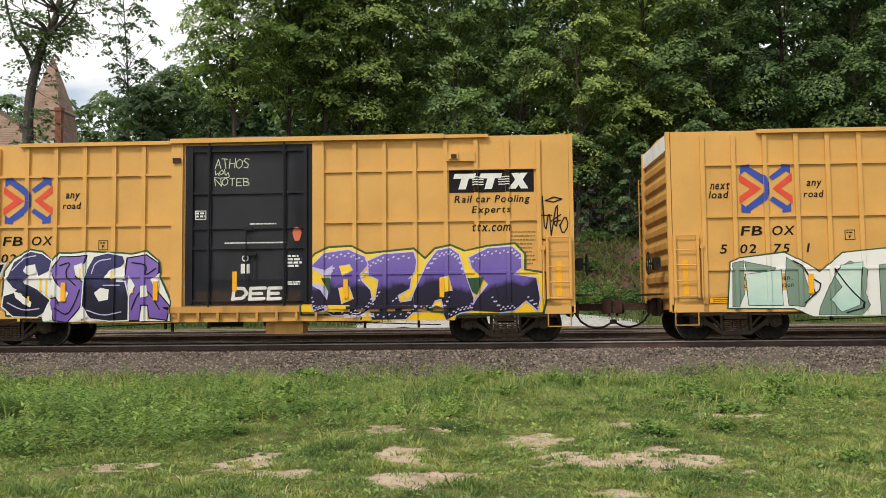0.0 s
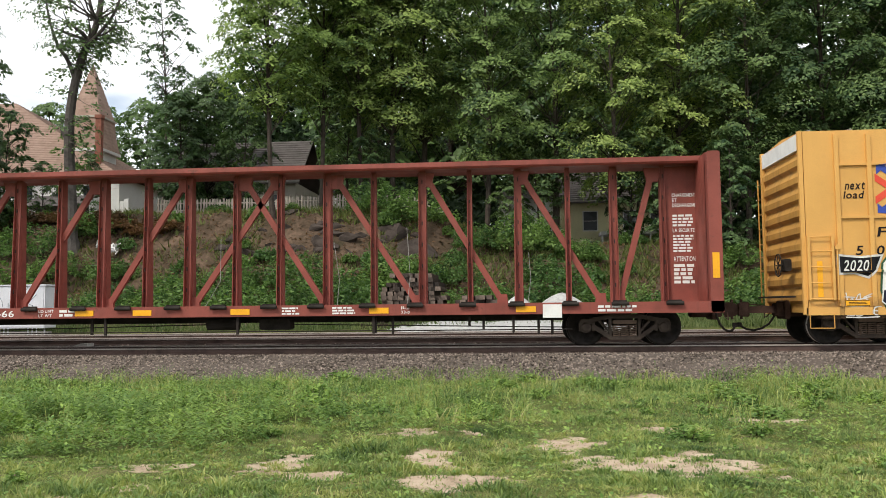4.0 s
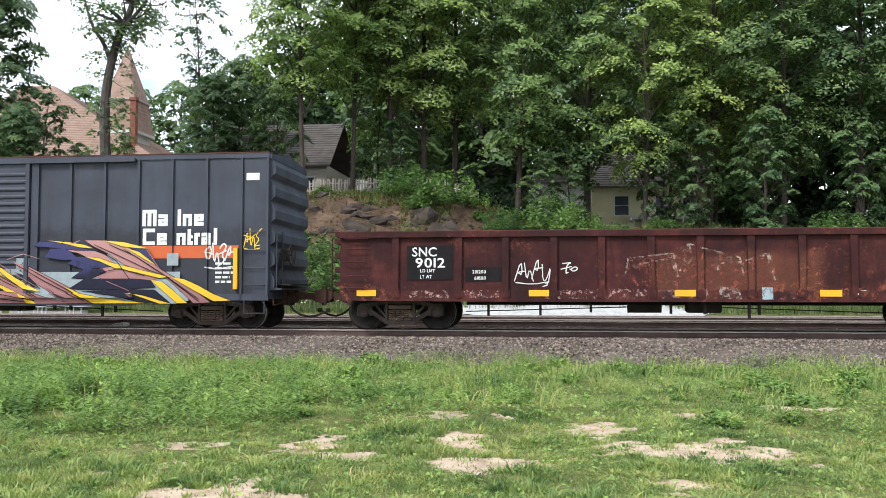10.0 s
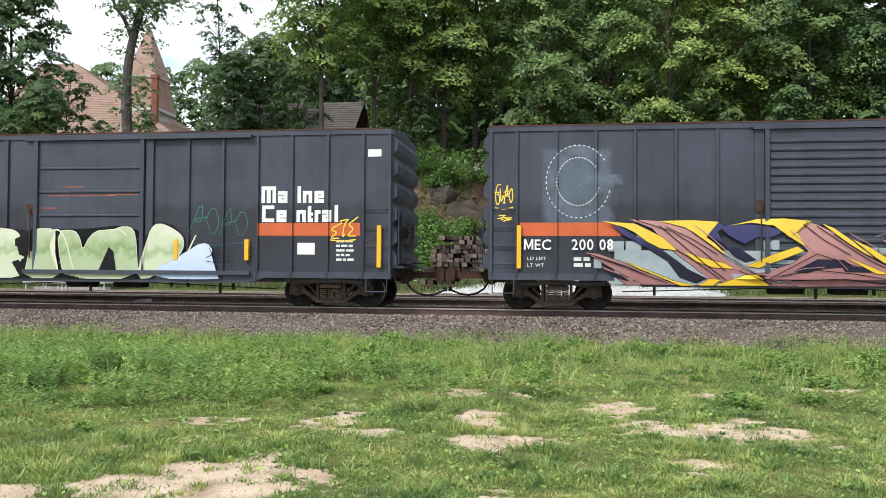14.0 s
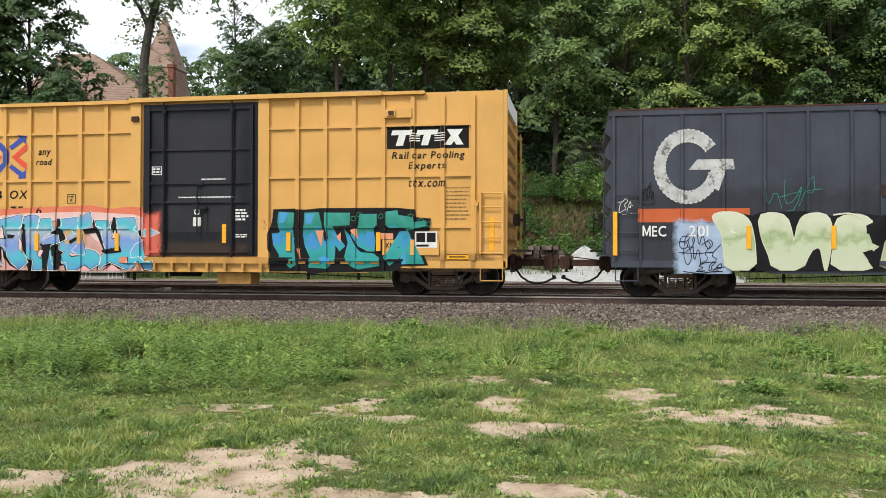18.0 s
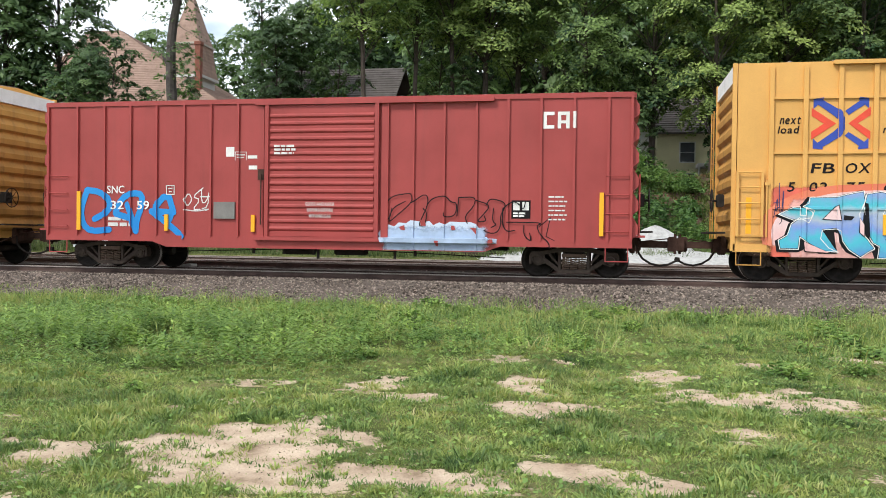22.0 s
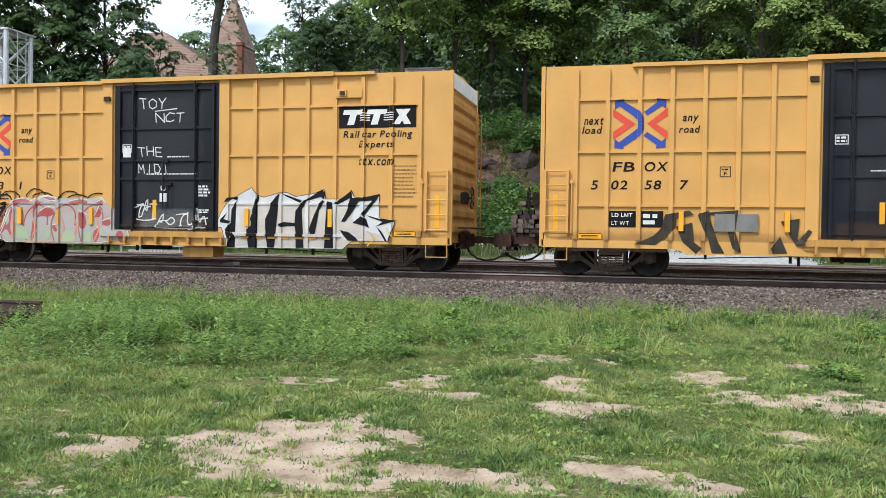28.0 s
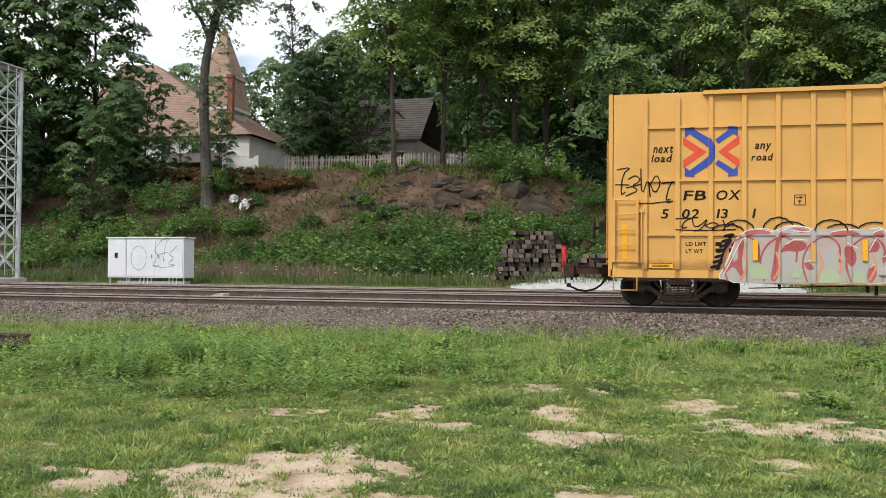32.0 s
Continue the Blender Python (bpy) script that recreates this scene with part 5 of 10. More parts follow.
    for x in (-7.5, 7.5):
        bm = B()
        box(bm, x - 0.06, x + 0.06, -1.572, -1.560, 1.12, 1.95)
        part("reflector", bm, REFLECT, car)
    for x in (-6.68, 6.66):
        bm = B()
        box(bm, x - 0.27, x + 0.27, -1.566, -1.553, 0.90, 1.05)
        pl = part("warning_plate", bm, REFLECT, car, "small yellow warning plate")
        decal("plate_rim", Skin(-1.566), lambda b, x=x: [rect_into(b, *r) for r in ((x - 0.26, x + 0.26, 0.905, 0.92), (x - 0.26, x + 0.26, 1.03, 1.045), (x - 0.2, x + 0.2, 0.95, 0.965), (x - 0.2, x + 0.18, 0.985, 1.0))], LOGO_BLACK, pl)
    bm = B()
    box(bm, 0.36, 1.27, -1.35, -0.75, 0.28, 0.56, bevel=0.03)
    part("equipment_box", bm, YELLOW_END, car)
    add_trucks(car, (-6.22, 6.22), 0.457, 1.83)
    add_couplers(car, 7.85, 1.14)


def fbox_lettering(car, number):
    s = FB_SKIN
    IT = 0.18
    decal("slogan", s, lambda b: (text_into(b, "next", -6.86, -6.42, 3.62, 3.79, IT), text_into(b, "load", -6.90, -6.46, 3.41, 3.58, IT),
                                  text_into(b, "any", -4.62, -4.28, 3.60, 3.79, IT), text_into(b, "road", -4.68, -4.24, 3.40, 3.56, IT)), LOGO_BLACK, car)
    # two pairs of nested chevrons, blue arms with arrow heads round red ones
    def chevrons(rings):
        def fill(b):
            for r in rings:
                for flip in (False, True):
                    if flip and r[0][1] == 0.5:
                        continue
                    b.faces.new([b.verts.new((-6.18 + 1.24 * u, 0, 3.06 + 1.12 * (1 - v if flip else v))) for u, v in r])
        return fill
    red_l = [(0.0, 0.82), (0.0, 0.66), (0.21, 0.5), (0.42, 0.5)]
    red_r = [(1.0, 0.83), (0.63, 0.5), (0.79, 0.5), (1.0, 0.66)]
    blue_l = [(0.08, 0.91), (0.38, 0.66), (0.46, 0.58), (0.46, 0.501), (0.57, 0.501), (0.57, 0.62), (0.50, 0.76), (0.17, 0.99)]
    blue_r = [(0.57, 0.75), (0.63, 0.67), (0.94, 0.90), (0.86, 0.99)]
    heads = [[(0.03, 0.85), (0.22, 0.80), (0.10, 1.03)], [(0.80, 1.02), (0.80, 0.97), (0.97, 0.80), (0.97, 1.0)]]
    decal("emblem_red", s, chevrons([red_l, red_r]), LOGO_RED, car, 0.004)
    decal("emblem_blue", s, chevrons([blue_l, blue_r] + heads[1:] + [[(0.20, 1.02), (0.03, 1.0), (0.03, 0.80), (0.20, 0.97)]]), LOGO_BLUE, car, 0.006)
    # the owner's mark: a black panel with three slanted white blocks cut by thin lines
    decal("mark_panel", s, lambda b: rect_into(b, 4.89, 6.93, 3.64, 4.19), LOGO_BLACK, car, 0.003)

    def blocks(b):
        for x in (5.05, 5.68):
            rect_into(b, x - 0.06, x + 0.46, 3.98, 4.10, 0.3), rect_into(b, x + 0.06, x + 0.24, 3.72, 3.98, 0.3)
        rect_into(b, 6.32, 6.50, 3.72, 4.10, 0.75), rect_into(b, 6.62, 6.80, 3.72, 4.10, -0.6)
        for k in range(4):
            rect_into(b, 5.45, 5.72, 3.82 + 0.06 * k, 3.845 + 0.06 * k), rect_into(b, 6.08, 6.35, 3.82 + 0.06 * k, 3.845 + 0.06 * k)
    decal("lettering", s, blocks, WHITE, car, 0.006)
    decal("owner_lines", s, lambda b: (text_into(b, "Rail car Pooling", 5.00, 6.80, 3.34, 3.57, IT, 0.13), text_into(b, "Experts", 5.42, 6.34, 3.09, 3.31, IT, 0.13),
                                       text_into(b, "ttx.com", 5.42, 6.34, 2.70, 2.88, IT, 0.13)), LOGO_BLACK, car)
    decal("reporting_mark", s, lambda b: (text_into(b, "FB", -6.18, -5.68, 2.51, 2.73, IT), text_into(b, "OX", -5.46, -4.94, 2.51, 2.73, IT)), LOGO_BLACK, car)
    def digits(b):
        for words, x in zip((number[0], number[1:3], number[3:5], number[5]), (-6.68, -6.22, -5.44, -4.66)):
            text_into(b, words, x, x + 1, 2.09, 2.30, IT, 0.12, 1.22)
    decal("car_number", s, digits, LOGO_BLACK, car, 0.022 if number == "502756" else 0.003)
    rng = random.Random(7)
    decal("capacity_data", s, lambda b: (text_into(b, "LD LMT", -6.12, -5.66, 1.45, 1.54), text_into(b, "LT WT", -6.12, -5.74, 1.28, 1.37), bars_into(b, -5.46, -5.0, 1.27, 1.56, 2, rng)), LOGO_BLACK, car)
    decal("dimension_data", s, lambda b: bars_into(b, 6.36, 6.96, 1.86, 2.72, 9, rng, 0.34), FADED_BLACK, car)
    def plate(b):
        for a, c, d, e in ((-3.76, -3.52, 2.37, 2.385), (-3.76, -3.52, 2.595, 2.61), (-3.76, -3.745, 2.37, 2.61), (-3.535, -3.52, 2.37, 2.61)):
            rect_into(b, a, c, d, e)
        text_into(b, "F", -3.67, -3.61, 2.41, 2.49), bars_into(b, -3.72, -3.56, 2.52, 2.57, 1, rng)
    decal("plate_stencil", s, plate, LOGO_BLACK, car)
    d = FB_DOOR_SKIN
    def door_bits(b):
        bars_into(b, 0.02, 0.8, 2.93, 2.98, 1, rng), bars_into(b, -0.6, 1.0, 2.47, 2.52, 1, rng)
        rect_into(b, -0.20, 0.02, 1.75, 1.98), bars_into(b, 0.95, 1.30, 1.88, 2.2, 4, rng), bars_into(b, 0.95, 1.32, 1.45, 1.56, 2, rng)
        for a, c, e, f in ((-1.34, -1.06, 3.28, 3.30), (-1.34, -1.06, 3.08, 3.10), (-1.34, -1.32, 3.08, 3.30), (-1.08, -1.06, 3.08, 3.30)):
            rect_into(b, a, c, e, f)
        bars_into(b, -1.31, -1.09, 3.12, 3.27, 2, rng)
        for k in range(14):
            a, c = 2 * math.pi * k / 14, 2 * math.pi * (k + 1) / 14
            b.faces.new([b.verts.new((-0.09 + r * math.cos(t), 0, 2.12 + r * math.sin(t))) for r, t in ((0.055, a), (0.085, a), (0.085, c), (0.055, c))])
    decal("door_stencils", d, door_bits, WHITE, car)
    return rng


def yellow_boxcar(x0, number, extra):
    car = put_car("boxcar", x0, extra, "train of freight cars")
    fbox_body(car, number)
    fbox_lettering(car, number)
    mist(car, FB_SKIN, -7.8, 7.8, 0.62, 1.25, MIST_BROWN, 0.0025, 0.5)
    mist(car, FB_DOOR_SKIN, -1.45, 1.45, 0.92, 1.5, MIST_BROWN, 0.0025, 0.5)
    mist(car, FB_DOOR_SKIN, -1.3, 1.3, 1.6, 4.75, MIST_DUST, 0.002, 0.6)
    return car


# spray colours
P_PURPLE = paint("spray_purple_over_black", [(0.0, (0.014, 0.012, 0.022)), (0.42, (0.02, 0.016, 0.04)), (0.52, (0.13, 0.085, 0.34)), (1.0, (0.22, 0.16, 0.48))], scale=1.2)
P_VIOLET = paint("spray_violet", [(0.0, (0.15, 0.08, 0.33)), (1.0, (0.24, 0.16, 0.48))])
P_LILAC = paint("spray_lilac_edge", [(0.0, (0.42, 0.38, 0.62)), (1.0, (0.60, 0.55, 0.75))])
P_GREEN = paint("spray_dark_green", [(0.0, (0.02, 0.06, 0.03)), (1.0, (0.04, 0.10, 0.05))])
P_LEMON = paint("spray_lemon", [(0.0, (0.75, 0.45, 0.02)), (1.0, (0.85, 0.60, 0.08))])
P_ICE = paint("spray_ice_blue", [(0.0, (0.10, 0.26, 0.52)), (0.25, (0.08, 0.46, 0.56)), (0.4, (0.20, 0.30, 0.62)), (0.52, (0.38, 0.44, 0.52)), (0.64, (0.08, 0.46, 0.54)), (0.8, (0.22, 0.34, 0.60)), (1.0, (0.42, 0.47, 0.54))], scale=1.7)
P_TEAL = paint("spray_teal", [(0.0, (0.02, 0.22, 0.19)), (0.3, (0.04, 0.34, 0.34)), (0.45, (0.05, 0.28, 0.52)), (0.6, (0.02, 0.21, 0.16)), (1.0, (0.08, 0.40, 0.36))], scale=2.6)
P_GREENISH = paint("spray_bottle_green", [(0.0, (0.02, 0.19, 0.13)), (1.0, (0.04, 0.26, 0.2))])
P_CORAL = paint("spray_coral_glow", [(0.0, (0.62, 0.20, 0.12)), (0.6, (0.72, 0.24, 0.14)), (1.0, (0.66, 0.16, 0.09))])
P_CHROME = paint("spray_chrome_white", [(0.0, (0.56, 0.56, 0.58)), (0.5, (0.68, 0.68, 0.68)), (1.0, (0.50, 0.50, 0.52))])
P_WHITE = paint("spray_white", [(0.0, (0.70, 0.70, 0.66)), (1.0, (0.76, 0.76, 0.74))])
P_MINT = paint("spray_mint", [(0.0, (0.36, 0.56, 0.50)), (0.5, (0.55, 0.68, 0.60)), (1.0, (0.30, 0.50, 0.46))])
P_PINKGREY = paint("spray_faded_pink_grey", [(0.0, (0.40, 0.38, 0.33)), (0.35, (0.42, 0.40, 0.38)), (0.5, (0.46, 0.34, 0.30)), (0.65, (0.42, 0.40, 0.39)), (0.85, (0.48, 0.44, 0.42)), (1.0, (0.46, 0.24, 0.21))], scale=2.6)
P_PALEGREEN = paint("spray_pale_green", [(0.0, (0.40, 0.47, 0.31)), (0.36, (0.36, 0.44, 0.26)), (0.46, (0.22, 0.31, 0.14)), (0.58, (0.34, 0.42, 0.23)), (0.72, (0.44, 0.50, 0.33)), (1.0, (0.50, 0.55, 0.40))])
P_GREYGREEN = paint("spray_grey_green", [(0.0, (0.16, 0.24, 0.19)), (0.6, (0.20, 0.28, 0.22)), (1.0, (0.28, 0.36, 0.30))])
P_BLUSH = paint("spray_pale_pink", [(0.0, (0.72, 0.40, 0.38)), (0.5, (0.74, 0.56, 0.56)), (1.0, (0.72, 0.44, 0.40))])
P_AZURE = paint("spray_azure", [(0.0, (0.06, 0.34, 0.50)), (0.5, (0.06, 0.25, 0.58)), (1.0, (0.08, 0.36, 0.62))])
P_APRICOT = paint("spray_apricot", [(0.0, (0.68, 0.24, 0.14)), (1.0, (0.74, 0.34, 0.18))])
P_BRICK = paint("spray_faded_red", [(0.0, (0.42, 0.14, 0.13)), (0.5, (0.36, 0.08, 0.08)), (1.0, (0.50, 0.24, 0.22))])
P_WASHED = paint("spray_washed_green", [(0.0, (0.55, 0.59, 0.45)), (0.36, (0.50, 0.56, 0.38)), (0.46, (0.32, 0.40, 0.21)), (0.56, (0.50, 0.55, 0.38)), (0.72, (0.58, 0.61, 0.46)), (1.0, (0.62, 0.64, 0.51))])
P_CREAM = paint("spray_cream", [(0.0, (0.60, 0.60, 0.40)), (1.0, (0.66, 0.64, 0.52))])
P_SKY = paint("spray_sky_blue", [(0.0, (0.40, 0.50, 0.66)), (0.4, (0.52, 0.60, 0.72)), (1.0, (0.58, 0.64, 0.74))])
P_BLUE = paint("spray_bright_blue", [(0.0, (0.02, 0.20, 0.55)), (1.0, (0.03, 0.26, 0.62))])
P_PINK = paint("spray_dusty_pink", [(0.0, (0.26, 0.12, 0.12)), (0.42, (0.34, 0.17, 0.165)), (0.55, (0.40, 0.20, 0.19)), (1.0, (0.46, 0.25, 0.23))], scale=4.0)
P_NAVY = paint("spray_navy", [(0.0, (0.010, 0.010, 0.018)), (0.45, (0.016, 0.016, 0.036)), (0.6, (0.04, 0.04, 0.11)), (1.0, (0.055, 0.055, 0.15))], scale=4.0)
P_GOLD = paint("spray_gold_yellow", [(0.0, (0.62, 0.40, 0.02)), (1.0, (0.72, 0.52, 0.08))])


def cm(*texts):
    """Painted shapes drawn on the car's side: x and height in centimetres."""
    out = []
    for t in texts:
        v = [int(n) / 100 for n in t.split()]
        out.append(list(zip(v[::2], v[1::2])))
    return out


def painted(car, skin, rings, fill, lift, edge=0.0, edge_paint=None, rim=None, drop=(0.0, 0.0), name="painted_letter"):
    """Flat painted letters, each one a shape of its own, with a dark edge behind and a thin line inside."""
    for i, r in enumerate(rings):
        if edge:
            shapes("letter_edge", skin, [[(x + drop[0], max(0.60, z + drop[1])) for x, z in grown(r, edge)]], edge_paint or TAG_BLACK, car, lift + 0.0004 * i)
    for i, r in enumerate(rings):
        shapes(name, skin, [r], fill, car, lift + 0.005 + 0.0004 * i)
        if rim:
            spray("letter_rim", skin, [grown(r, -0.045) + grown(r, -0.045)[:1]], 0.009, rim, car, lift + 0.009 + 0.0004 * i)


def mist_paint(name, col, most=0.92):
    """Overspray: paint that thins out into specks toward its rim."""
    m, n, l, b = _nodes(name)
    co = n.new("ShaderNodeTexCoord").outputs["Object"]
    at = n.new("ShaderNodeAttribute")
    at.attribute_name = "fade"
    ad = n.new("ShaderNodeMath")
    ad.operation = "MULTIPLY_ADD"
    l.new(_noise(n, l, co, 2.2, 7, 0.75), ad.inputs[0])
    ad.inputs[1].default_value = 0.9
    l.new(at.outputs["Fac"], ad.inputs[2])
    fac = _ramp(n, l, ad.outputs[0], [(0.56, (0, 0, 0)), (0.86, (most,) * 3)])
    l.new(_ramp(n, l, _noise(n, l, co, 3, 5), [(0.3, shade(col, 0.8)), (0.7, shade(col, 1.15))]), b.inputs["Base Color"])
    b.inputs["Roughness"].default_value = 0.6
    tr = n.new("ShaderNodeBsdfTransparent")
    ms = n.new("ShaderNodeMixShader")
    l.new(fac, ms.inputs[0])
    l.new(tr.outputs[0], ms.inputs[1])
    l.new(b.outputs[0], ms.inputs[2])
    l.new(ms.outputs[0], n["Material Output"].inputs["Surface"])
    return m


def mist(car, skin, x0, x1, z0, z1, material, lift, soft=0.45):
    """A cloud of overspray that fades at its rim, cut off at the sill."""
    bm = B()
    lay = bm.verts.layers.float.new("fade")
    nx, nz = 30, 12
    g = []
    for j in range(nz + 1):
        row = []
        for i in range(nx + 1):
            u, w = i / nx, j / nz
            v = bm.verts.new((x0 + (x1 - x0) * u, 0, z0 + (z1 - z0) * w))
            e = min(u * (x1 - x0), (1 - u) * (x1 - x0), (1 - w) * (z1 - z0), w * (z1 - z0) + soft * 0.5)
            v[lay] = min(1.0, e / soft) - 0.12
            row.append(v)
        g.append(row)
    for a, b in zip(g, g[1:]):
        for i in range(nx):
            bm.faces.new((a[i], a[i + 1], b[i + 1], b[i]))
    skin.drape(bm, lift)
    return part("overspray", bm, material, car)


def flaked_paint(name, col, keep=0.5, size=7.0):
    """Old paint of which only flakes are left, bare steel showing between them."""
    m, n, l, b = _nodes(name)
    co = n.new("ShaderNodeTexCoord").outputs["Object"]
    l.new(_ramp(n, l, _noise(n, l, co, 2.5, 6, 0.7), [(0.3, shade(col, 0.55)), (0.7, shade(col, 1.25))]), b.inputs["Base Color"])
    b.inputs["Roughness"].default_value = 0.75
    tr = n.new("ShaderNodeBsdfTransparent")
    ms = n.new("ShaderNodeMixShader")
    l.new(_ramp(n, l, _noise(n, l, co, size, 9, 0.82), [(0.97 - keep, (0, 0, 0)), (1.03 - keep, (0.9,) * 3)]), ms.inputs[0])
    l.new(tr.outputs[0], ms.inputs[1])
    l.new(b.outputs[0], ms.inputs[2])
    l.new(ms.outputs[0], n["Material Output"].inputs["Surface"])
    return m


FLAKE_ORANGE = flaked_paint("flaked_orange_paint", (0.25, 0.075, 0.036), 0.45)
FLAKE_RED = flaked_paint("flaked_red_primer", (0.17, 0.040, 0.026), 0.45, 4.0)
FLAKE_PINK = flaked_paint("flaked_pink_paint", (0.36, 0.20, 0.18), 0.46, 5.0)
FLAKE_PALE = flaked_paint("flaked_pale_paint", (0.34, 0.27, 0.24), 0.48, 6.0)
FLAKE_BLUE = flaked_paint("flaked_pale_blue_paint", (0.34, 0.42, 0.46), 0.54, 5.0)
MIST_CORAL = mist_paint("overspray_coral", (0.66, 0.13, 0.085))
MIST_CORAL_FLAT = mist_paint("thin_coral_bands", (0.66, 0.15, 0.10), 0.75)
MIST_PINK = mist_paint("overspray_pale_pink", (0.66, 0.36, 0.32))
MIST_WHITE = mist_paint("overspray_white", (0.66, 0.66, 0.62))
MIST_TINT = mist_paint("worn_yellow_tint", (0.62, 0.40, 0.14), 0.20)
MIST_DUST = mist_paint("door_dust", (0.14, 0.14, 0.16), 0.12)
MIST_SOOT = mist_paint("lower_side_grime", (0.024, 0.021, 0.020), 0.28)
MIST_WORN = mist_paint("thin_worn_white", (0.5, 0.5, 0.5), 0.16)
MIST_BROWN = mist_paint("grime_brown", (0.12, 0.065, 0.035), 0.28)
MIST_RUST = mist_paint("flaked_orange_rust", (0.27, 0.09, 0.045), 0.28)
MIST_HAZE = mist_paint("pale_worn_haze", (0.20, 0.26, 0.34), 0.34)
MIST_BLUE = mist_paint("overspray_sky_blue", (0.36, 0.46, 0.62))
FADED_BLACK = surface("faded_stencil", (0.30, 0.16, 0.05), 0.6, scale=4, vary=0.5, bump=0)
SOOT = surface("thin_black_spray", (0.036, 0.028, 0.018), 0.6, scale=4, vary=0.5, bump=0)


def train_yellow():
    rng = random.Random(21)
    # first car, only its rear part is seen
    wide = Skin(-1.56, FB_SKIN.posts + [(1.56, 1.84, -1.612), (-1.93, -1.65, -1.612)], FB_SKIN.belts + [(-1.95, 1.95, 0.80, 0.96, -1.662), (1.84, 4.86, 0.86, 0.93, -1.618)])
    car = yellow_boxcar(4.46 + 7.85, "502751", "yellow high-cube boxcar with pale mint graffiti")
    mint_base = cm("-652 80 -639 147 -644 187 -624 196 -530 179 -519 208 -465 180 -439 161 -402 190 -383 206 -333 200 -287 215 -217 195 -165 207 -114 187 -64 173 -63 60 -456 58 -501 78")
    mint_grey = cm("-639 185 -615 190 -614 113 -628 82 -642 83",
        "-611 188 -541 173 -549 160 -609 169",
        "-514 197 -478 170 -462 109 -476 81 -512 85 -518 152",
        "-440 78 -400 166 -367 187 -328 165 -349 136 -325 83 -346 60 -443 62",
        "-301 176 -243 186 -212 161 -259 129 -236 61 -300 62",
        "-179 179 -128 174 -123 134 -95 65 -197 66 -162 121")
    mint_fill = cm("-610 158 -528 168 -526 85 -605 86",
        "-389 177 -341 184 -349 150 -375 130 -349 84 -391 68 -416 97 -388 126 -403 150",
        "-278 170 -239 170 -266 136 -248 76 -284 72",
        "-162 163 -135 160 -140 127 -120 75 -171 75")
    painted(car, wide, mint_base, P_WHITE, 0.008, 0.03, P_GREEN)
    painted(car, wide, mint_grey, P_GREYGREEN, 0.016, 0.012)
    painted(car, wide, mint_fill, P_MINT, 0.023, 0.012)
    spray("letter_rim", wide, [flowing(p) for p in ([(-4.6, 1.5), (-4.3, 1.3), (-4.75, 0.9)], [(-4.05, 1.7), (-3.7, 1.2), (-3.3, 0.8), (-3.8, 0.66)], [(-5.0, 1.9), (-4.7, 1.7), (-4.5, 1.1)])], 0.016, TAG_BLACK, car, 0.033)
    decal("data_patch", FB_SKIN, lambda b: (rect_into(b, -6.22, -5.64, 1.2, 1.6), rect_into(b, -5.50, -4.92, 1.2, 1.6)), YELLOW, car, 0.032)
    decal("data_patch", FB_SKIN, lambda b: (text_into(b, "LD LMT", -6.14, -5.72, 1.44, 1.53), text_into(b, "LT WT", -6.14, -5.78, 1.27, 1.36), text_into(b, "215800", -5.42, -5.0, 1.44, 1.53), text_into(b, "70200", -5.38, -5.0, 1.27, 1.36)), LOGO_BLACK, car, 0.035)
    # second car
    car = yellow_boxcar(2.18 - 7.85, "502668", "yellow high-cube boxcar with purple graffiti and a tagged black door")
    backing = cm("-613 126 -604 167 -608 188 -586 217 -545 238 -516 233 -490 208 -473 229 -443 228 -401 232 -359 229 -317 227 -292 224 -254 231 -224 206 -220 164 -195 110 -195 62 -509 62 -513 75 -602 80")
    navy = cm("-604 167 -586 209 -545 235 -516 229 -492 212 -498 187 -523 175 -528 200 -553 200 -566 175 -561 159 -527 142 -495 116 -497 91 -526 75 -585 77 -613 101 -610 126 -585 134 -561 113 -542 100 -531 112 -552 133 -586 146",
        "-401 190 -384 220 -351 228 -313 221 -308 206 -325 186 -346 190 -367 186 -375 157 -382 124 -366 99 -345 103 -343 123 -367 132 -365 157 -308 158 -299 123 -303 90 -299 65 -345 64 -391 70 -412 91 -409 132 -407 166")
    violet = cm("-490 187 -469 220 -435 220 -405 222 -409 207 -439 187 -434 174 -411 157 -409 116 -425 91 -450 62 -480 66 -493 91 -497 116 -480 120 -472 100 -451 104 -442 133 -472 149",
        "-300 215 -254 222 -224 201 -224 181 -245 164 -232 139 -197 98 -203 65 -245 71 -249 102 -266 102 -272 65 -320 65 -299 115 -279 148 -291 181")
    banner = cm("-707 206 -655 201 -613 205 -625 176 -642 159 -672 169 -706 168")
    painted(car, wide, backing, P_WHITE, 0.006, 0.045, P_GREEN)
    decal("paint_drips", wide, lambda b: [rect_into(b, -5.75 + 0.27 * k, -5.68 + 0.27 * k, 0.64 + 0.1 * (k % 3), 1.1 + 0.35 * (k * 7 % 5) / 2) for k in range(14)], P_LEMON, car, 0.014, "yellow drips down the white ground")
    painted(car, wide, violet, P_VIOLET, 0.018, 0.03, TAG_BLACK)
    painted(car, wide, navy, P_NAVY, 0.026, 0.03, P_WHITE)
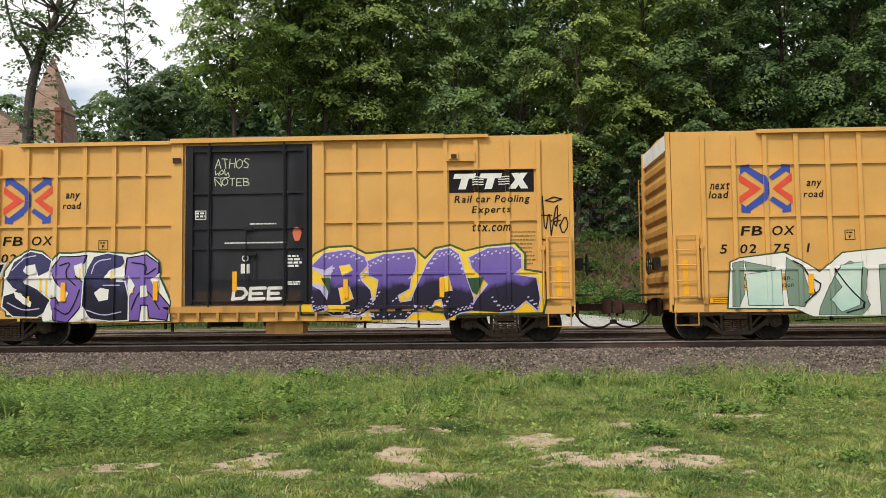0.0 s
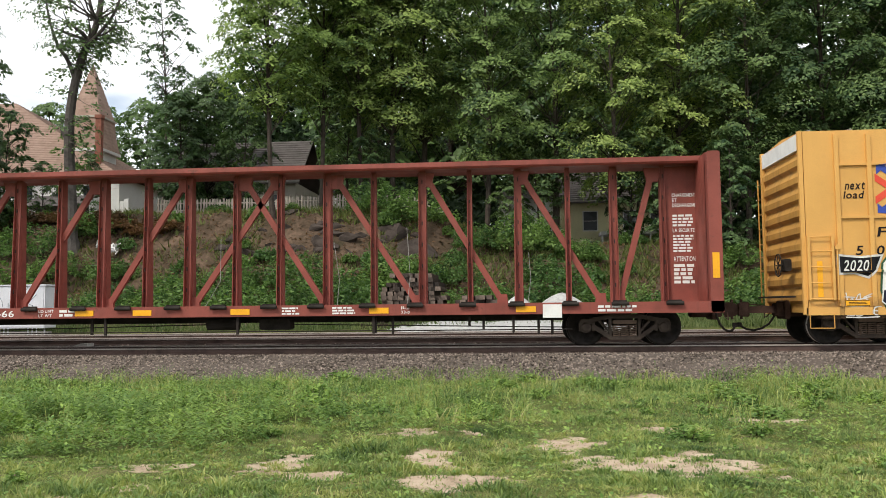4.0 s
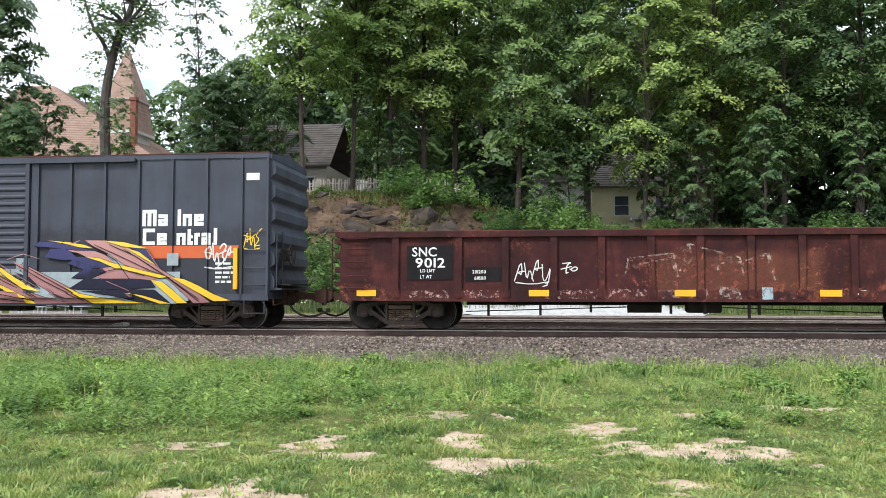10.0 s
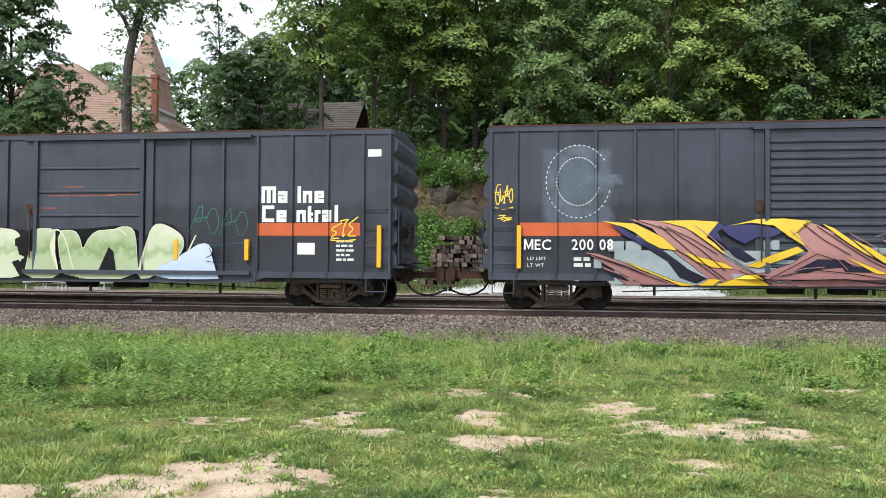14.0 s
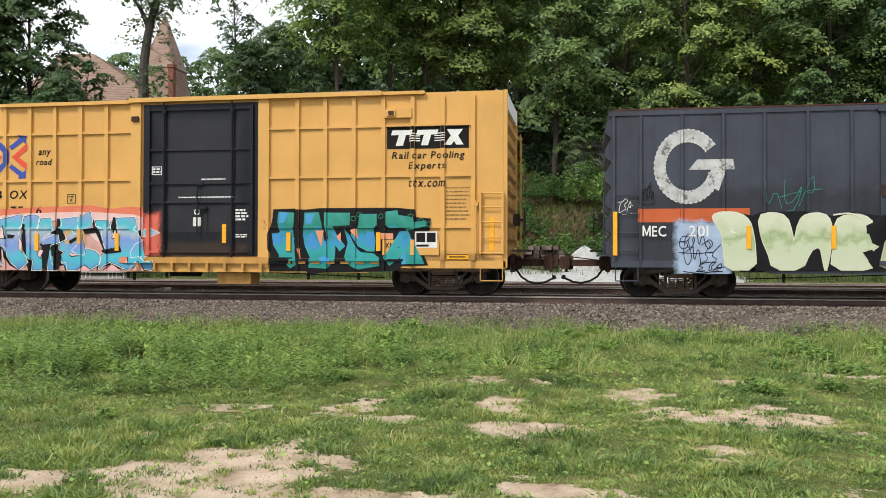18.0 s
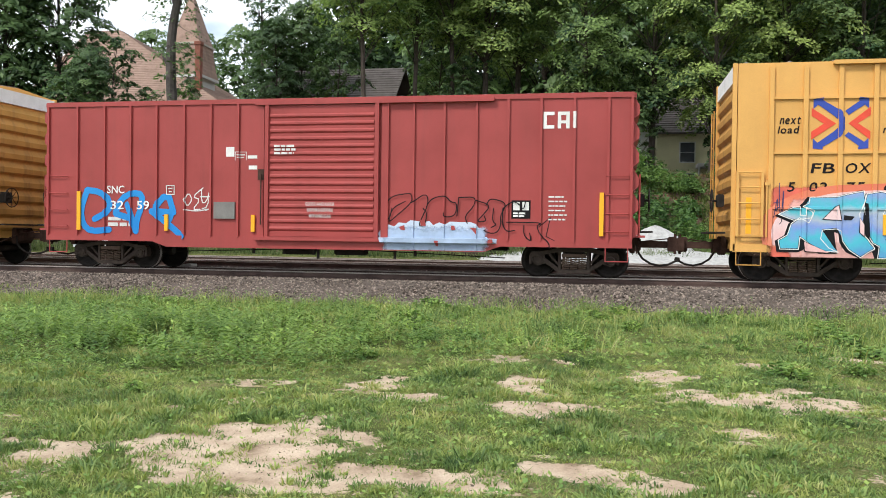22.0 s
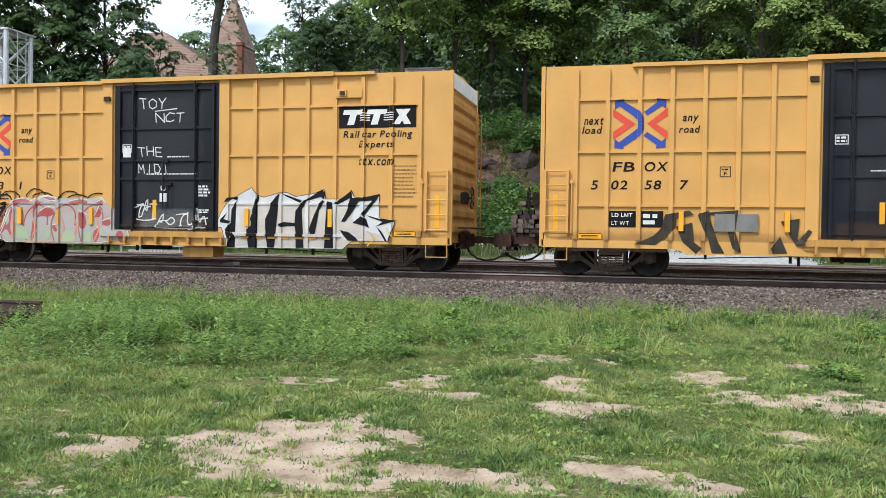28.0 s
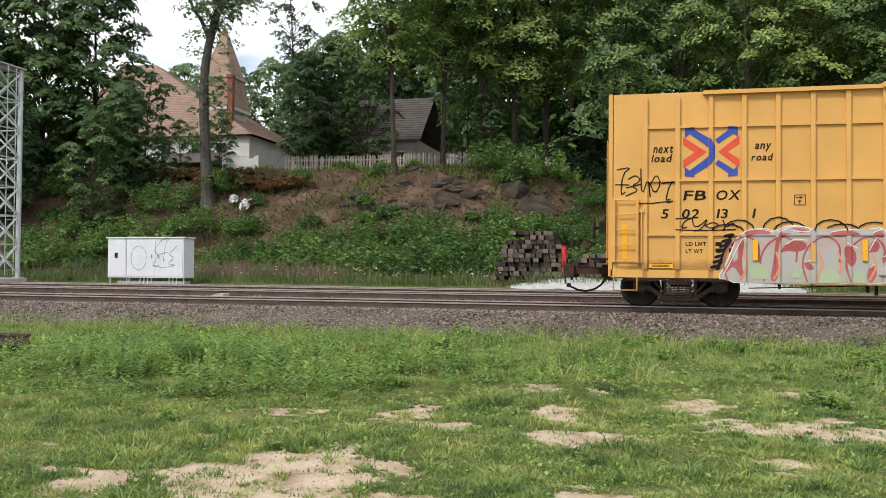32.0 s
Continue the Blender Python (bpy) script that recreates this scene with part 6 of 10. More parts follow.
    gaps = cm("-534 168 -495 185 -491 120 -510 135 -531 150",
        "-585 138 -565 132 -539 110 -542 98 -560 108 -579 121",
        "-553 200 -532 204 -528 182 -549 177 -560 188",
        "-346 186 -308 198 -306 165 -333 167 -359 167",
        "-383 132 -367 144 -346 140 -348 115 -371 111",
        "-435 199 -411 206 -409 166 -430 178",
        "-492 166 -472 149 -447 133 -455 112 -472 112 -480 125 -493 129",
        "-266 148 -253 149 -249 123 -266 119",
        "-296 173 -281 148 -295 123 -300 148",
        "-243 164 -224 172 -222 147 -232 143",
        "-496 112 -484 87 -485 66 -509 64 -513 75",
        "-408 99 -396 74 -421 64 -433 74")
    painted(car, wide, gaps, P_WHITE, 0.034)
    decal("paint_drips", wide, lambda b: [rect_into(b, x, x + 0.05, z, z + h) for x, z, h in ((-5.2, 1.35, 0.35), (-5.05, 1.25, 0.4), (-3.4, 1.65, 0.2), (-4.2, 1.68, 0.25), (-5.5, 1.1, 0.15), (-2.9, 1.3, 0.2))], P_LEMON, car, 0.042)
    spray("letter_rim", wide, [flowing(flowing(p)) for p in ([(-5.9, 1.9), (-5.6, 2.2), (-5.3, 2.25)], [(-6.0, 1.1), (-5.6, 0.9), (-5.2, 0.95)], [(-3.9, 1.8), (-3.8, 2.1), (-3.4, 2.15)], [(-4.0, 0.9), (-3.6, 0.75), (-3.15, 0.85)], [(-3.6, 1.5), (-3.2, 1.5)])], 0.014, P_LILAC, car, 0.040)
    spray("letter_rim", wide, [flowing(flowing(p)) for p in ([(-4.7, 2.0), (-4.4, 2.1), (-4.6, 1.8), (-4.3, 1.5)], [(-4.8, 0.95), (-4.5, 0.75), (-4.3, 1.1), (-4.2, 1.4)], [(-2.9, 2.05), (-2.5, 2.0), (-2.6, 1.7), (-2.3, 1.9)], [(-2.9, 0.9), (-2.75, 1.3), (-2.5, 1.4), (-2.2, 0.9)])], 0.014, TAG_BLACK, car, 0.034)
    painted(car, FB_SKIN, banner, TAG_BLACK, 0.006, 0.05, TAG_WHITE)
    decal("tag", FB_SKIN, lambda b: text_into(b, "2020", -6.98, -6.42, 1.72, 1.97, 0.2), TAG_WHITE, car, 0.016)
    spray("tag", FB_SKIN, scribble_lines(-6.95, -6.4, 0.95, 1.2, rng, 3) + scribble_lines(-6.95, -6.2, 0.68, 0.85, rng, 4), 0.018, TAG_WHITE, car, 0.008)
    mist(car, FB_SKIN, -2.1, -1.5, 0.9, 1.7, MIST_WHITE, 0.006, 0.5)
    glow = cm("130 133 146 198 163 218 195 234 251 236 292 214 294 75 131 76",
        "278 217 401 228 429 203 454 228 491 235 523 221 535 211 580 232 645 237 667 213 666 174 716 166 717 107 709 74 504 73 499 57 276 58")
    purple = cm("154 190 187 222 243 229 282 212 290 192 265 164 296 131 302 91 270 71 206 72 183 84 163 78 152 108 136 125 145 149 176 132 191 108 203 104 202 140 211 181 206 193 186 181",
        "290 201 327 217 401 222 408 200 404 175 355 171 338 159 375 151 395 159 391 134 362 118 350 98 399 105 407 85 382 61 300 60 292 94 321 118 326 151 293 168",
        "403 126 433 191 458 224 490 230 510 215 522 174 545 108 540 80 512 75 479 58 471 76 488 105 468 109 452 105 439 81 398 77 390 93",
        "535 207 580 228 637 232 659 214 660 181 639 165 695 156 702 107 697 79 670 103 641 79 609 75 585 104 565 100 536 80 553 108 586 149 607 165 615 185 587 190 566 169 542 182")
    holes = cm("222 189 246 193 253 180 229 168",
        "220 136 244 140 255 112 227 100",
        "465 158 485 162 493 129 468 125")
    b_hatch = cm("530 157 570 159 553 117 541 125",
        "178 161 199 162 199 119",
        "435 81 455 93 480 84 475 74 443 77")
    painted(car, wide, glow, P_LEMON, 0.006, 0.05, P_GREEN)
    painted(car, wide, purple, P_PURPLE, 0.016, 0.030, P_LILAC)
    painted(car, wide, holes, P_LEMON, 0.026, 0.016, P_LILAC)
    painted(car, wide, b_hatch, P_GREEN, 0.026)
    dots = [(x, z) for r in purple for (x, z), (u, w) in zip(r, r[1:]) if z > 1.9 and abs(x - u) > 0.1 for x, z in [(x + (u - x) * k / 6, z + (w - z) * k / 6 - 0.09 - 0.05 * (k % 2)) for k in range(6)]]
    spray("letter_rim", wide, [[(x, z), (x + 0.02, z + 0.01)] for x, z in dots], 0.020, P_LILAC, car, 0.032)
    dots = [(x, z) for r in purple for (x, z), (u, w) in zip(r, r[1:]) if z < 1.0 and abs(x - u) > 0.1 for x, z in [(x + (u - x) * k / 6, z + (w - z) * k / 6 + 0.06 + 0.05 * (k % 2)) for k in range(6)]]
    spray("letter_rim", wide, [[(x, z), (x + 0.02, z + 0.01)] for x, z in dots], 0.017, P_LILAC, car, 0.032)
    spray("tag", wide, letter_lines("BEAR", 2.3, 3.1, 0.66, 0.74, rng), 0.012, TAG_WHITE, car, 0.044)
    spray("tag", FB_SKIN, scribble_lines(7.12, 7.75, 2.6, 3.35, rng, 3) + [[(7.2, 3.42), (7.4, 3.5), (7.6, 3.45), (7.4, 3.38), (7.2, 3.42)]], 0.020, TAG_BLACK, car, 0.006, "black marker tag")
    D = FB_DOOR_SKIN
    spray("tag", D, letter_lines("ATHOS", -0.86, 0.02, 4.33, 4.56, rng) + letter_lines("NOTEB", -0.86, 0.02, 3.90, 4.08, rng) + scribble_lines(-0.86, -0.5, 4.13, 4.28, rng, 3), 0.014, P_PALEGREEN, car, 0.006, "pale painted tag on the door")
    spray("tag", D, letter_lines("DEE", -0.42, 0.85, 1.12, 1.38, rng), 0.055, TAG_WHITE, car, 0.006, "white tag on the door")
    decal("sticker", D, lambda b: b.faces.new([b.verts.new((1.18 + 0.11 * math.cos(t / 12 * 6.283), 0, 2.72 + 0.14 * math.sin(t / 12 * 6.283) - (0.06 if 7 < t < 11 else 0))) for t in range(12)]), P_CORAL, car, 0.006)
    # seventh car
    car = yellow_boxcar(-102.01, "502756", "yellow high-cube boxcar with icy blue and teal graffiti")
    glow7 = cm("-716 77 -727 124 -716 160 -688 185 -641 208 -578 223 -501 225 -409 230 -379 223 -319 232 -289 229 -259 220 -200 227 -156 224 -141 219 -141 62 -516 60 -547 77")
    haze7 = cm("-694 77 -704 116 -688 153 -653 179 -594 202 -516 211 -409 213 -319 215 -229 209 -163 205 -147 180 -146 62 -516 60 -547 77")
    ice = cm("-617 194 -562 195 -535 202 -507 208 -504 190 -516 160 -511 116 -497 101 -485 82 -511 64 -534 80 -547 99 -550 121 -562 127 -593 124 -597 102 -578 80 -559 73 -593 77 -625 97 -640 109 -643 80 -680 80 -683 97 -664 109 -656 135 -640 147 -619 135 -609 156 -612 165 -631 175 -619 181",
        "-683 157 -653 171 -641 172 -641 153 -625 153 -625 170 -611 165 -617 151 -653 146",
        "-498 202 -470 207 -455 203 -461 174 -467 160 -464 124 -454 109 -439 98 -447 62 -473 62 -470 88 -485 95 -491 109 -498 153 -504 174",
        "-450 196 -421 198 -415 174 -412 164 -439 152 -445 140 -432 145 -401 155 -397 135 -421 127 -426 116 -421 86 -401 62 -427 62 -432 109 -439 131 -453 138 -455 174",
        "-391 195 -338 201 -346 184 -341 172 -364 169 -355 155 -333 158 -336 138 -363 112 -348 102 -321 98 -318 117 -289 109 -277 95 -281 78 -311 62 -371 62 -374 84 -386 81 -391 95 -379 109 -394 116 -394 131 -371 141 -379 159 -394 170 -386 181",
        "-335 199 -307 213 -302 188 -307 174 -319 164 -334 169 -341 184",
        "-292 191 -256 190 -247 166 -244 141 -229 136 -220 159 -229 177 -232 197 -178 198 -174 180 -185 166 -171 159 -163 138 -178 131 -192 109 -188 91 -163 95 -148 81 -127 84 -134 63 -156 66 -173 87 -200 63 -251 84 -281 65 -275 95 -259 109 -222 109 -259 117 -271 145 -274 173 -289 178",
        "-159 163 -141 170 -114 159 -141 148 -159 152")
    black7 = cm("196 217 254 219 257 203 272 205 281 216 315 219 462 215 476 211 495 219 522 218 524 210 561 214 563 195 600 192 597 163 567 166 561 150 548 150 561 117 580 108 594 77 528 75 509 62 315 58 298 53 281 61 185 60 192 96 182 117 181 154 193 162 192 185")
    teal7 = cm("210 211 251 208 248 181 229 171 248 167 243 151 254 143 238 126 243 96 257 77 240 68 220 89 210 96 216 124 196 126 192 156 210 158 229 165 215 178 206 185",
        "278 208 315 209 311 177 296 174 306 156 323 121 333 134 344 153 348 171 330 176 330 208 396 207 395 176 352 174 360 156 384 124 369 111 356 130 341 109 357 88 336 68 288 70 292 96 279 124 274 154 289 167 278 185",
        "397 153 416 169 423 176 420 204 464 204 464 177 456 166 461 137 459 111 440 111 416 124 409 137",
        "381 167 395 151 415 117 424 109 456 106 471 95 471 75 416 66 395 75 381 97 396 110 389 137",
        "486 209 516 213 519 201 556 195 558 183 588 187 589 173 558 166 541 162 535 169 495 169 486 177",
        "522 160 543 162 545 146 532 142 548 117 577 97 584 80 535 80 522 95 496 75 481 97 496 117 528 113")
    azure7 = cm("213 210 237 208 224 184 211 182",
        "196 154 215 154 216 129 196 129",
        "439 161 457 158 455 122 435 126",
        "281 204 303 205 295 179 281 181",
        "287 152 300 158 315 115 296 115",
        "527 108 538 105 538 80 527 79",
        "317 96 336 102 346 88 322 80")
    orange7 = cm("307 163 330 163 322 122",
        "259 118 266 118 269 87",
        "395 164 413 168 417 141",
        "361 148 373 159 372 133",
        "474 156 506 156 506 141 474 141")
    red7 = cm("160 209 193 211 193 203 174 198 177 63 160 63",
        "563 195 636 200 636 65 621 65 620 187 563 187")
    painted(car, wide, [soften(r, 1) for r in glow7], P_CORAL, 0.005, name="painted_cloud")
    mist(car, wide, -7.1, -1.70, 0.60, 2.28, MIST_CORAL, 0.004, 0.25)
    painted(car, wide, [soften(r, 1) for r in haze7], P_BLUSH, 0.011, name="painted_cloud")
    mist(car, wide, -6.7, -1.70, 0.60, 2.0, MIST_PINK, 0.017, 0.3)
    mist(car, FB_DOOR_SKIN, -1.75, -0.95, 1.0, 2.25, MIST_CORAL, 0.004, 0.45)
    mist(car, wide, -2.4, -1.60, 0.60, 2.28, MIST_CORAL, 0.007, 0.10)
    painted(car, wide, ice, P_ICE, 0.024, 0.055, TAG_BLACK, None, (-0.035, -0.03))
    spray("letter_rim", wide, [grown(r, 0.02) + grown(r, 0.02)[:1] for r in ice], 0.009, P_WHITE, car, 0.034)
    ice_gap = cm("-590 147 -566 173 -559 177 -553 145",
        "-631 96 -576 71 -628 74",
        "-342 59 -323 74 -302 60",
        "-268 58 -244 77 -216 59",
        "-184 60 -166 84 -154 60",
        "-450 93 -441 112 -450 116 -458 102",
        "-244 146 -235 168 -228 143",
        "-513 150 -504 135 -504 109 -513 118",
        "-366 106 -333 101 -360 98")
    ice_black = cm("-421 158 -394 172 -382 161 -403 154",
        "-328 168 -289 173 -280 161 -322 156",
        "-447 127 -419 131 -423 118 -435 112 -433 62 -444 62",
        "-367 138 -341 152 -336 146 -364 129",
        "-547 156 -524 153 -531 145 -547 145",
        "-504 184 -496 182 -491 106 -499 109",
        "-409 109 -394 112 -388 95 -397 62 -409 62",
        "-277 112 -222 124 -217 109 -259 104")
    painted(car, wide, ice_black, TAG_BLACK, 0.034)
    painted(car, wide, ice_gap, P_BLUSH, 0.040, 0.018)
    spray("tag", wide, scribble_lines(-6.95, -6.75, 1.45, 2.0, rng, 2), 0.012, P_NAVY, car, 0.020)
    painted(car, wide, red7, MIST_CORAL_FLAT, 0.005, name="painted_band")
    painted(car, wide, black7, TAG_BLACK, 0.008, name="painted_ground")
    painted(car, wide, teal7, P_TEAL, 0.018)
    painted(car, wide, azure7, P_AZURE, 0.022)
    painted(car, wide, orange7, P_APRICOT, 0.024)
    rings7 = [[(x + 0.07 * math.cos(a), z + 0.055 * math.sin(a)) for a in [0.7 * k for k in range(10)]] for x, z in ((3.85, 2.0), (4.05, 1.92), (4.2, 2.02), (4.75, 1.98), (4.95, 1.9), (5.5, 1.98), (5.75, 1.86), (5.95, 1.78))]
    spray("letter_rim", wide, rings7, 0.008, P_GREENISH, car, 0.030)
    decal("consolidated_stencil", FB_SKIN, lambda b: rect_into(b, 5.60, 6.16, 1.2, 1.6), WHITE, car, 0.036)
    decal("consolidated_stencil", FB_SKIN, lambda b: (rect_into(b, 5.64, 5.86, 1.34, 1.57), rect_into(b, 5.90, 6.12, 1.34, 1.57), rect_into(b, 5.64, 5.95, 1.23, 1.28)), LOGO_BLACK, car, 0.040)
    decal("number_patch", FB_SKIN, lambda b: rect_into(b, 4.80, 6.2, 1.02, 1.40), YELLOW, car, 0.032)
    decal("number_patch", FB_SKIN, lambda b: (text_into(b, "XNH51", 4.86, 5.26, 1.20, 1.33), text_into(b, "M", 5.38, 5.46, 1.22, 1.33)), LOGO_BLACK, car, 0.036)
    decal("number_patch", FB_SKIN, lambda b: rect_into(b, -3.78, -3.22, 1.30, 1.68), YELLOW, car, 0.046)
    # ninth car
    car = yellow_boxcar(-145.22 + 7.85, "502587", "yellow high-cube boxcar with plain black outlined graffiti")
    soot9 = cm("-566 80 -522 100 -500 122 -496 150 -442 160 -432 150 -471 140 -471 122 -490 101 -516 79",
        "-471 122 -435 132 -431 87 -413 73 -426 60 -456 87",
        "-423 150 -399 160 -392 129 -377 87 -363 62 -391 62 -399 94 -413 122",
        "-377 150 -335 157 -346 129 -335 88 -326 63 -346 74 -360 122",
        "-264 74 -244 102 -237 75 -228 64 -259 63",
        "-244 136 -203 143 -218 105 -190 83 -209 80 -230 116",
        "-420 154 -335 161 -335 155 -420 148",
        "-209 89 -185 119 -177 113 -195 86")
    noble9 = cm("272 125 260 137 266 157 309 162 323 144 321 99",
        "275 92 272 121 289 126 292 95 280 90",
        "297 92 294 134 306 136 309 95",
        "327 150 345 162 367 157 374 131 365 98 340 95 326 118 327 150",
        "343 138 353 140 355 124 346 118 343 138",
        "379 152 405 162 427 154 420 134 434 119 427 98 387 96 379 152",
        "396 142 408 144 408 134 396 142",
        "396 121 410 124 411 111 396 121",
        "439 159 453 162 456 127 472 129 475 106 444 101 439 159",
        "486 157 512 159 517 134 500 127 526 97 508 94 484 119 486 157")
    painted(car, wide, soot9, SOOT, 0.006)
    spray("graffiti", wide, [flowing(r) for r in noble9], 0.015, SOOT, car, 0.006)
    bm = B()
    box(bm, -3.86, -2.92, -1.61, -1.55, 1.12, 1.52)
    part("placard_board", bm, ROOF_GREY, car, "grey steel placard board")
    decal("label", FB_SKIN, lambda b: [rect_into(b, x, x + 0.2, z, z + 0.12) for x in (5.50, 5.76) for z in (1.24, 1.40)], WHITE, car, 0.010)
    spray("tag", FB_SKIN, scribble_lines(3.0, 3.5, 1.95, 2.15, rng, 3), 0.022, TAG_BLACK, car, 0.006)
    decal("number_patch", FB_SKIN, lambda b: text_into(b, "XNH51", 4.98, 5.36, 1.16, 1.27), LOGO_BLACK, car, 0.006)
    decal("data_patch", FB_SKIN, lambda b: (rect_into(b, -6.24, -5.62, 1.2, 1.58), rect_into(b, -5.50, -5.0, 1.2, 1.58), rect_into(b, 5.45, 6.05, 1.2, 1.55)), LOGO_BLACK, car, 0.006)
    decal("data_patch", FB_SKIN, lambda b: (text_into(b, "LD LMT", -6.18, -5.70, 1.44, 1.53), text_into(b, "LT WT", -6.18, -5.78, 1.25, 1.34), bars_into(b, -5.46, -5.06, 1.24, 1.54, 2, rng)), WHITE, car, 0.009)
    spray("tag", D, scribble_lines(-0.1, 0.9, 1.4, 1.75, rng, 3), 0.012, TAG_WHITE, car, 0.006)
    # last car, with the end-of-train marker
    car = yellow_boxcar(-163.2 + 7.9, "502131", "yellow high-cube boxcar, last of the train, with chrome graffiti")
    humps = cm("-541 70 -520 107 -509 137 -496 168 -475 180 -451 183 -421 173 -408 182 -384 191 -357 188 -331 179 -308 176 -282 182 -252 181 -230 172 -204 187 -188 178 -175 157 -156 149 -144 140 -117 122 -106 64 -503 59 -520 70")
    red_daubs = cm("-537 70 -516 110 -503 140 -489 165 -482 149 -492 122 -492 104 -482 76 -489 70 -506 100 -520 85",
        "-485 177 -451 183 -424 176 -431 170 -458 172 -479 164",
        "-414 173 -384 188 -344 182 -351 173 -384 176 -408 158 -414 119 -408 92 -414 65 -428 64 -421 107",
        "-398 146 -381 158 -354 155 -348 140 -368 131 -391 134 -408 128",
        "-305 173 -279 179 -249 178 -236 169 -269 167 -288 164",
        "-272 149 -249 137 -246 110 -259 95 -272 119",
        "-227 131 -211 161 -198 149 -204 131 -217 131",
        "-217 172 -198 181 -188 166 -204 163",
        "-198 119 -172 128 -163 116 -175 107 -188 110",
        "-223 95 -211 107 -204 81 -217 60 -227 72",
        "-150 131 -128 134 -112 108 -125 93 -147 105",
        "-147 93 -125 96 -121 64 -147 63",
        "-358 107 -344 110 -334 92 -348 89")
    mint_daubs = cm("-475 101 -452 107 -435 92 -428 70 -469 70",
        "-321 89 -295 95 -279 77 -285 62 -325 62",
        "-249 92 -230 90 -230 63 -256 63",
        "-378 95 -358 92 -364 71 -381 74")
    chrome = cm("147 108 165 148 187 179 212 193 249 212 267 192 284 187 303 178 324 198 347 200 373 189 397 180 425 197 450 207 455 183 475 175 498 183 525 204 532 188 565 185 599 193 580 166 559 142 599 136 641 128 612 120 594 115 615 93 623 79 526 77 503 57 183 55 174 91 165 108")
    ink = cm("159 128 183 148 174 131 192 125 183 117 162 120",
        "174 103 189 122 191 156 206 179 183 185 171 173 180 187 212 191 206 156 198 108 195 80 204 55 180 55 183 80",
        "250 148 267 198 273 187 261 139 261 120 253 92 265 69 267 55 239 55 247 75 233 103 250 117 244 131",
        "304 175 318 192 332 200 327 175 307 156 296 134 319 125 313 117 293 120 296 106 305 92 316 56 293 56 299 81 287 109 287 131 299 156",
        "322 117 339 125 370 123 372 153 389 175 397 183 408 178 392 156 378 120 375 92 387 67 398 57 373 56 378 76 370 112 347 112 333 109",
        "330 200 394 180 386 172 347 189",
        "392 175 447 210 455 199 453 180 442 188 408 178",
        "409 106 425 147 439 175 447 183 455 177 439 153 434 123 428 93 414 92",
        "458 180 477 175 475 150 472 125 467 101 475 74 481 57 451 57 459 76 453 101 464 136",
        "477 172 507 193 526 207 529 188 551 188 604 198 591 177 562 142 564 134 551 147 580 179 543 177 532 153 510 125 497 125 513 155 521 185 491 169",
        "527 123 551 142 567 134 575 109 562 115",
        "562 144 599 136 649 130 612 120 591 115 607 126 578 136",
        "494 106 519 101 538 88 546 77 516 77 502 93",
        "591 117 607 104 623 77 615 77")
    painted(car, wide, [soften(r, 1) for r in humps], P_PINKGREY, 0.008, 0.02, P_WHITE)
    for r in red_daubs:
        shapes("painted_daub", wide, [soften(r, 1)], P_BRICK, car, 0.014)
        spray("letter_rim", wide, [flowing([(x + 0.05, z + 0.03) for x, z in r[:len(r) // 2]])], 0.009, P_WHITE, car, 0.019)
    spray("graffiti", wide, [flowing(flowing([(x, 0.66), (x - 0.12, 1.1), (x + 0.05, 1.5), (x + 0.4, 1.7), (x + 0.7, 1.5), (x + 0.68, 1.1)])) for x in (-5.2, -4.4, -3.5, -2.6)], 0.020, P_BRICK, car, 0.017)
    spray("graffiti", wide, [flowing([(x, 0.7), (x + 0.15, 1.0), (x + 0.05, 1.3)]) for x in (-4.9, -4.2, -3.3, -2.9, -2.2)], 0.024, P_APRICOT, car, 0.018)
    painted(car, wide, mint_daubs, P_PALEGREEN, 0.017)
    mist(car, wide, -2.6, -1.66, 0.6, 1.7, MIST_PINK, 0.006, 0.4)
    arcs = [[(x + 0.34 * math.cos(math.pi * t / 6), 1.80 + h * math.sin(math.pi * t / 6)) for t in range(7)] for x, h in ((-5.2, 0.14), (-4.95, 0.24), (-4.1, 0.30), (-3.85, 0.2), (-3.0, 0.24), (-2.75, 0.14), (-2.1, 0.18))]
    spray("graffiti", FB_SKIN, arcs, 0.016, TAG_BLACK, car, 0.020)
    spray("graffiti", FB_SKIN, [flowing(flowing([(-5.55 + 0.05 * k, 0.95 + 0.12 * k), (-5.35 + 0.05 * k, 1.0 + 0.12 * k), (-5.45 + 0.05 * k, 0.86 + 0.13 * k)])) for k in range(7)], 0.034, TAG_BLACK, car, 0.007)
    for a, c, z0, z1 in ((-3.95, -3.05, 1.08, 1.52),):
        decal("number_patch", FB_SKIN, lambda b, a=a, c=c, z0=z0, z1=z1: rect_into(b, a, c, z0, z1), YELLOW, car, 0.026)
    spray("tag", FB_SKIN, scribble_lines(-7.7, -6.4, 2.55, 3.05, rng, 5), 0.018, TAG_BLACK, car, 0.006)
    spray("tag", FB_SKIN, scribble_lines(-6.35, -5.0, 1.85, 2.05, rng, 4), 0.018, TAG_BLACK, car, 0.006)
    painted(car, wide, chrome, P_CHROME, 0.006, 0.016)
    painted(car, wide, [grown(r, -0.012) for r in ink], TAG_BLACK, 0.014)
    mist(car, wide, 1.9, 6.3, 0.6, 1.9, MIST_TINT, 0.012, 0.6)
    spray("graffiti", wide, [[(5.7, 0.66), (5.9, 0.85), (5.75, 1.0)], [(6.2, 1.1), (6.45, 0.75)]], 0.012, P_LEMON, car, 0.030)
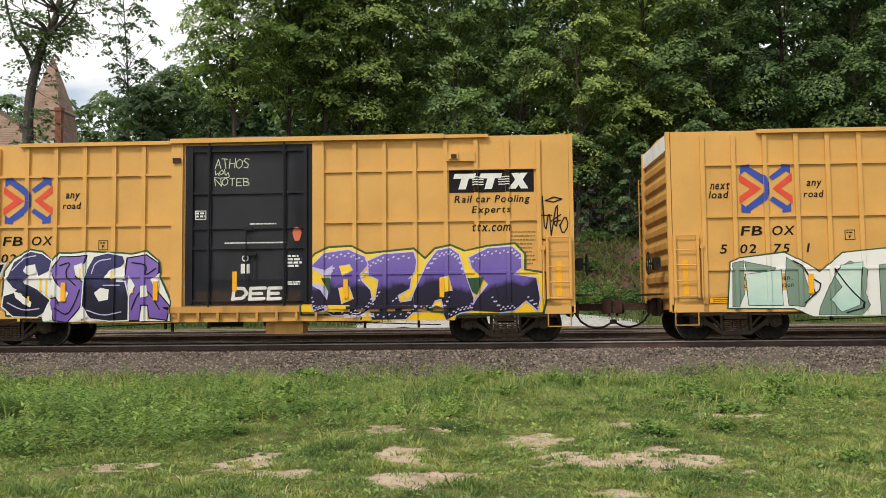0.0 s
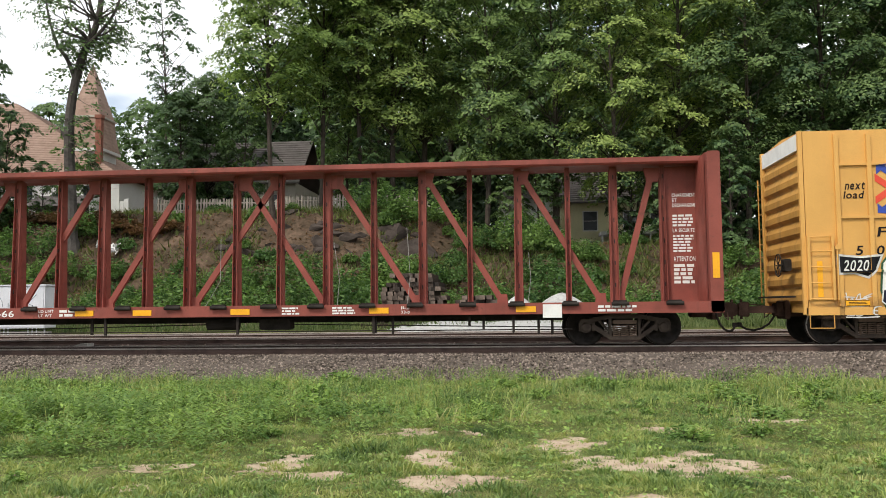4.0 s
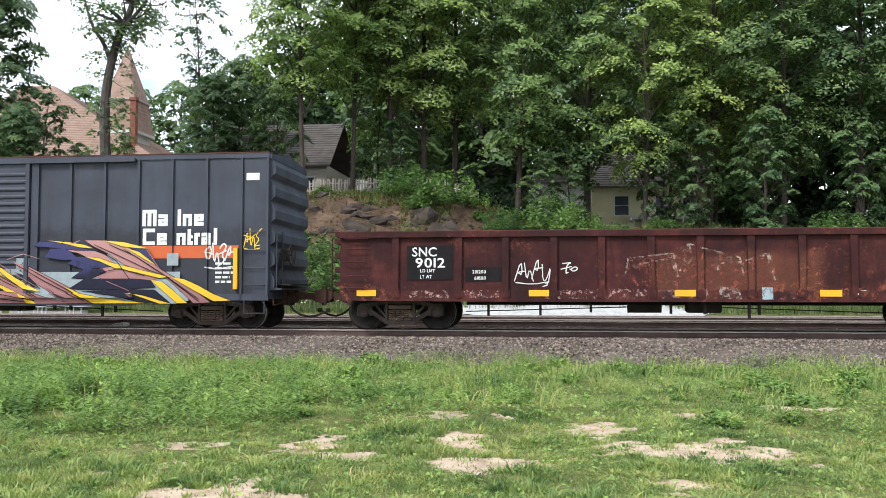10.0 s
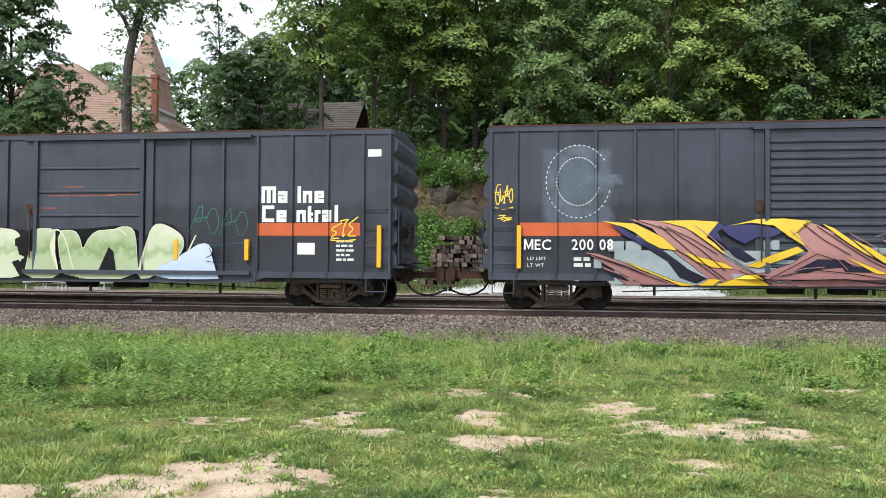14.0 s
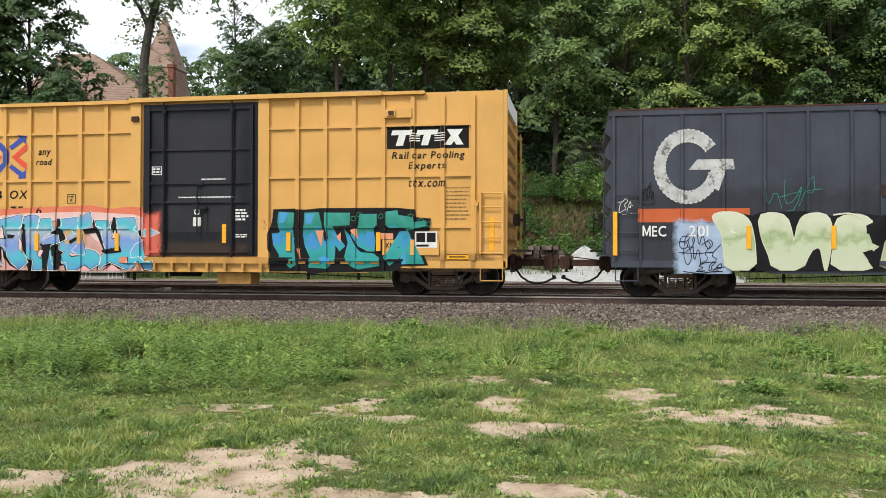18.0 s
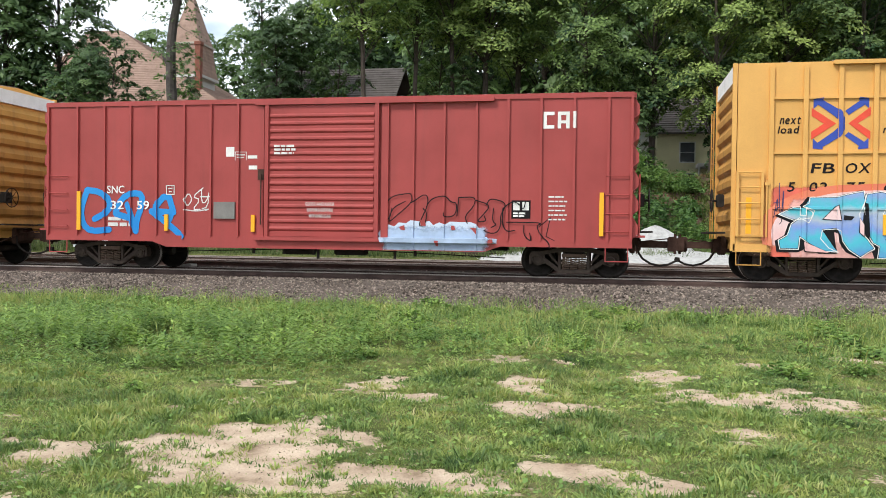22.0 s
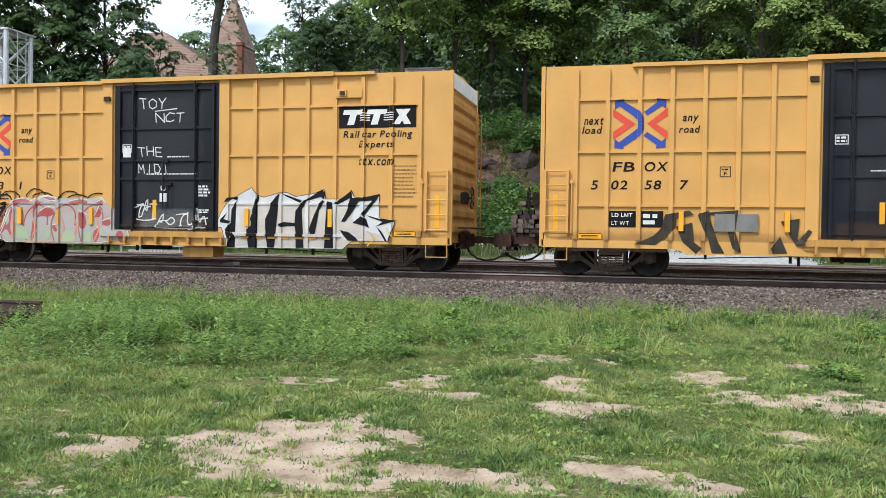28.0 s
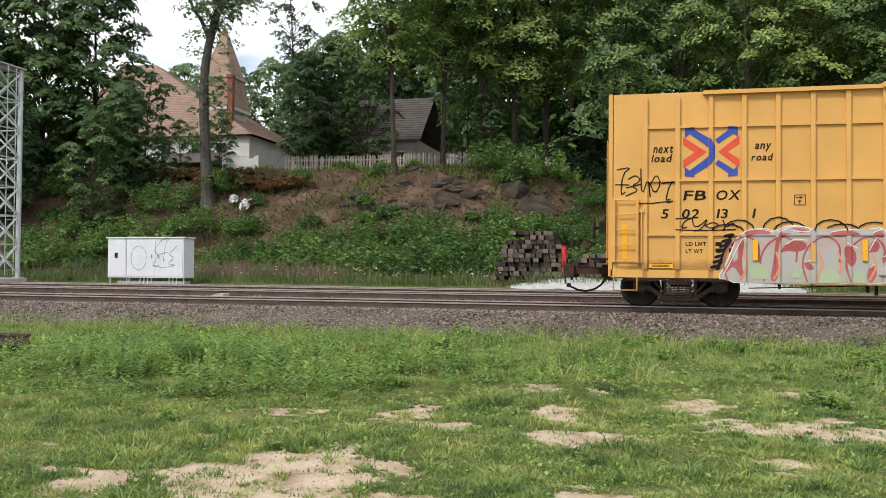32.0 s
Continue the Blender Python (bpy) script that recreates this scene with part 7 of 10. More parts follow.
    spray("tag", D, letter_lines("TOY", -0.85, 0.0, 4.25, 4.52, rng), 0.020, TAG_WHITE, car, 0.006)
    spray("tag", D, letter_lines("NCT", -0.35, 0.55, 3.88, 4.12, rng) + [[(-0.35, 4.18), (0.3, 4.24)]], 0.020, TAG_WHITE, car, 0.006)
    spray("tag", D, letter_lines("THE", -0.88, -0.1, 2.98, 3.22, rng), 0.018, TAG_WHITE, car, 0.006)
    spray("tag", D, letter_lines("MIDI", -0.88, 0.1, 2.52, 2.76, rng), 0.018, TAG_WHITE, car, 0.006)
    spray("tag", D, scribble_lines(-0.9, -0.3, 1.35, 1.8, rng, 3), 0.022, TAG_WHITE, car, 0.006)
    spray("tag", D, scribble_lines(-0.3, 1.2, 1.12, 1.5, rng, 5), 0.022, TAG_WHITE, car, 0.006)
    mist(car, D, -0.9, 1.2, 1.0, 1.7, MIST_WORN, 0.004, 0.4)
    decal("sticker", D, lambda b: rect_into(b, -1.32, -1.08, 2.95, 3.2), WHITE, car, 0.006)
    bm = B()
    box(bm, -9.10, -9.0, -0.11, 0.11, 0.98, 1.28, bevel=0.02)
    box(bm, -9.09, -9.01, -0.05, 0.05, 0.75, 0.98)
    rod(bm, (-9.05, 0, 1.28), (-9.05, 0, 1.46), 0.075, 0.06, 12)
    eot = part("marker_device", bm, DEVICE_RED, car, "red end-of-train marker on the coupler")
    bm = B()
    rod(bm, (-9.05, -0.1, 1.1), (-9.0, -0.2, 0.5), 0.02, n=6)
    part("marker_hose", bm, UNDER, eot)


# ---- slate and red 50-foot boxcars with sliding ribbed doors ----
def ribbed_boxcar(car, posts, half, top, paint_m, end_m, roof_z, door_x, seed, ribs=16):
    skin = Skin(-1.545, [(x - 0.03, x + 0.03, -1.595) for x in posts])
    bm = B()
    extrude_x(bm, [(-1.54, 0.78), (1.54, 0.78), (1.54, roof_z), (0.0, roof_z + 0.14), (-1.54, roof_z)], -half, half)
    body = part("body", bm, paint_m, car)
    bm = B()
    for k in range(15):
        x = -half + 0.4 + k * (2 * half - 0.8) / 14
        extrude_x(bm, [(-1.52, roof_z + 0.003), (0, roof_z + 0.143), (1.52, roof_z + 0.003), (1.52, roof_z + 0.04), (0, roof_z + 0.18), (-1.52, roof_z + 0.04)], x - 0.03, x + 0.03)
    part("roof_ribbing", bm, ROOF_GREY, body)
    for s in (-1, 1):
        bm = B()
        y0, y1 = sorted((s * 1.50, s * 1.575))
        extrude_y(bm, [(-half, 0.74), (-4.6, 0.74), (-4.2, 0.60), (4.2, 0.60), (4.6, 0.74), (half, 0.74), (half, 0.90), (-half, 0.90)], y0, y1)
        part("side_sill", bm, paint_m, car)
        bm = B()
        box(bm, -half, half, y0, y1 + (0.02 if s > 0 else 0), roof_z - 0.10, roof_z + 0.02)
        part("top_rail", bm, paint_m, car)
    bm = B()
    box(bm, -0.03, 0.03, -1.595, -1.54, 0.88, roof_z - 0.09, bevel=0.01)
    post = mesh_from("side_post", bm, paint_m)
    for x in posts:
        same(post, "side_post", car, pose(x, 0, 0))
    d0, d1 = door_x
    bm = B()
    box(bm, d0, d1, -1.60, -1.545, 0.92, roof_z - 0.16)
    door = part("door", bm, paint_m, car, "sliding door with horizontal ribs")
    n = ribs
    h = (roof_z - 0.30 - 1.05) / n
    bm = B()
    extrude_x(bm, [(-1.60, 0.0), (-1.632, h * 0.22), (-1.632, h * 0.42), (-1.60, h * 0.62)] if n > 8 else [(-1.60, 0.0), (-1.63, 0.02), (-1.63, 0.05), (-1.60, 0.07)], d0 + 0.10, d1 - 0.10)
    rib = mesh_from("door_rib", bm, paint_m)
    for k in range(n):
        same(rib, "door_rib", door, pose(0, 0, 1.05 + k * h))
    for x in (d0 - 0.03, d1 - 0.07):
        bm = B()
        box(bm, x, x + 0.10, -1.66, -1.56, 0.88, roof_z - 0.12, bevel=0.012)
        part("door_stile", bm, paint_m, door)
    bm = B()
    box(bm, d0 - 0.22, d0 - 0.06, -1.63, -1.55, 2.35, 2.62)
    rod(bm, (d0 - 0.12, -1.66, 1.2), (d0 - 0.12, -1.66, 2.5), 0.018, n=6)
    part("door_latch", bm, COUPLER, door)
    for z, y in ((0.86, -1.68), (roof_z - 0.10, -1.67)):
        bm = B()
        box(bm, d0 - 0.3, d1 + 2.9, y, -1.54, z - 0.05, z + 0.05, bevel=0.012)
        part("door_track", bm, paint_m, car)
    for s in (-1, 1):
        corrugated_end(car, s * half, 1.54, 0.95, roof_z - 0.05, 6, end_m, s, "corrugated end wall", 0.13)
        bm = B()
        ring = [(-1.54, roof_z - 0.12), (1.54, roof_z - 0.12), (1.54, roof_z), (0, roof_z + 0.14), (-1.54, roof_z)]
        extrude_x(bm, ring, *sorted((s * half, s * (half + 0.05))))
        part("end_cap", bm, end_m, car)
        a, b = sorted((s * (half - 0.62), s * (half - 0.10)))
        add_grab(car, a, b, (1.12, 1.55, 2.0, 2.45), -1.545, paint_m)
        bm = B()
        pts = [(a, 0.76), (a, 0.42), (b, 0.42), (b, 0.76)]
        for p, q in zip(pts, pts[1:]):
            rod(bm, (p[0], -1.57, p[1]), (q[0], -1.57, q[1]), 0.014, n=6)
        part("sill_step", bm, end_m, car)
        bm = B()
        for z in (1.15, 1.55, 1.95, 2.35):
            rod(bm, (s * (half + 0.16), -1.40, z), (s * (half + 0.16), -0.95, z), 0.013, n=5)
        for y in (-1.42, -0.93):
            rod(bm, (s * (half + 0.16), y, 1.0), (s * (half + 0.16), y, 2.5), 0.018, n=5)
        box(bm, *sorted((s * half, s * (half + 0.3))), -1.45, 1.45, 1.0, 1.05)
        part("end_ladder", bm, end_m, car)
        brake_gear(car, s * (half + 0.13), s)
    under_gear(car, seed, 4.6)
    return skin


def train_ribbed():
    rng = random.Random(33)
    posts = [-7.78, -7.16, -6.22, -5.29, -4.38, -3.44, -2.50, 2.56, 3.49, 4.40, 5.30, 6.22, 7.13, 7.80]

    def slate(x0, label, ribs=16, mono=None, gx=-5.70, refl=(-7.1, 7.0), left=-7.08, door=(-1.42, 1.42)):
        car = put_car("boxcar", x0, label, "train of freight cars")
        skin = ribbed_boxcar(car, posts, 7.84, 4.46, GREY_BLUE, GREY_BLUE, 4.42, door, 5, ribs)
        for x in (door[0] - 0.14, door[1] + 0.16):
            bm = B()
            box(bm, x - 0.10, x + 0.10, -1.60, -1.54, 0.85, 4.36, bevel=0.01)
            part("door_post", bm, GREY_BLUE, car)
        mist(car, skin, -7.75, 7.75, 0.62, 2.9, MIST_SOOT, 0.0015, 0.9)
        bm = B()
        box(bm, -7.84, 7.84, -1.585, -1.53, 4.44, 4.47)
        part("eave_strip", bm, GON_BASE, car, "rusty strip along the eaves")
        for a, c in ((left, -4.7), (4.42, 7.05)):
            decal("stripe", skin, lambda b, a=a, c=c: rect_into(b, a, c, 1.80, 2.12), ORANGE, car, 0.003, "faded orange band")
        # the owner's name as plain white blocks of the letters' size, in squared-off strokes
        def blocks():
            t = 0.092

            def strokes(b, x, z, w, h, segs):
                m = h * 0.5
                for k in segs:
                    rect_into(b, *{"a": (x, x + w, z + h - t, z + h), "b": (x + w - t, x + w, z + m, z + h), "c": (x + w - t, x + w, z, z + m), "d": (x, x + w, z, z + t), "e": (x, x + t, z, z + m),
                                   "f": (x, x + t, z + m, z + h), "g": (x, x + w, z + m - t * 0.4, z + m + t * 0.4)}[k])
            for z, row in ((2.62, ((4.50, 0.23, 0.42, "abcef"), (4.65, 0.23, 0.42, "abcef"), (4.93, 0.25, 0.30, "abcdeg"), (5.44, 0.08, 0.42, "ef"), (5.58, 0.24, 0.30, "abcef"), (5.88, 0.25, 0.30, "abdefg"))),
                           (2.14, ((4.52, 0.32, 0.42, "adef"), (4.90, 0.26, 0.30, "abdefg"), (5.42, 0.24, 0.30, "abcef"), (5.71, 0.14, 0.40, "defg"), (5.89, 0.15, 0.30, "aef"), (6.08, 0.24, 0.30, "abcdeg"), (6.40, 0.08, 0.42, "ef")))):
                for x, w, h, segs in row:
                    decal("letter_block", skin, lambda b: strokes(b, x, z, w, h, segs), WHITE, car, 0.006)
        blocks()
        decal("label", skin, lambda b: rect_into(b, 7.24, 7.58, 3.76, 3.94), WHITE, car, 0.004)
        for x in refl:
            bm = B()
            box(bm, x - 0.05, x + 0.05, -1.64, -1.55, 1.02 if abs(x) > 6 else 1.18, 2.05 if abs(x) > 6 else 1.70)
            part("reflector", bm, REFLECT, car, "yellow reflector strip")
        decal("capacity_data", skin, lambda b: bars_into(b, 6.45, 6.95, 1.15, 1.72, 5, rng, 0.5), TAG_WHITE, car, 0.004)
        # big round monogram worn pale
        def ring(b):
            for k in range(36):
                a, c = 0.62 + 5.35 * k / 36, 0.62 + 5.35 * (k + 1) / 36
                b.faces.new([b.verts.new((gx + r * 0.76 * math.cos(t), 0, 3.10 + r * 0.87 * math.sin(t))) for r, t in ((0.66, a), (1.0, a), (1.0, c), (0.66, c))])
            b.faces.new([b.verts.new((gx + x, 0, z)) for x, z in ((0.02, 3.02), (1.06, 3.02), (1.02, 3.26), (0.22, 3.26))])
            b.faces.new([b.verts.new((gx + x, 0, z)) for x, z in ((0.46, 2.66), (0.70, 2.52), (0.86, 3.02), (0.52, 3.02))])
        decal("monogram", skin, ring, mono or GHOST, car, 0.003, "faded pale round monogram")
        for r in (0.66, 1.0):
            rim = [[(gx + r * 0.76 * math.cos(a + e), 3.10 + r * 0.87 * math.sin(a + e)) for e in (0, 0.05)] for a in [0.62 + 5.35 * k / 36 for k in range(37)]]
            spray("monogram_rim", skin, rim, 0.012, TAG_WHITE, car, 0.008)
        add_trucks(car, (-6.20, 6.20), 0.42, 1.80)
        add_couplers(car, 7.84, 1.2)
        return car, skin

    car, skin = slate(-65.76, "slate grey boxcar with a sweeping pink and yellow mural")
    flat = Skin(-1.60, skin.posts, [(-1.42, 1.42, 0.9, 2.3, -1.65), (-1.74, 4.34, 0.80, 0.92, -1.688)])
    decal("buffed_patch", flat, lambda b: [rect_into(b, x, x + w, z, z + h) for x, w, z, h in [(-4.85, 10.4, 0.66, 0.8)] + [(rng.uniform(-5.6, 5.9), rng.uniform(0.15, 0.5), rng.uniform(0.7, 1.7), rng.uniform(0.15, 0.35)) for _ in range(38)]], BUFF, car, 0.004)
    # long feathered sweeps, each with a dark edge and thin shading lines along it
    pink = cm("-450 219 -382 215 -323 200 -286 183 -263 162 -245 141 -196 91 -232 71 -264 75 -298 103 -343 138 -366 161 -397 197",
        "-553 141 -522 137 -466 118 -421 97 -371 76 -331 66 -420 66 -461 87 -502 110",
        "-517 109 -461 85 -423 64 -456 64 -491 89",
        "-233 129 -189 101 -117 72 -74 65 -174 65 -201 89 -226 111",
        "-65 214 -34 207 2 188 38 165 73 140 136 100 192 83 261 66 164 65 53 69 -60 72 -149 82 -129 102 -86 117 -51 145 -73 172 -105 200",
        "-167 95 -117 97 53 89 171 68 -71 64",
        "107 172 149 159 205 132 260 106 332 67 254 66 192 103 147 130",
        "300 227 354 226 408 213 462 183 502 153 535 135 568 116 607 90 636 69 592 67 555 100 522 128 475 141 408 164 361 194 324 211",
        "328 153 382 163 435 148 504 131 475 123 409 129 348 128 330 134 361 143",
        "215 208 273 205 327 199 357 188 384 167 348 177 300 186 284 194",
        "368 119 409 98 469 68 442 69 395 95")
    navy5 = cm("-494 208 -464 198 -433 177 -388 156 -351 128 -318 104 -358 118 -410 151 -463 181",
        "-362 118 -320 103 -275 81 -298 70 -335 83",
        "-305 197 -286 207 -250 215 -235 203 -251 189 -234 161 -249 168 -271 182",
        "-245 201 -221 208 -155 205 -102 192 -133 177 -162 177 -191 162 -227 182",
        "-234 160 -199 149 -165 125 -190 120 -216 135",
        "-86 98 -32 126 24 125 44 110 -18 106 -57 96",
        "22 110 83 108 83 98 27 99",
        "113 146 150 132 181 103 157 110",
        "157 213 176 225 231 221 286 208 323 200 273 202 218 208",
        "189 184 207 206 245 206 266 194 284 179 246 176",
        "253 168 280 185 314 182 354 172 377 160 300 152",
        "264 130 300 154 348 154 357 145 314 128",
        "260 104 301 128 355 128 435 128 478 124 491 107 409 102 287 101",
        "290 97 395 101 489 100 531 68 449 69 382 86",
        "415 212 467 204 491 164 468 182 442 198",
        "192 108 219 91 263 77 233 82",
        "-514 103 -468 86 -450 73 -483 83")
    gold5 = cm("-514 215 -479 212 -439 209 -404 192 -374 176 -341 146 -381 151 -411 167 -438 188 -464 201",
        "-382 215 -309 217 -248 213 -288 206 -301 197 -278 179 -256 162 -231 135 -251 148 -281 171 -323 200 -360 211",
        "-326 142 -277 127 -233 116 -215 104 -262 107 -299 121",
        "-465 124 -409 99 -349 75 -302 65 -334 64 -386 86 -431 104",
        "-293 65 -269 81 -244 78 -261 65",
        "-255 65 -189 90 -166 93 -137 66",
        "-223 204 -163 219 -105 220 -45 214 -102 210 -73 184 -58 156 -90 176 -127 204 -177 211",
        "-185 111 -132 136 -76 156 -61 146 -104 128 -161 106",
        "-22 208 3 198 40 171 86 132 52 150",
        "28 132 66 117 120 93 92 95",
        "42 173 80 154 115 131 158 107 181 96 136 103 94 130",
        "120 92 143 84 171 65 144 66",
        "244 110 287 92 369 77 465 67 328 66 288 82",
        "201 227 259 222 300 215 324 206 286 209 245 219",
        "351 226 408 221 472 205 442 206 401 211",
        "411 207 448 196 475 176 494 162 462 178",
        "300 185 341 181 375 169 422 158 475 145 531 134 502 130 435 146 382 156 341 173",
        "479 125 508 122 535 102 577 67 550 67",
        "532 133 568 127 607 110 646 89 688 74 646 72 594 99",
        "420 93 462 85 531 66 502 66")
    folds = cm("-435 217 -352 190 -292 151 -233 99",
        "-382 204 -337 165 -277 113 -232 78",
        "-367 201 -308 173 -251 137",
        "-344 148 -299 120 -247 81",
        "-530 131 -454 104 -364 70",
        "-545 137 -454 107 -409 87",
        "-146 77 -89 108 -33 139 53 110",
        "-34 203 24 162 80 124 164 84",
        "2 184 80 132 178 81",
        "-62 206 -19 171 38 137",
        "-124 87 -32 102 53 93 164 73",
        "-88 78 25 82 137 70",
        "115 166 191 123 301 72",
        "149 155 233 112 315 70",
        "368 215 435 187 502 145",
        "327 215 395 186 475 150 528 132",
        "334 206 388 173 422 128",
        "408 202 475 163 541 121 607 77",
        "522 132 568 100 607 71",
        "341 143 395 155 462 136",
        "-308 190 -234 135 -146 80",
        "-204 100 -131 69")
    glints = cm("-301 204 -264 176 -204 121 -160 93",
        "-91 192 -54 157 -33 137",
        "37 186 108 145 178 105",
        "-124 87 -60 106 -18 109",
        "-4 144 32 103",
        "362 122 422 98",
        "468 202 508 145",
        "177 180 135 193 93 179",
        "286 226 259 216")
    painted(car, flat, pink, P_PINK, 0.008, 0.012, name="mural_sweep")
    painted(car, flat, navy5, P_NAVY, 0.018, 0.010, name="mural_sweep")
    painted(car, flat, gold5, P_GOLD, 0.028, 0.010, name="mural_sweep")
    for line in folds:
        spray("mural_line", flat, [line], 0.010, TAG_BLACK, car, 0.044)
    for line in glints:
        spray("mural_line", flat, [line], 0.008, P_PINK, car, 0.047)
    mist(car, skin, -6.7, -4.75, 2.1, 4.05, MIST_HAZE, 0.002, 0.5)
    decal("car_number", flat, lambda b: (text_into(b, "MEC", -6.98, -6.34, 1.47, 1.72), text_into(b, "200", -5.85, -5.34, 1.47, 1.72), text_into(b, "08", -5.20, -4.88, 1.47, 1.72)), WHITE, car, 0.012)
    decal("capacity_data", skin, lambda b: (text_into(b, "LD LMT", -6.9, -6.45, 1.22, 1.30), text_into(b, "LT WT", -6.9, -6.5, 1.06, 1.14), bars_into(b, -5.8, -5.4, 1.04, 1.32, 2, rng)), TAG_WHITE, car, 0.012)
    spray("tag", skin, scribble_lines(-7.68, -7.24, 2.55, 3.0, rng, 4) + scribble_lines(-7.6, -7.3, 2.15, 2.3, rng, 2), 0.016, P_LEMON, car, 0.006)
    spray("tag", skin, scribble_lines(6.2, 6.9, 1.65, 2.15, rng, 4), 0.025, TAG_WHITE, car, 0.012)
    spray("tag", skin, scribble_lines(7.2, 7.62, 2.1, 2.5, rng, 3), 0.014, P_LEMON, car, 0.006)

    car, skin = slate(-76.0 - 7.84, "slate grey boxcar with pale green graffiti letters", 5, WORN_WHITE, -6.09, (-7.75, 7.55, -4.74, -2.9, 2.27, 4.15), -7.22, (-1.65, 1.35))
    flat = Skin(-1.60, skin.posts, [(-1.65, 1.35, 0.9, 2.3, -1.65)])
    mist(car, flat, -6.55, -5.0, 0.60, 2.0, MIST_BLUE, 0.005, 0.5)
    spray("tag", flat, scribble_lines(-6.3, -5.5, 1.15, 1.5, rng, 4) + scribble_lines(-5.9, -5.3, 0.68, 0.85, rng, 3), 0.014, P_NAVY, car, 0.009)
    pale6 = cm("-556 197 -527 204 -492 200 -471 183 -464 155 -460 128 -457 70 -527 69 -525 114 -534 156 -549 177",
        "-454 194 -422 202 -390 193 -379 155 -376 127 -365 182 -348 198 -311 199 -295 182 -293 141 -304 70 -310 70 -315 113 -325 124 -339 113 -357 70 -422 70 -433 114 -446 141",
        "-288 181 -263 196 -225 195 -202 174 -206 161 -256 161 -256 127 -209 129 -193 120 -236 110 -247 102 -220 91 -206 70 -297 70 -290 127",
        "144 152 159 198 178 211 210 201 242 180 248 158 238 132 210 112 178 104 166 73 123 70 134 112")
    green6 = cm("-189 174 -162 197 -104 196 -112 173 -121 153 -110 120 -88 70 -195 70 -182 113 -171 140",
        "-97 191 -51 193 -35 173 -27 137 -6 179 24 195 47 182 69 200 105 202 118 181 121 139 128 70 -75 70 -88 113")
    black6 = cm("-527 207 -464 194 -450 202 -373 193 -352 204 -290 192 -263 202 -188 192 -155 201 -95 196 -35 193 -9 198 24 200 69 205 121 194 146 178 178 215 217 207 251 175 253 154 238 125 178 99 166 69 -457 68 -460 128")
    notch6 = cm("17 86 46 150 59 139 69 83 37 81",
        "-229 110 -209 116 -193 93 -202 70 -216 91")
    sky6 = cm("178 103 210 110 238 129 267 145 286 158 311 161 326 144 321 125 308 109 323 99 321 86 342 75 342 69 168 69")
    painted(car, flat, black6, TAG_BLACK, 0.006, name="painted_ground")
    painted(car, flat, [soften(r, 1) for r in pale6], P_WASHED, 0.013, 0.018, P_CREAM)
    painted(car, flat, [soften(r, 1) for r in green6], P_PALEGREEN, 0.013, 0.018, P_CREAM)
    painted(car, flat, notch6, TAG_BLACK, 0.022)
    painted(car, flat, [soften(r, 1) for r in sky6], P_SKY, 0.020, name="painted_cloud")
    spray("letter_rim", flat, [flowing(flowing(p)) for p in ([(-2.9, 1.95), (-2.5, 2.0), (-2.2, 1.8)], [(-1.2, 1.9), (-0.9, 1.97), (-0.7, 1.6), (-0.55, 1.0), (-0.35, 0.7)], [(0.5, 1.9), (0.75, 1.97), (0.95, 1.8)], [(2.6, 1.4), (2.8, 1.8)])], 0.018, P_CREAM, car, 0.026)
    spray("tag", flat, scribble_lines(3.1, 3.75, 1.2, 1.55, rng, 4), 0.012, P_NAVY, car, 0.034)
    spray("tag", flat, scribble_lines(-6.2, -5.4, 0.75, 1.35, rng, 4), 0.012, P_NAVY, car, 0.012)
    spray("tag", skin, scribble_lines(2.65, 4.2, 1.75, 2.6, rng, 4) + scribble_lines(-4.4, -3.2, 2.1, 2.7, rng, 3), 0.009, P_GREENISH, car, 0.006, "faint green outlines of a tag")
    spray("tag", skin, scribble_lines(-7.1, -6.85, 2.3, 2.7, rng, 3), 0.012, TAG_BLACK, car, 0.006)
    spray("tag", skin, scribble_lines(-7.7, -7.35, 2.05, 2.3, rng, 3), 0.010, TAG_WHITE, car, 0.006)
    decal("worn_rust", flat, lambda b: [rect_into(b, x, x + w, z, z + 0.025) for x, z, w in ((-1.3, 2.82, 1.9), (-0.9, 3.05, 0.6), (0.4, 2.84, 0.8), (-1.5, 2.5, 0.5))], GON_BRIGHT, car, 0.004)
    decal("car_number", flat, lambda b: (text_into(b, "MEC", -7.12, -6.58, 1.47, 1.72), text_into(b, "201", -6.07, -5.63, 1.47, 1.72), text_into(b, "44", -5.33, -5.0, 1.47, 1.72)), WHITE, car, 0.012)
    spray("tag", skin, scribble_lines(6.3, 6.95, 1.75, 2.1, rng, 3), 0.02, P_LEMON, car, 0.012)
    decal("label", skin, lambda b: rect_into(b, 5.45, 5.9, 1.33, 1.62), WHITE, car, 0.006)

    # red boxcar
    posts = [-7.68, -6.81, -6.01, -5.25, -4.50, -3.72, -2.97, -2.21, 2.42, 3.19, 3.99, 4.76, 5.55, 6.34, 7.14, 7.68]
    car = put_car("boxcar", -119.82, "oxide red boxcar with a blue tag and ribbed sliding door", "train of freight cars")
    skin = ribbed_boxcar(car, posts, 7.72, 4.45, SNC_RED, SNC_RED, 4.40, (-1.42, 1.52), 6)
    for x in (-1.58, 1.70):
        bm = B()
        box(bm, x - 0.09, x + 0.09, -1.60, -1.54, 0.85, 4.34, bevel=0.01)
        part("door_post", bm, SNC_RED, car)
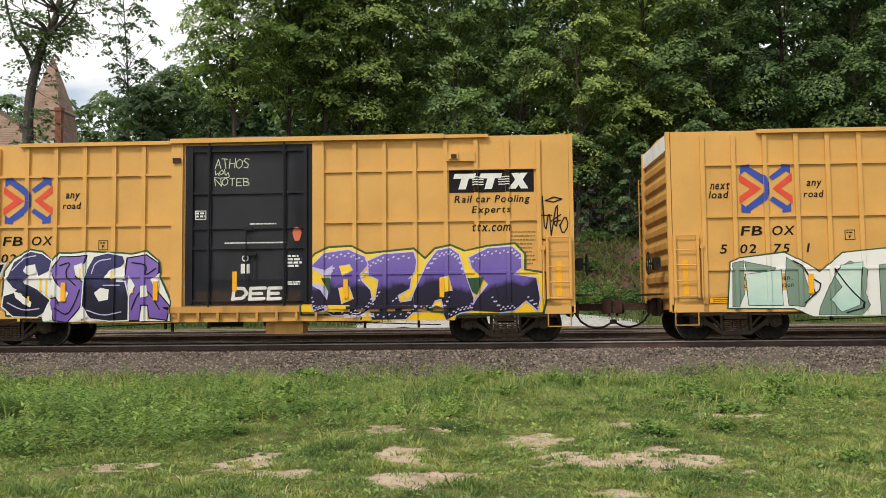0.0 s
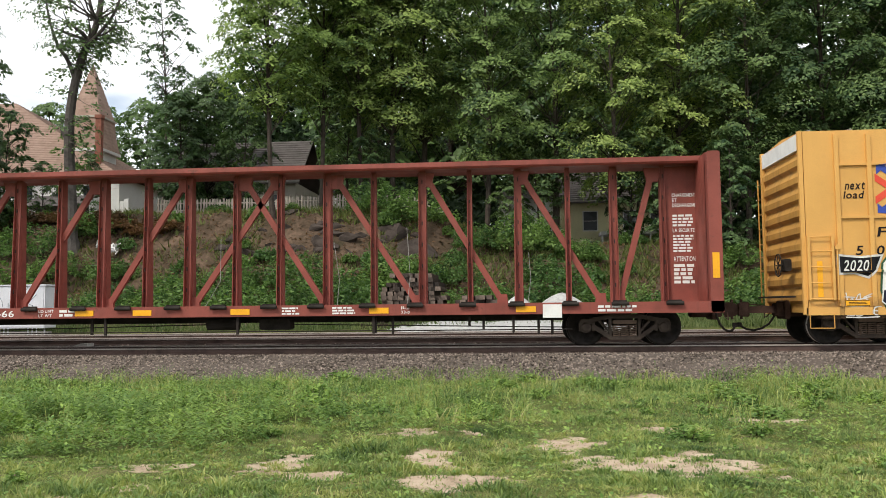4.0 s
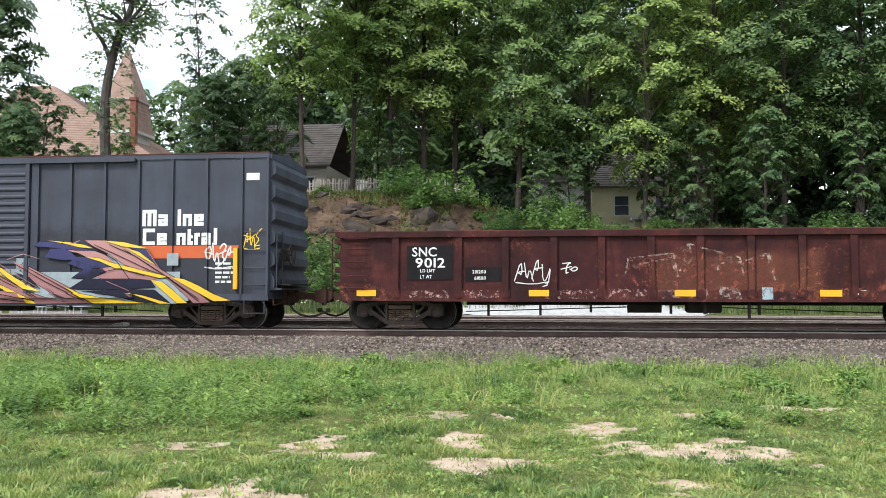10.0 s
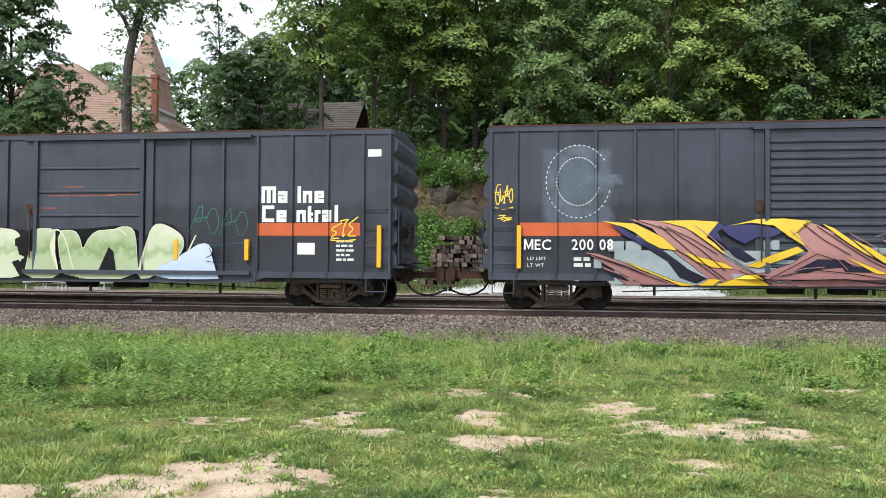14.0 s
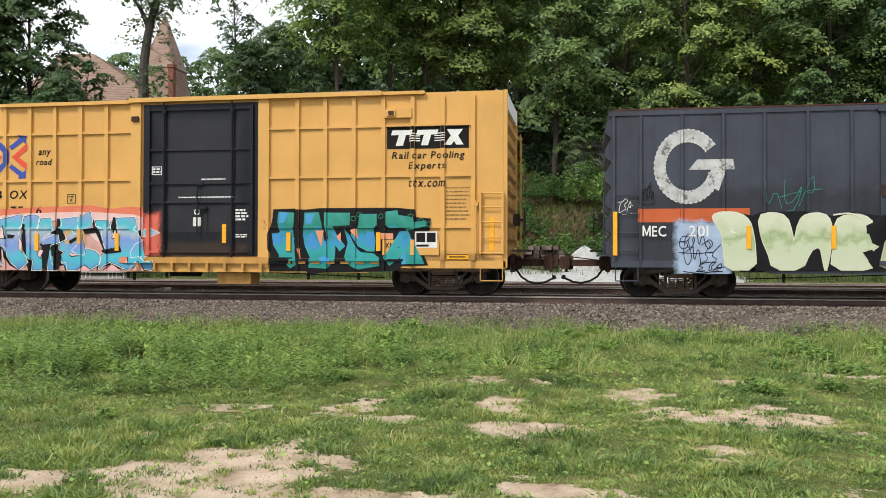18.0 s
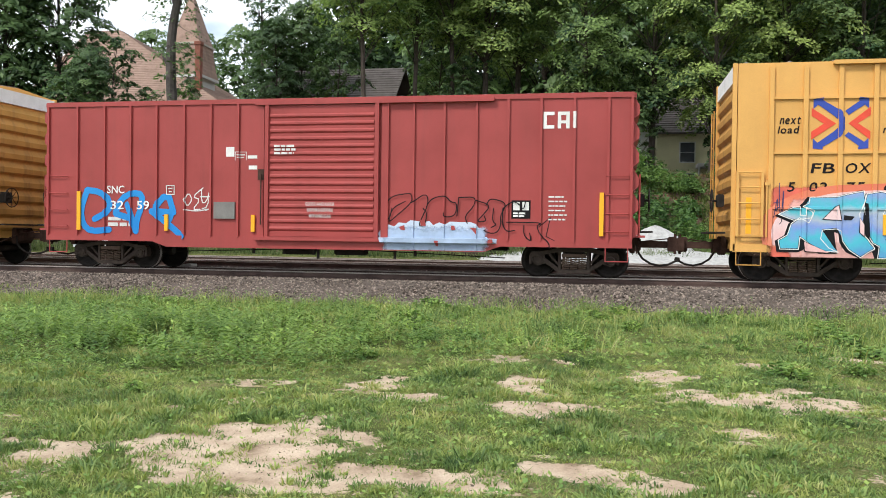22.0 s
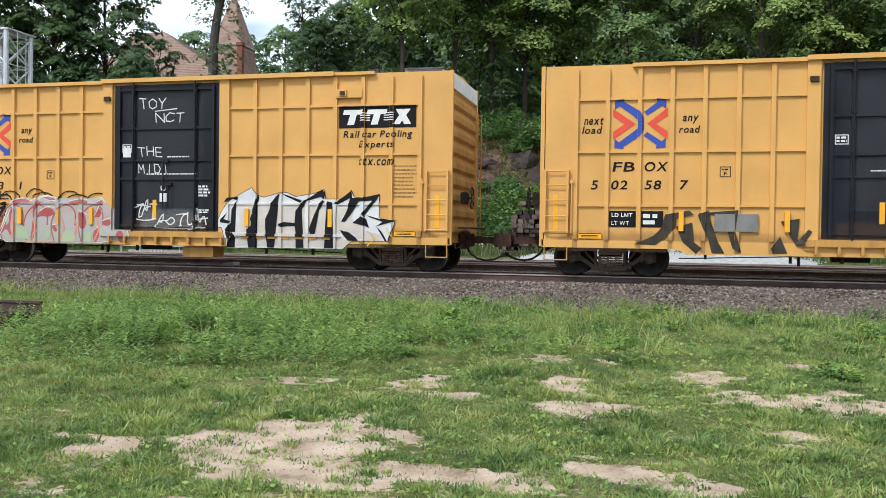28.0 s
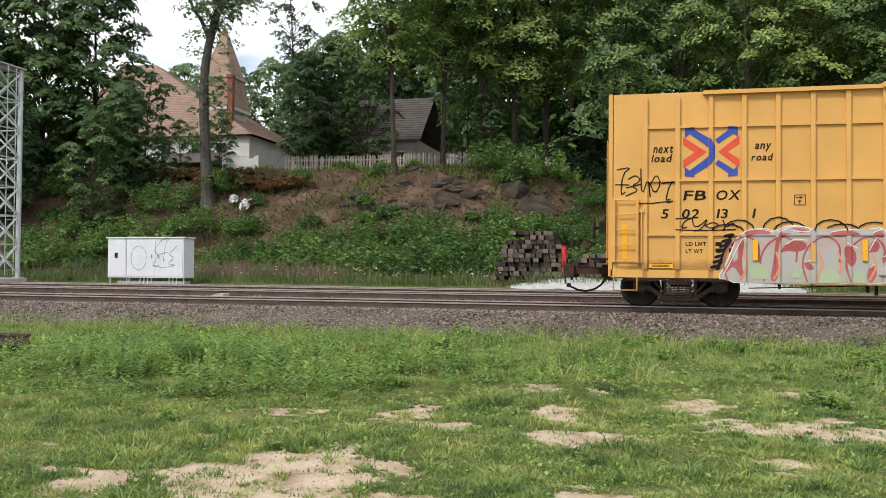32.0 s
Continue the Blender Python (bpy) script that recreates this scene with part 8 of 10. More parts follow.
    def mark(b):
        for x0, x1, z0, z1 in ((5.60, 5.86, 3.58, 3.66), (5.60, 5.86, 3.90, 3.98), (5.60, 5.68, 3.66, 3.90), (5.94, 6.02, 3.58, 3.98), (6.14, 6.22, 3.58, 3.98), (6.02, 6.14, 3.90, 3.98), (6.02, 6.14, 3.70, 3.77), (6.30, 6.38, 3.58, 3.98)):
            rect_into(b, x0, x1, z0, z1)
    decal("lettering", skin, mark, WHITE, car, 0.005)
    decal("car_number", skin, lambda b: (text_into(b, "SNC", -5.93, -5.42, 2.0, 2.2), text_into(b, "32", -5.82, -5.44, 1.58, 1.80), text_into(b, "59", -5.06, -4.70, 1.58, 1.80)), WHITE, car, 0.014)
    decal("capacity_data", skin, lambda b: (bars_into(b, -5.9, -5.0, 1.1, 1.4, 2, rng), bars_into(b, 5.75, 6.2, 1.35, 2.0, 6, rng, 0.32)), TAG_WHITE, car, 0.006)
    blue8 = cm("-652 208 -671 156 -664 116 -641 98 -587 103",
        "-652 208 -615 204 -585 182 -587 152 -630 131",
        "-568 149 -551 186 -520 201 -490 197 -494 161 -506 132 -509 100",
        "-509 100 -521 135 -534 170",
        "-568 146 -530 135",
        "-402 150 -464 153 -418 203 -401 150",
        "-464 153 -430 130 -392 101 -377 87",
        "-405 150 -414 130")
    cloud8 = cm("153 101 162 114 174 114 180 125 195 120 207 130 225 128 237 136 249 134 255 127 270 132 285 134 294 124 309 131 324 126 335 133 362 132 374 126 387 132 400 128 406 119 415 117 422 98 156 96",
        "156 96 426 97 429 93 452 92 451 74 409 74 380 71 336 75 307 72 262 74 202 70 164 71")
    gap8 = cm("208 119 221 123 223 111 212 112",
        "338 123 347 123 350 113 340 112",
        "385 119 401 118 402 102",
        "261 137 273 137 276 122 263 122",
        "299 86 309 86 307 72 301 72")
    line8 = cm("169 167 186 195 231 202 240 199 240 179 201 146 179 127 189 165 223 182",
        "240 179 275 204 283 179 261 132 258 122 273 122 279 154 268 165",
        "279 175 290 189 313 196 327 194 338 180 353 180 350 147 321 143 320 154",
        "357 192 401 194 394 169 372 147 379 129",
        "357 192 353 147",
        "401 185 437 174 416 148 401 133 426 134 420 148",
        "425 174 434 191 466 183 473 172 459 148 462 127 452 106 431 106 420 113",
        "466 166 487 183 502 180 516 162 520 183",
        "466 166 464 130 474 110 495 113",
        "475 133 516 133 563 132 546 125 559 100 578 84 578 72",
        "517 125 517 100 536 86 531 107",
        "443 166 440 134 452 127 438 120",
        "171 127 186 146 189 165")
    strokes = [[(x, max(0.88, z)) for x, z in flowing(p)] for p in blue8]
    spray("graffiti", skin, strokes, 0.085, P_BLUE, car, 0.008, "bright blue painted tag")
    low = Skin(-1.56, skin.posts, [(-1.74, 4.34, 0.80, 0.92, -1.688)])
    painted(car, low, cloud8, P_SKY, 0.006, name="painted_cloud")
    mist(car, low, 1.5, 4.4, 0.62, 1.36, MIST_BLUE, 0.016, 0.5)
    painted(car, low, gap8, SNC_RED, 0.024, name="bare_patch")
    for line in line8:
        spray("graffiti", low, [flowing(flowing(line))], 0.013, TAG_BLACK, car, 0.026)
    spray("tag", skin, [[(5.5, 1.2), (5.8, 1.45), (5.7, 1.0), (6.0, 0.85)]], 0.012, TAG_BLACK, car, 0.006)
    decal("plate_stencil", skin, lambda b: [rect_into(b, *r) for r in ((-4.22, -3.98, 1.96, 1.985), (-4.22, -3.98, 2.19, 2.215), (-4.22, -4.195, 1.985, 2.19), (-4.005, -3.98, 1.985, 2.19), (-4.14, -4.06, 2.03, 2.06), (-4.16, -4.04, 2.11, 2.14))], TAG_WHITE, car, 0.014)
    decal("notice_frame", skin, lambda b: [rect_into(b, *r) for r in ((-2.30, -1.98, 3.06, 3.075), (-2.30, -2.285, 2.86, 3.06), (-1.995, -1.98, 2.86, 3.06), (-2.25, -2.03, 2.98, 3.01), (-2.23, -2.05, 2.91, 2.94))], TAG_WHITE, car, 0.006)
    decal("paper", skin, lambda b: (rect_into(b, -2.55, -2.32, 2.95, 3.2), rect_into(b, -1.95, -1.66, 2.9, 2.98), rect_into(b, -1.92, -1.64, 2.62, 2.72)), WHITE, car, 0.006)
    decal("door_stencils", Skin(-1.636), lambda b: (bars_into(b, -1.2, -0.5, 2.98, 3.25, 3, rng), text_into(b, "CLOSE AND LOCK", -0.35, 0.42, 1.70, 1.78), text_into(b, "DOORS BEFORE", -0.3, 0.38, 1.55, 1.63), text_into(b, "MOVING CAR", -0.25, 0.33, 1.40, 1.48)), TAG_WHITE, car)
    decal("consolidated_stencil", skin, lambda b: rect_into(b, 4.86, 5.32, 1.42, 1.86), LOGO_BLACK, car, 0.006)
    decal("consolidated_stencil", skin, lambda b: (rect_into(b, 4.9, 5.06, 1.62, 1.82), rect_into(b, 5.12, 5.28, 1.62, 1.82), bars_into(b, 4.9, 5.28, 1.45, 1.58, 2, rng)), WHITE, car, 0.009)
    spray("tag", skin, scribble_lines(-3.7, -3.0, 1.65, 2.1, rng, 3), 0.02, TAG_WHITE, car, 0.006)
    bm = B()
    box(bm, -2.86, -2.28, -1.60, -1.545, 1.35, 1.78)
    part("placard_board", bm, ROOF_GREY, car)
    for x in (-6.75, 7.0, -4.2, -1.78):
        bm = B()
        box(bm, x - 0.05, x + 0.05, -1.60, -1.55, 1.02, 1.45 if abs(x) < 5 else 2.05)
        part("reflector", bm, REFLECT, car)
    add_trucks(car, (-6.1, 6.35), 0.42, 1.75)
    add_couplers(car, 7.72, 1.2)


WORN_WHITE = surface("worn_white_monogram", (0.50, 0.50, 0.50), 0.6, scale=4, vary=0.3, bump=0, rust=0.5, rust_col=(0.10, 0.085, 0.085))
GHOST = surface("ghost_lettering", (0.085, 0.105, 0.135), 0.6, scale=3, vary=0.5, bump=0)


# ---- rusty gondola ----
def train_gondola():
    rng = random.Random(9)
    car = put_car("gondola_car", -47.88, "rust-brown steel gondola car with worn graffiti", "train of freight cars")
    half, zt = 8.22, 2.44
    posts = [-6.83, -5.28, -4.15, -2.99, -1.87, -0.72, 0.41, 1.55, 2.69, 3.83, 4.98, 6.52, 7.74]
    skin = Skin(-1.53, [(x - 0.07, x + 0.07, -1.60) for x in posts])
    bm = B()
    box(bm, -half, half, -1.53, -1.49, 0.78, zt - 0.1)
    part("side_wall", bm, GON_RUST, car)
    bm = B()
    box(bm, -half, half, 1.49, 1.53, 0.78, zt - 0.1)
    part("side_wall", bm, GON_RUST, car)
    bm = B()
    box(bm, -half, half, -1.5, 1.5, 0.85, 0.95)
    part("floor", bm, GON_RUST, car)
    for s in (-1, 1):
        y0, y1 = sorted((s * 1.47, s * 1.62))
        bm = B()
        extrude_x(bm, [(y0, zt - 0.16), (y1, zt - 0.16), (y1, zt - 0.02), (y1 - 0.02 * s, zt), (y0, zt)] if s > 0 else [(y0, zt - 0.16), (y1, zt - 0.16), (y1, zt), (y0 + 0.02, zt), (y0, zt - 0.02)], -half - 0.02, half + 0.02)
        part("top_chord", bm, GON_RUST, car)
        bm = B()
        extrude_y(bm, [(-half, 0.74), (-4.9, 0.72), (4.9, 0.72), (half, 0.74), (half, 0.98), (-half, 0.98)], *sorted((s * 1.50, s * 1.58)))
        part("side_sill", bm, GON_RUST, car)
        for x in posts:
            bm = B()
            extrude_y(bm, [(x - 0.07, 0.80), (x + 0.07, 0.80), (x + 0.085, zt - 0.16), (x - 0.085, zt - 0.16)], *sorted((s * 1.52, s * 1.60)))
            box(bm, x - 0.11, x + 0.11, *sorted((s * 1.52, s * 1.61)), 0.84, 1.0)
            part("side_stake", bm, GON_RUST, car)
        # ends: horizontal ribs, ladder bars
        bm = B()
        box(bm, *sorted((s * (half - 0.04), s * half)), -1.5, 1.5, 0.85, zt - 0.02)
        end = part("end_wall", bm, GON_RUST, car)
        for z in (1.15, 1.5, 1.85, 2.2, zt - 0.06):
            bm = B()
            box(bm, *sorted((s * half, s * (half + 0.14))), -1.5, 1.5, z - 0.06, z + 0.06, bevel=0)
            part("end_rib", bm, GON_RUST, end)
        a, b = sorted((s * (half - 0.70), s * (half - 0.12)))
        add_grab(car, a, b, (1.05, 1.35, 1.68, 2.0, 2.25), -1.58, GON_RUST)
        bm = B()
        rod(bm, (s * (half + 0.22), -1.45, 0.8), (s * (half + 0.22), -1.45, 2.3), 0.016, n=5)
        for z in (1.0, 1.35, 1.7, 2.05):
            rod(bm, (s * (half + 0.22), -1.45, z), (s * (half + 0.22), -1.0, z), 0.013, n=5)
        part("end_ladder", bm, GON_RUST, car)
    # worn paint and lettering
    pale_lines = cm("-131 139 -125 175 -20 187 -11 133",
        "-118 157 -23 175 -17 136",
        "-2 199 16 208 22 175 4 145",
        "-3 187 18 208 42 199 91 187",
        "76 127 85 175 130 177 139 133",
        "145 169 196 186 208 124",
        "91 163 133 166",
        "-6 145 6 163 0 187",
        "166 180 193 180 199 139")
    orange_lines = cm("-31 175 -16 181 -12 145 -31 136",
        "509 174 520 150 537 174",
        "566 139 572 179 594 162 628 144",
        "520 133 529 118 543 124",
        "43 121 45 193",
        "764 202 797 204 799 139",
        "-134 133 -130 103 -136 85",
        "-75 121 -69 187")
    sill_scraps = cm("61 106 76 106 73 79 58 79",
        "79 108 127 104 133 79 85 79",
        "178 106 202 106 203 78 178 78",
        "214 102 252 97 251 80 217 78",
        "-651 99 -554 99 -550 80 -648 80",
        "-515 99 -432 99 -431 81 -515 80",
        "-320 98 -180 104 -60 100 58 104 60 80 -320 79", "255 102 400 104 470 98 470 80 256 80", "480 98 640 100 790 96 788 80 480 79")
    mist(car, skin, -0.9, 3.4, 0.95, 2.1, MIST_RUST, 0.003, 0.7)
    mist(car, skin, 4.5, 6.4, 1.0, 1.9, MIST_RUST, 0.003, 0.6)
    flakes = cm("-125 172 -20 185 -8 205 40 200 60 185 90 188 150 176 196 184 206 120 180 100 120 96 20 98 -60 100 -118 112",
        "480 172 520 178 560 180 630 160 640 120 600 100 520 102 486 120",
        "262 160 300 150 330 110 290 100 258 104", "640 140 700 160 790 150 800 102 700 100")
    for r, m in zip(flakes, (FLAKE_RED, FLAKE_RED, FLAKE_ORANGE, FLAKE_RED)):
        shapes("flaked_paint", skin, [soften(r, 1)], m, car, 0.005)
    for r in pale_lines:
        spray("worn_line", skin, [r], 0.020, FLAKE_PALE, car, 0.009)
        spray("worn_line", skin, [[(x + 0.05, z - 0.05) for x, z in r]], 0.022, FLAKE_ORANGE, car, 0.008)
    for r in orange_lines:
        spray("worn_line", skin, [r], 0.024, FLAKE_ORANGE, car, 0.007)
    sill = Skin(-1.588)
    for r, m in zip(sill_scraps, (FLAKE_ORANGE, FLAKE_PALE, FLAKE_BLUE, FLAKE_PINK, FLAKE_PINK, FLAKE_PINK, FLAKE_PINK, FLAKE_ORANGE, FLAKE_PINK)):
        shapes("scraped_paint", sill, [r], m, car, 0.003)
    for r in ((-6.55, -5.42, 1.24, 2.08), (-5.12, -4.24, 1.20, 1.55), (6.80, 7.30, 1.22, 1.70)):
        decal("data_patch", skin, lambda b, r=r: rect_into(b, *r), LOGO_BLACK, car, 0.010)
    decal("car_number", skin, lambda b: (text_into(b, "SNC", -6.42, -5.82, 1.82, 2.04), text_into(b, "9012", -6.34, -5.62, 1.55, 1.78), text_into(b, "LD LMT", -6.22, -5.86, 1.43, 1.51), text_into(b, "LT WT", -6.22, -5.94, 1.28, 1.36),
                                         text_into(b, "201200", -4.95, -4.62, 1.40, 1.48), text_into(b, "61800", -4.90, -4.62, 1.25, 1.33)), WHITE, car, 0.014)
    spray("tag", skin, scribble_lines(-3.9, -3.1, 1.25, 1.7, rng, 4) + scribble_lines(-2.8, -2.4, 1.4, 1.6, rng, 2) + scribble_lines(3.9, 4.6, 0.82, 1.0, rng, 4) + scribble_lines(6.7, 7.8, 0.80, 1.0, rng, 5), 0.018, TAG_WHITE, car, 0.012)
    for x in (-7.55, -3.35, 0.05, 3.3, 7.05):
        bm = B()
        box(bm, x - 0.24, x + 0.24, -1.597, -1.575, 0.85, 1.0)
        part("reflector", bm, REFLECT, car)
    under_gear(car, 12, 5.2)
    add_trucks(car, (-6.80, 6.65), 0.457, 1.83)
    add_couplers(car, half, 1.0)


# ---- centre-beam flat car ----
def train_centerbeam():
    rng = random.Random(14)
    car = put_car("centerbeam_flatcar", -26.88, "empty oxide red centre-beam flat car with diagonal braces", "train of freight cars")
    half = 11.53
    posts = [-10.42, -9.20, -8.01, -6.80, -5.59, -4.39, -3.16, -2.00, -0.71, 0.48, 1.75, 2.98, 4.27, 5.50, 6.75, 8.02, 9.18, 10.42]
    wide_at = {-9.20, -6.80, -4.39, -2.00, 1.75, 4.27, 6.75, 9.18}
    bm = B()
    for s in (-1, 1):
        box(bm, -half, half, *sorted((s * 1.45, s * 1.54)), 0.79, 1.06)
    part("side_sill", bm, CB_RED, car)
    bm = B()
    box(bm, -half, half, -1.45, 1.45, 0.98, 1.05)
    deck = part("deck", bm, CB_RED, car)
    for x in posts:
        bm = B()
        w = 0.092 if x in wide_at else 0.058
        extrude_y(bm, [(x - w * 1.3, 1.05), (x + w * 1.3, 1.05), (x + w * 0.9, 4.55), (x - w * 0.9, 4.55)], -0.06, 0.06)
        for s in (-1, 1):
            extrude_x(bm, [(-0.22, 1.05), (0.22, 1.05), (0.12, 4.5), (-0.12, 4.5)], x + s * w * 0.95 - 0.008, x + s * w * 0.95 + 0.008)
        p = part("centre_post", bm, CB_RED, car)
        bm = B()
        for k in range(6):
            z = 1.5 + 0.55 * k
            box(bm, x - 0.012, x + 0.012, -0.240 + 0.029 * (z - 1.05), -0.225 + 0.029 * (z - 1.05), z - 0.05, z + 0.05)
        part("slot_strip", bm, UNDER, p)
    # top chord with side flanges
    bm = B()
    extrude_x(bm, [(-0.62, 4.55), (-0.58, 4.50), (-0.25, 4.53), (0.25, 4.53), (0.58, 4.50), (0.62, 4.55), (0.62, 4.67), (-0.62, 4.67)], -half + 0.25, half - 0.25)
    part("top_chord", bm, CB_RED, car)
    # braces: low foot, high head; they lean toward the middle
    for lo, hi in [(-9.50, -10.36), (-9.08, -7.02), (-6.66, -4.62), (-4.22, -2.12), (-1.84, 0.40), (1.66, -0.49), (4.10, 1.98), (6.32, 4.36), (8.82, 6.84), (9.30, 10.18)]:
        bm = B()
        bar(bm, (lo, -0.02, 1.10), (hi, -0.02, 4.40), 0.15, 0.10)
        d = 1 if hi > lo else -1
        extrude_y(bm, [(hi - 0.22, 4.48), (hi - 0.14, 4.12), (hi + 0.14, 4.12), (hi + 0.22, 4.48)], -0.075, 0.035)
        extrude_y(bm, [(lo - 0.14, 1.06), (lo + 0.14, 1.06), (lo + 0.12, 1.30), (lo - 0.12, 1.30)], -0.075, 0.035)
        part("diagonal_brace", bm, CB_RED, car)
    # bulkheads at the ends
    for s in (-1, 1):
        bm = B()
        xa, xb = sorted((s * (half - 0.30), s * half))
        box(bm, xa, xb, -1.54, -1.22, 0.8, 4.62, bevel=0.03)
        box(bm, xa, xb, 1.22, 1.54, 0.8, 4.62, bevel=0.03)
        box(bm, *sorted((s * (half - 0.30), s * (half - 0.22))), -1.3, 1.3, 0.9, 4.62)
        bulk = part("bulkhead", bm, CB_RED, car)
        for z in (1.3, 2.0, 2.7, 3.4, 4.1, 4.55):
            bm = B()
            box(bm, *sorted((s * (half - 0.22), s * (half - 0.04))), -1.25, 1.25, z - 0.07, z + 0.07)
            part("bulkhead_rib", bm, CB_RED, bulk)
        for y in (-0.55, 0.55):
            bm = B()
            box(bm, *sorted((s * (half - 0.22), s * (half - 0.02))), y - 0.06, y + 0.06, 0.9, 4.6)
            part("bulkhead_stiffener", bm, CB_RED, bulk)
        bm = B()
        a, b = sorted((s * 11.25, s * 10.42))
        box(bm, a, b, -0.05, 0.05, 1.05, 4.50)
        part("wing_panel", bm, CB_RED, car, "red panel with white loading instructions")
        a, b = sorted((s * (11.18 if s < 0 else 10.66), s * (10.52 if s < 0 else 11.2)))
        def words(bb, a=a, b=b, s=s):
            z = 3.72
            for t in (("LOADING AND", "UNLOADING", "INSTRUCTION") if s < 0 else ("CHARGEMENT", "ET", "DECHARGEMENT")):
                text_into(bb, t, a, a + 0.06 * len(t), z, z + 0.09)
                z -= 0.13
            bars_into(bb, a, b, 2.95, 3.28, 4, rng)
            text_into(bb, "SAFETY FIRST" if s < 0 else "LA SECURITE", a, b, 2.82, 2.91)
            bars_into(bb, a, b, 2.30, 2.76, 6, rng)
            text_into(bb, "WARNING" if s < 0 else "ATTENTION", a, b, 2.08, 2.20)
            bars_into(bb, a, b, 1.50, 2.02, 5, rng, 0.7)
        decal("instructions", Skin(-0.052), words, P_WHITE, car, 0.004)
        bm = B()
        x0, x1 = sorted((s * (half - 0.24), s * (half - 0.08)))
        box(bm, x0, x1, -1.556, -1.54, 1.60, 2.20)
        part("reflector", bm, REFLECT, car)
        bm = B()
        for z in (1.15, 1.55, 1.95, 2.35, 2.75, 3.15, 3.55, 3.95, 4.35):
            rod(bm, (s * (half + 0.08), 0.8, z), (s * (half + 0.08), 1.3, z), 0.013, n=5)
        for y in (0.8, 1.3):
            rod(bm, (s * (half + 0.08), y, 1.0), (s * (half + 0.08), y, 4.5), 0.018, n=5)
        part("end_ladder", bm, CB_RED, bulk)
    # winches along the sill
    bm = B()
    box(bm, -0.16, 0.16, -1.60, -1.50, 0.98, 1.10, bevel=0.01)
    rod(bm, (-0.2, -1.6, 1.02), (0.2, -1.6, 1.02), 0.045, n=8)
    winch = mesh_from("winch", bm, UNDER)
    for k in range(18):
        same(winch, "winch", car, pose(-10.4 + k * 1.22 + (0.05 if k % 2 else 0), 0, 0))
    # loose strap cables
    for x in (-7.6, -9.1, -1.0, 3.9, 7.0, 2.0):
        bm = B()
        pts = [(x, -0.42, 2.6 + rng.uniform(-0.3, 0.5)), (x + rng.uniform(-0.1, 0.25), -0.8, 1.7), (x + rng.uniform(-0.2, 0.4), -1.5, 1.06)]
        for p, q in zip(pts, pts[1:]):
            rod(bm, p, q, 0.007, n=4)
        part("tie_down_cable", bm, ROOF_GREY, car)
    sill = Skin(-1.542)
    decal("mark_panel", sill, lambda b: rect_into(b, -8.92, -8.08, 0.81, 1.03), WHITE, car)
    decal("reporting_mark", sill, lambda b: text_into(b, "IANR", -8.86, -8.16, 0.84, 1.0), LOGO_BLACK, car, 0.006)
    decal("car_number", sill, lambda b: (text_into(b, "624", -7.62, -7.12, 0.84, 1.0), text_into(b, "466", -6.45, -5.95, 0.84, 1.0), text_into(b, "LD LMT", -5.3, -4.9, 0.94, 1.01), text_into(b, "LT WT", -5.3, -4.95, 0.83, 0.90), bars_into(b, -4.75, -4.35, 0.82, 1.02, 2, rng),
                                         bars_into(b, 0.95, 1.4, 0.82, 1.02, 3, rng), bars_into(b, 2.2, 2.8, 0.82, 1.02, 3, rng), text_into(b, "11-5", 3.9, 4.1, 0.94, 1.01), text_into(b, "73-0", 3.9, 4.1, 0.83, 0.90), bars_into(b, 8.6, 9.6, 0.82, 1.0, 2, rng)), WHITE, car)
    for x in (-11.1, -4.1, -2.6, -0.1, 3.35, 6.9):
        bm = B()
        box(bm, x - 0.24, x + 0.24, -1.555, -1.54, 0.84, 0.98)
        part("reflector", bm, REFLECT, car)
    bm = B()
    box(bm, 7.3, 7.75, -1.57, -1.54, 0.70, 1.02)
    part("data_board", bm, WHITE, car)
    under_gear(car, 15, 8.6)
    for k in range(5):
        x = -7.0 + k * 3.4
        bm = B()
        box(bm, x - 0.03, x + 0.03, -1.45, -1.39, 0.35, 0.8)
        part("brake_hanger", bm, UNDER, car)
    bm = B()
    rod(bm, (-8, -1.3, 0.42), (8, -1.3, 0.42), 0.016, n=5)
    part("brake_pipe", bm, UNDER, car)
    add_trucks(car, (-9.27, 9.27), 0.457, 1.86)
    add_couplers(car, half, 0.62)


train_yellow()
train_ribbed()
train_gondola()
train_centerbeam()


def travel(t):
    """How far the train has gone by t seconds."""
    return ((((-1.6286710e-08 * t + 1.88195286e-06) * t - 7.17708525e-05) * t + 7.61301713e-04) * t + 6.25939917e-03) * t * t + 5.02115653 * t

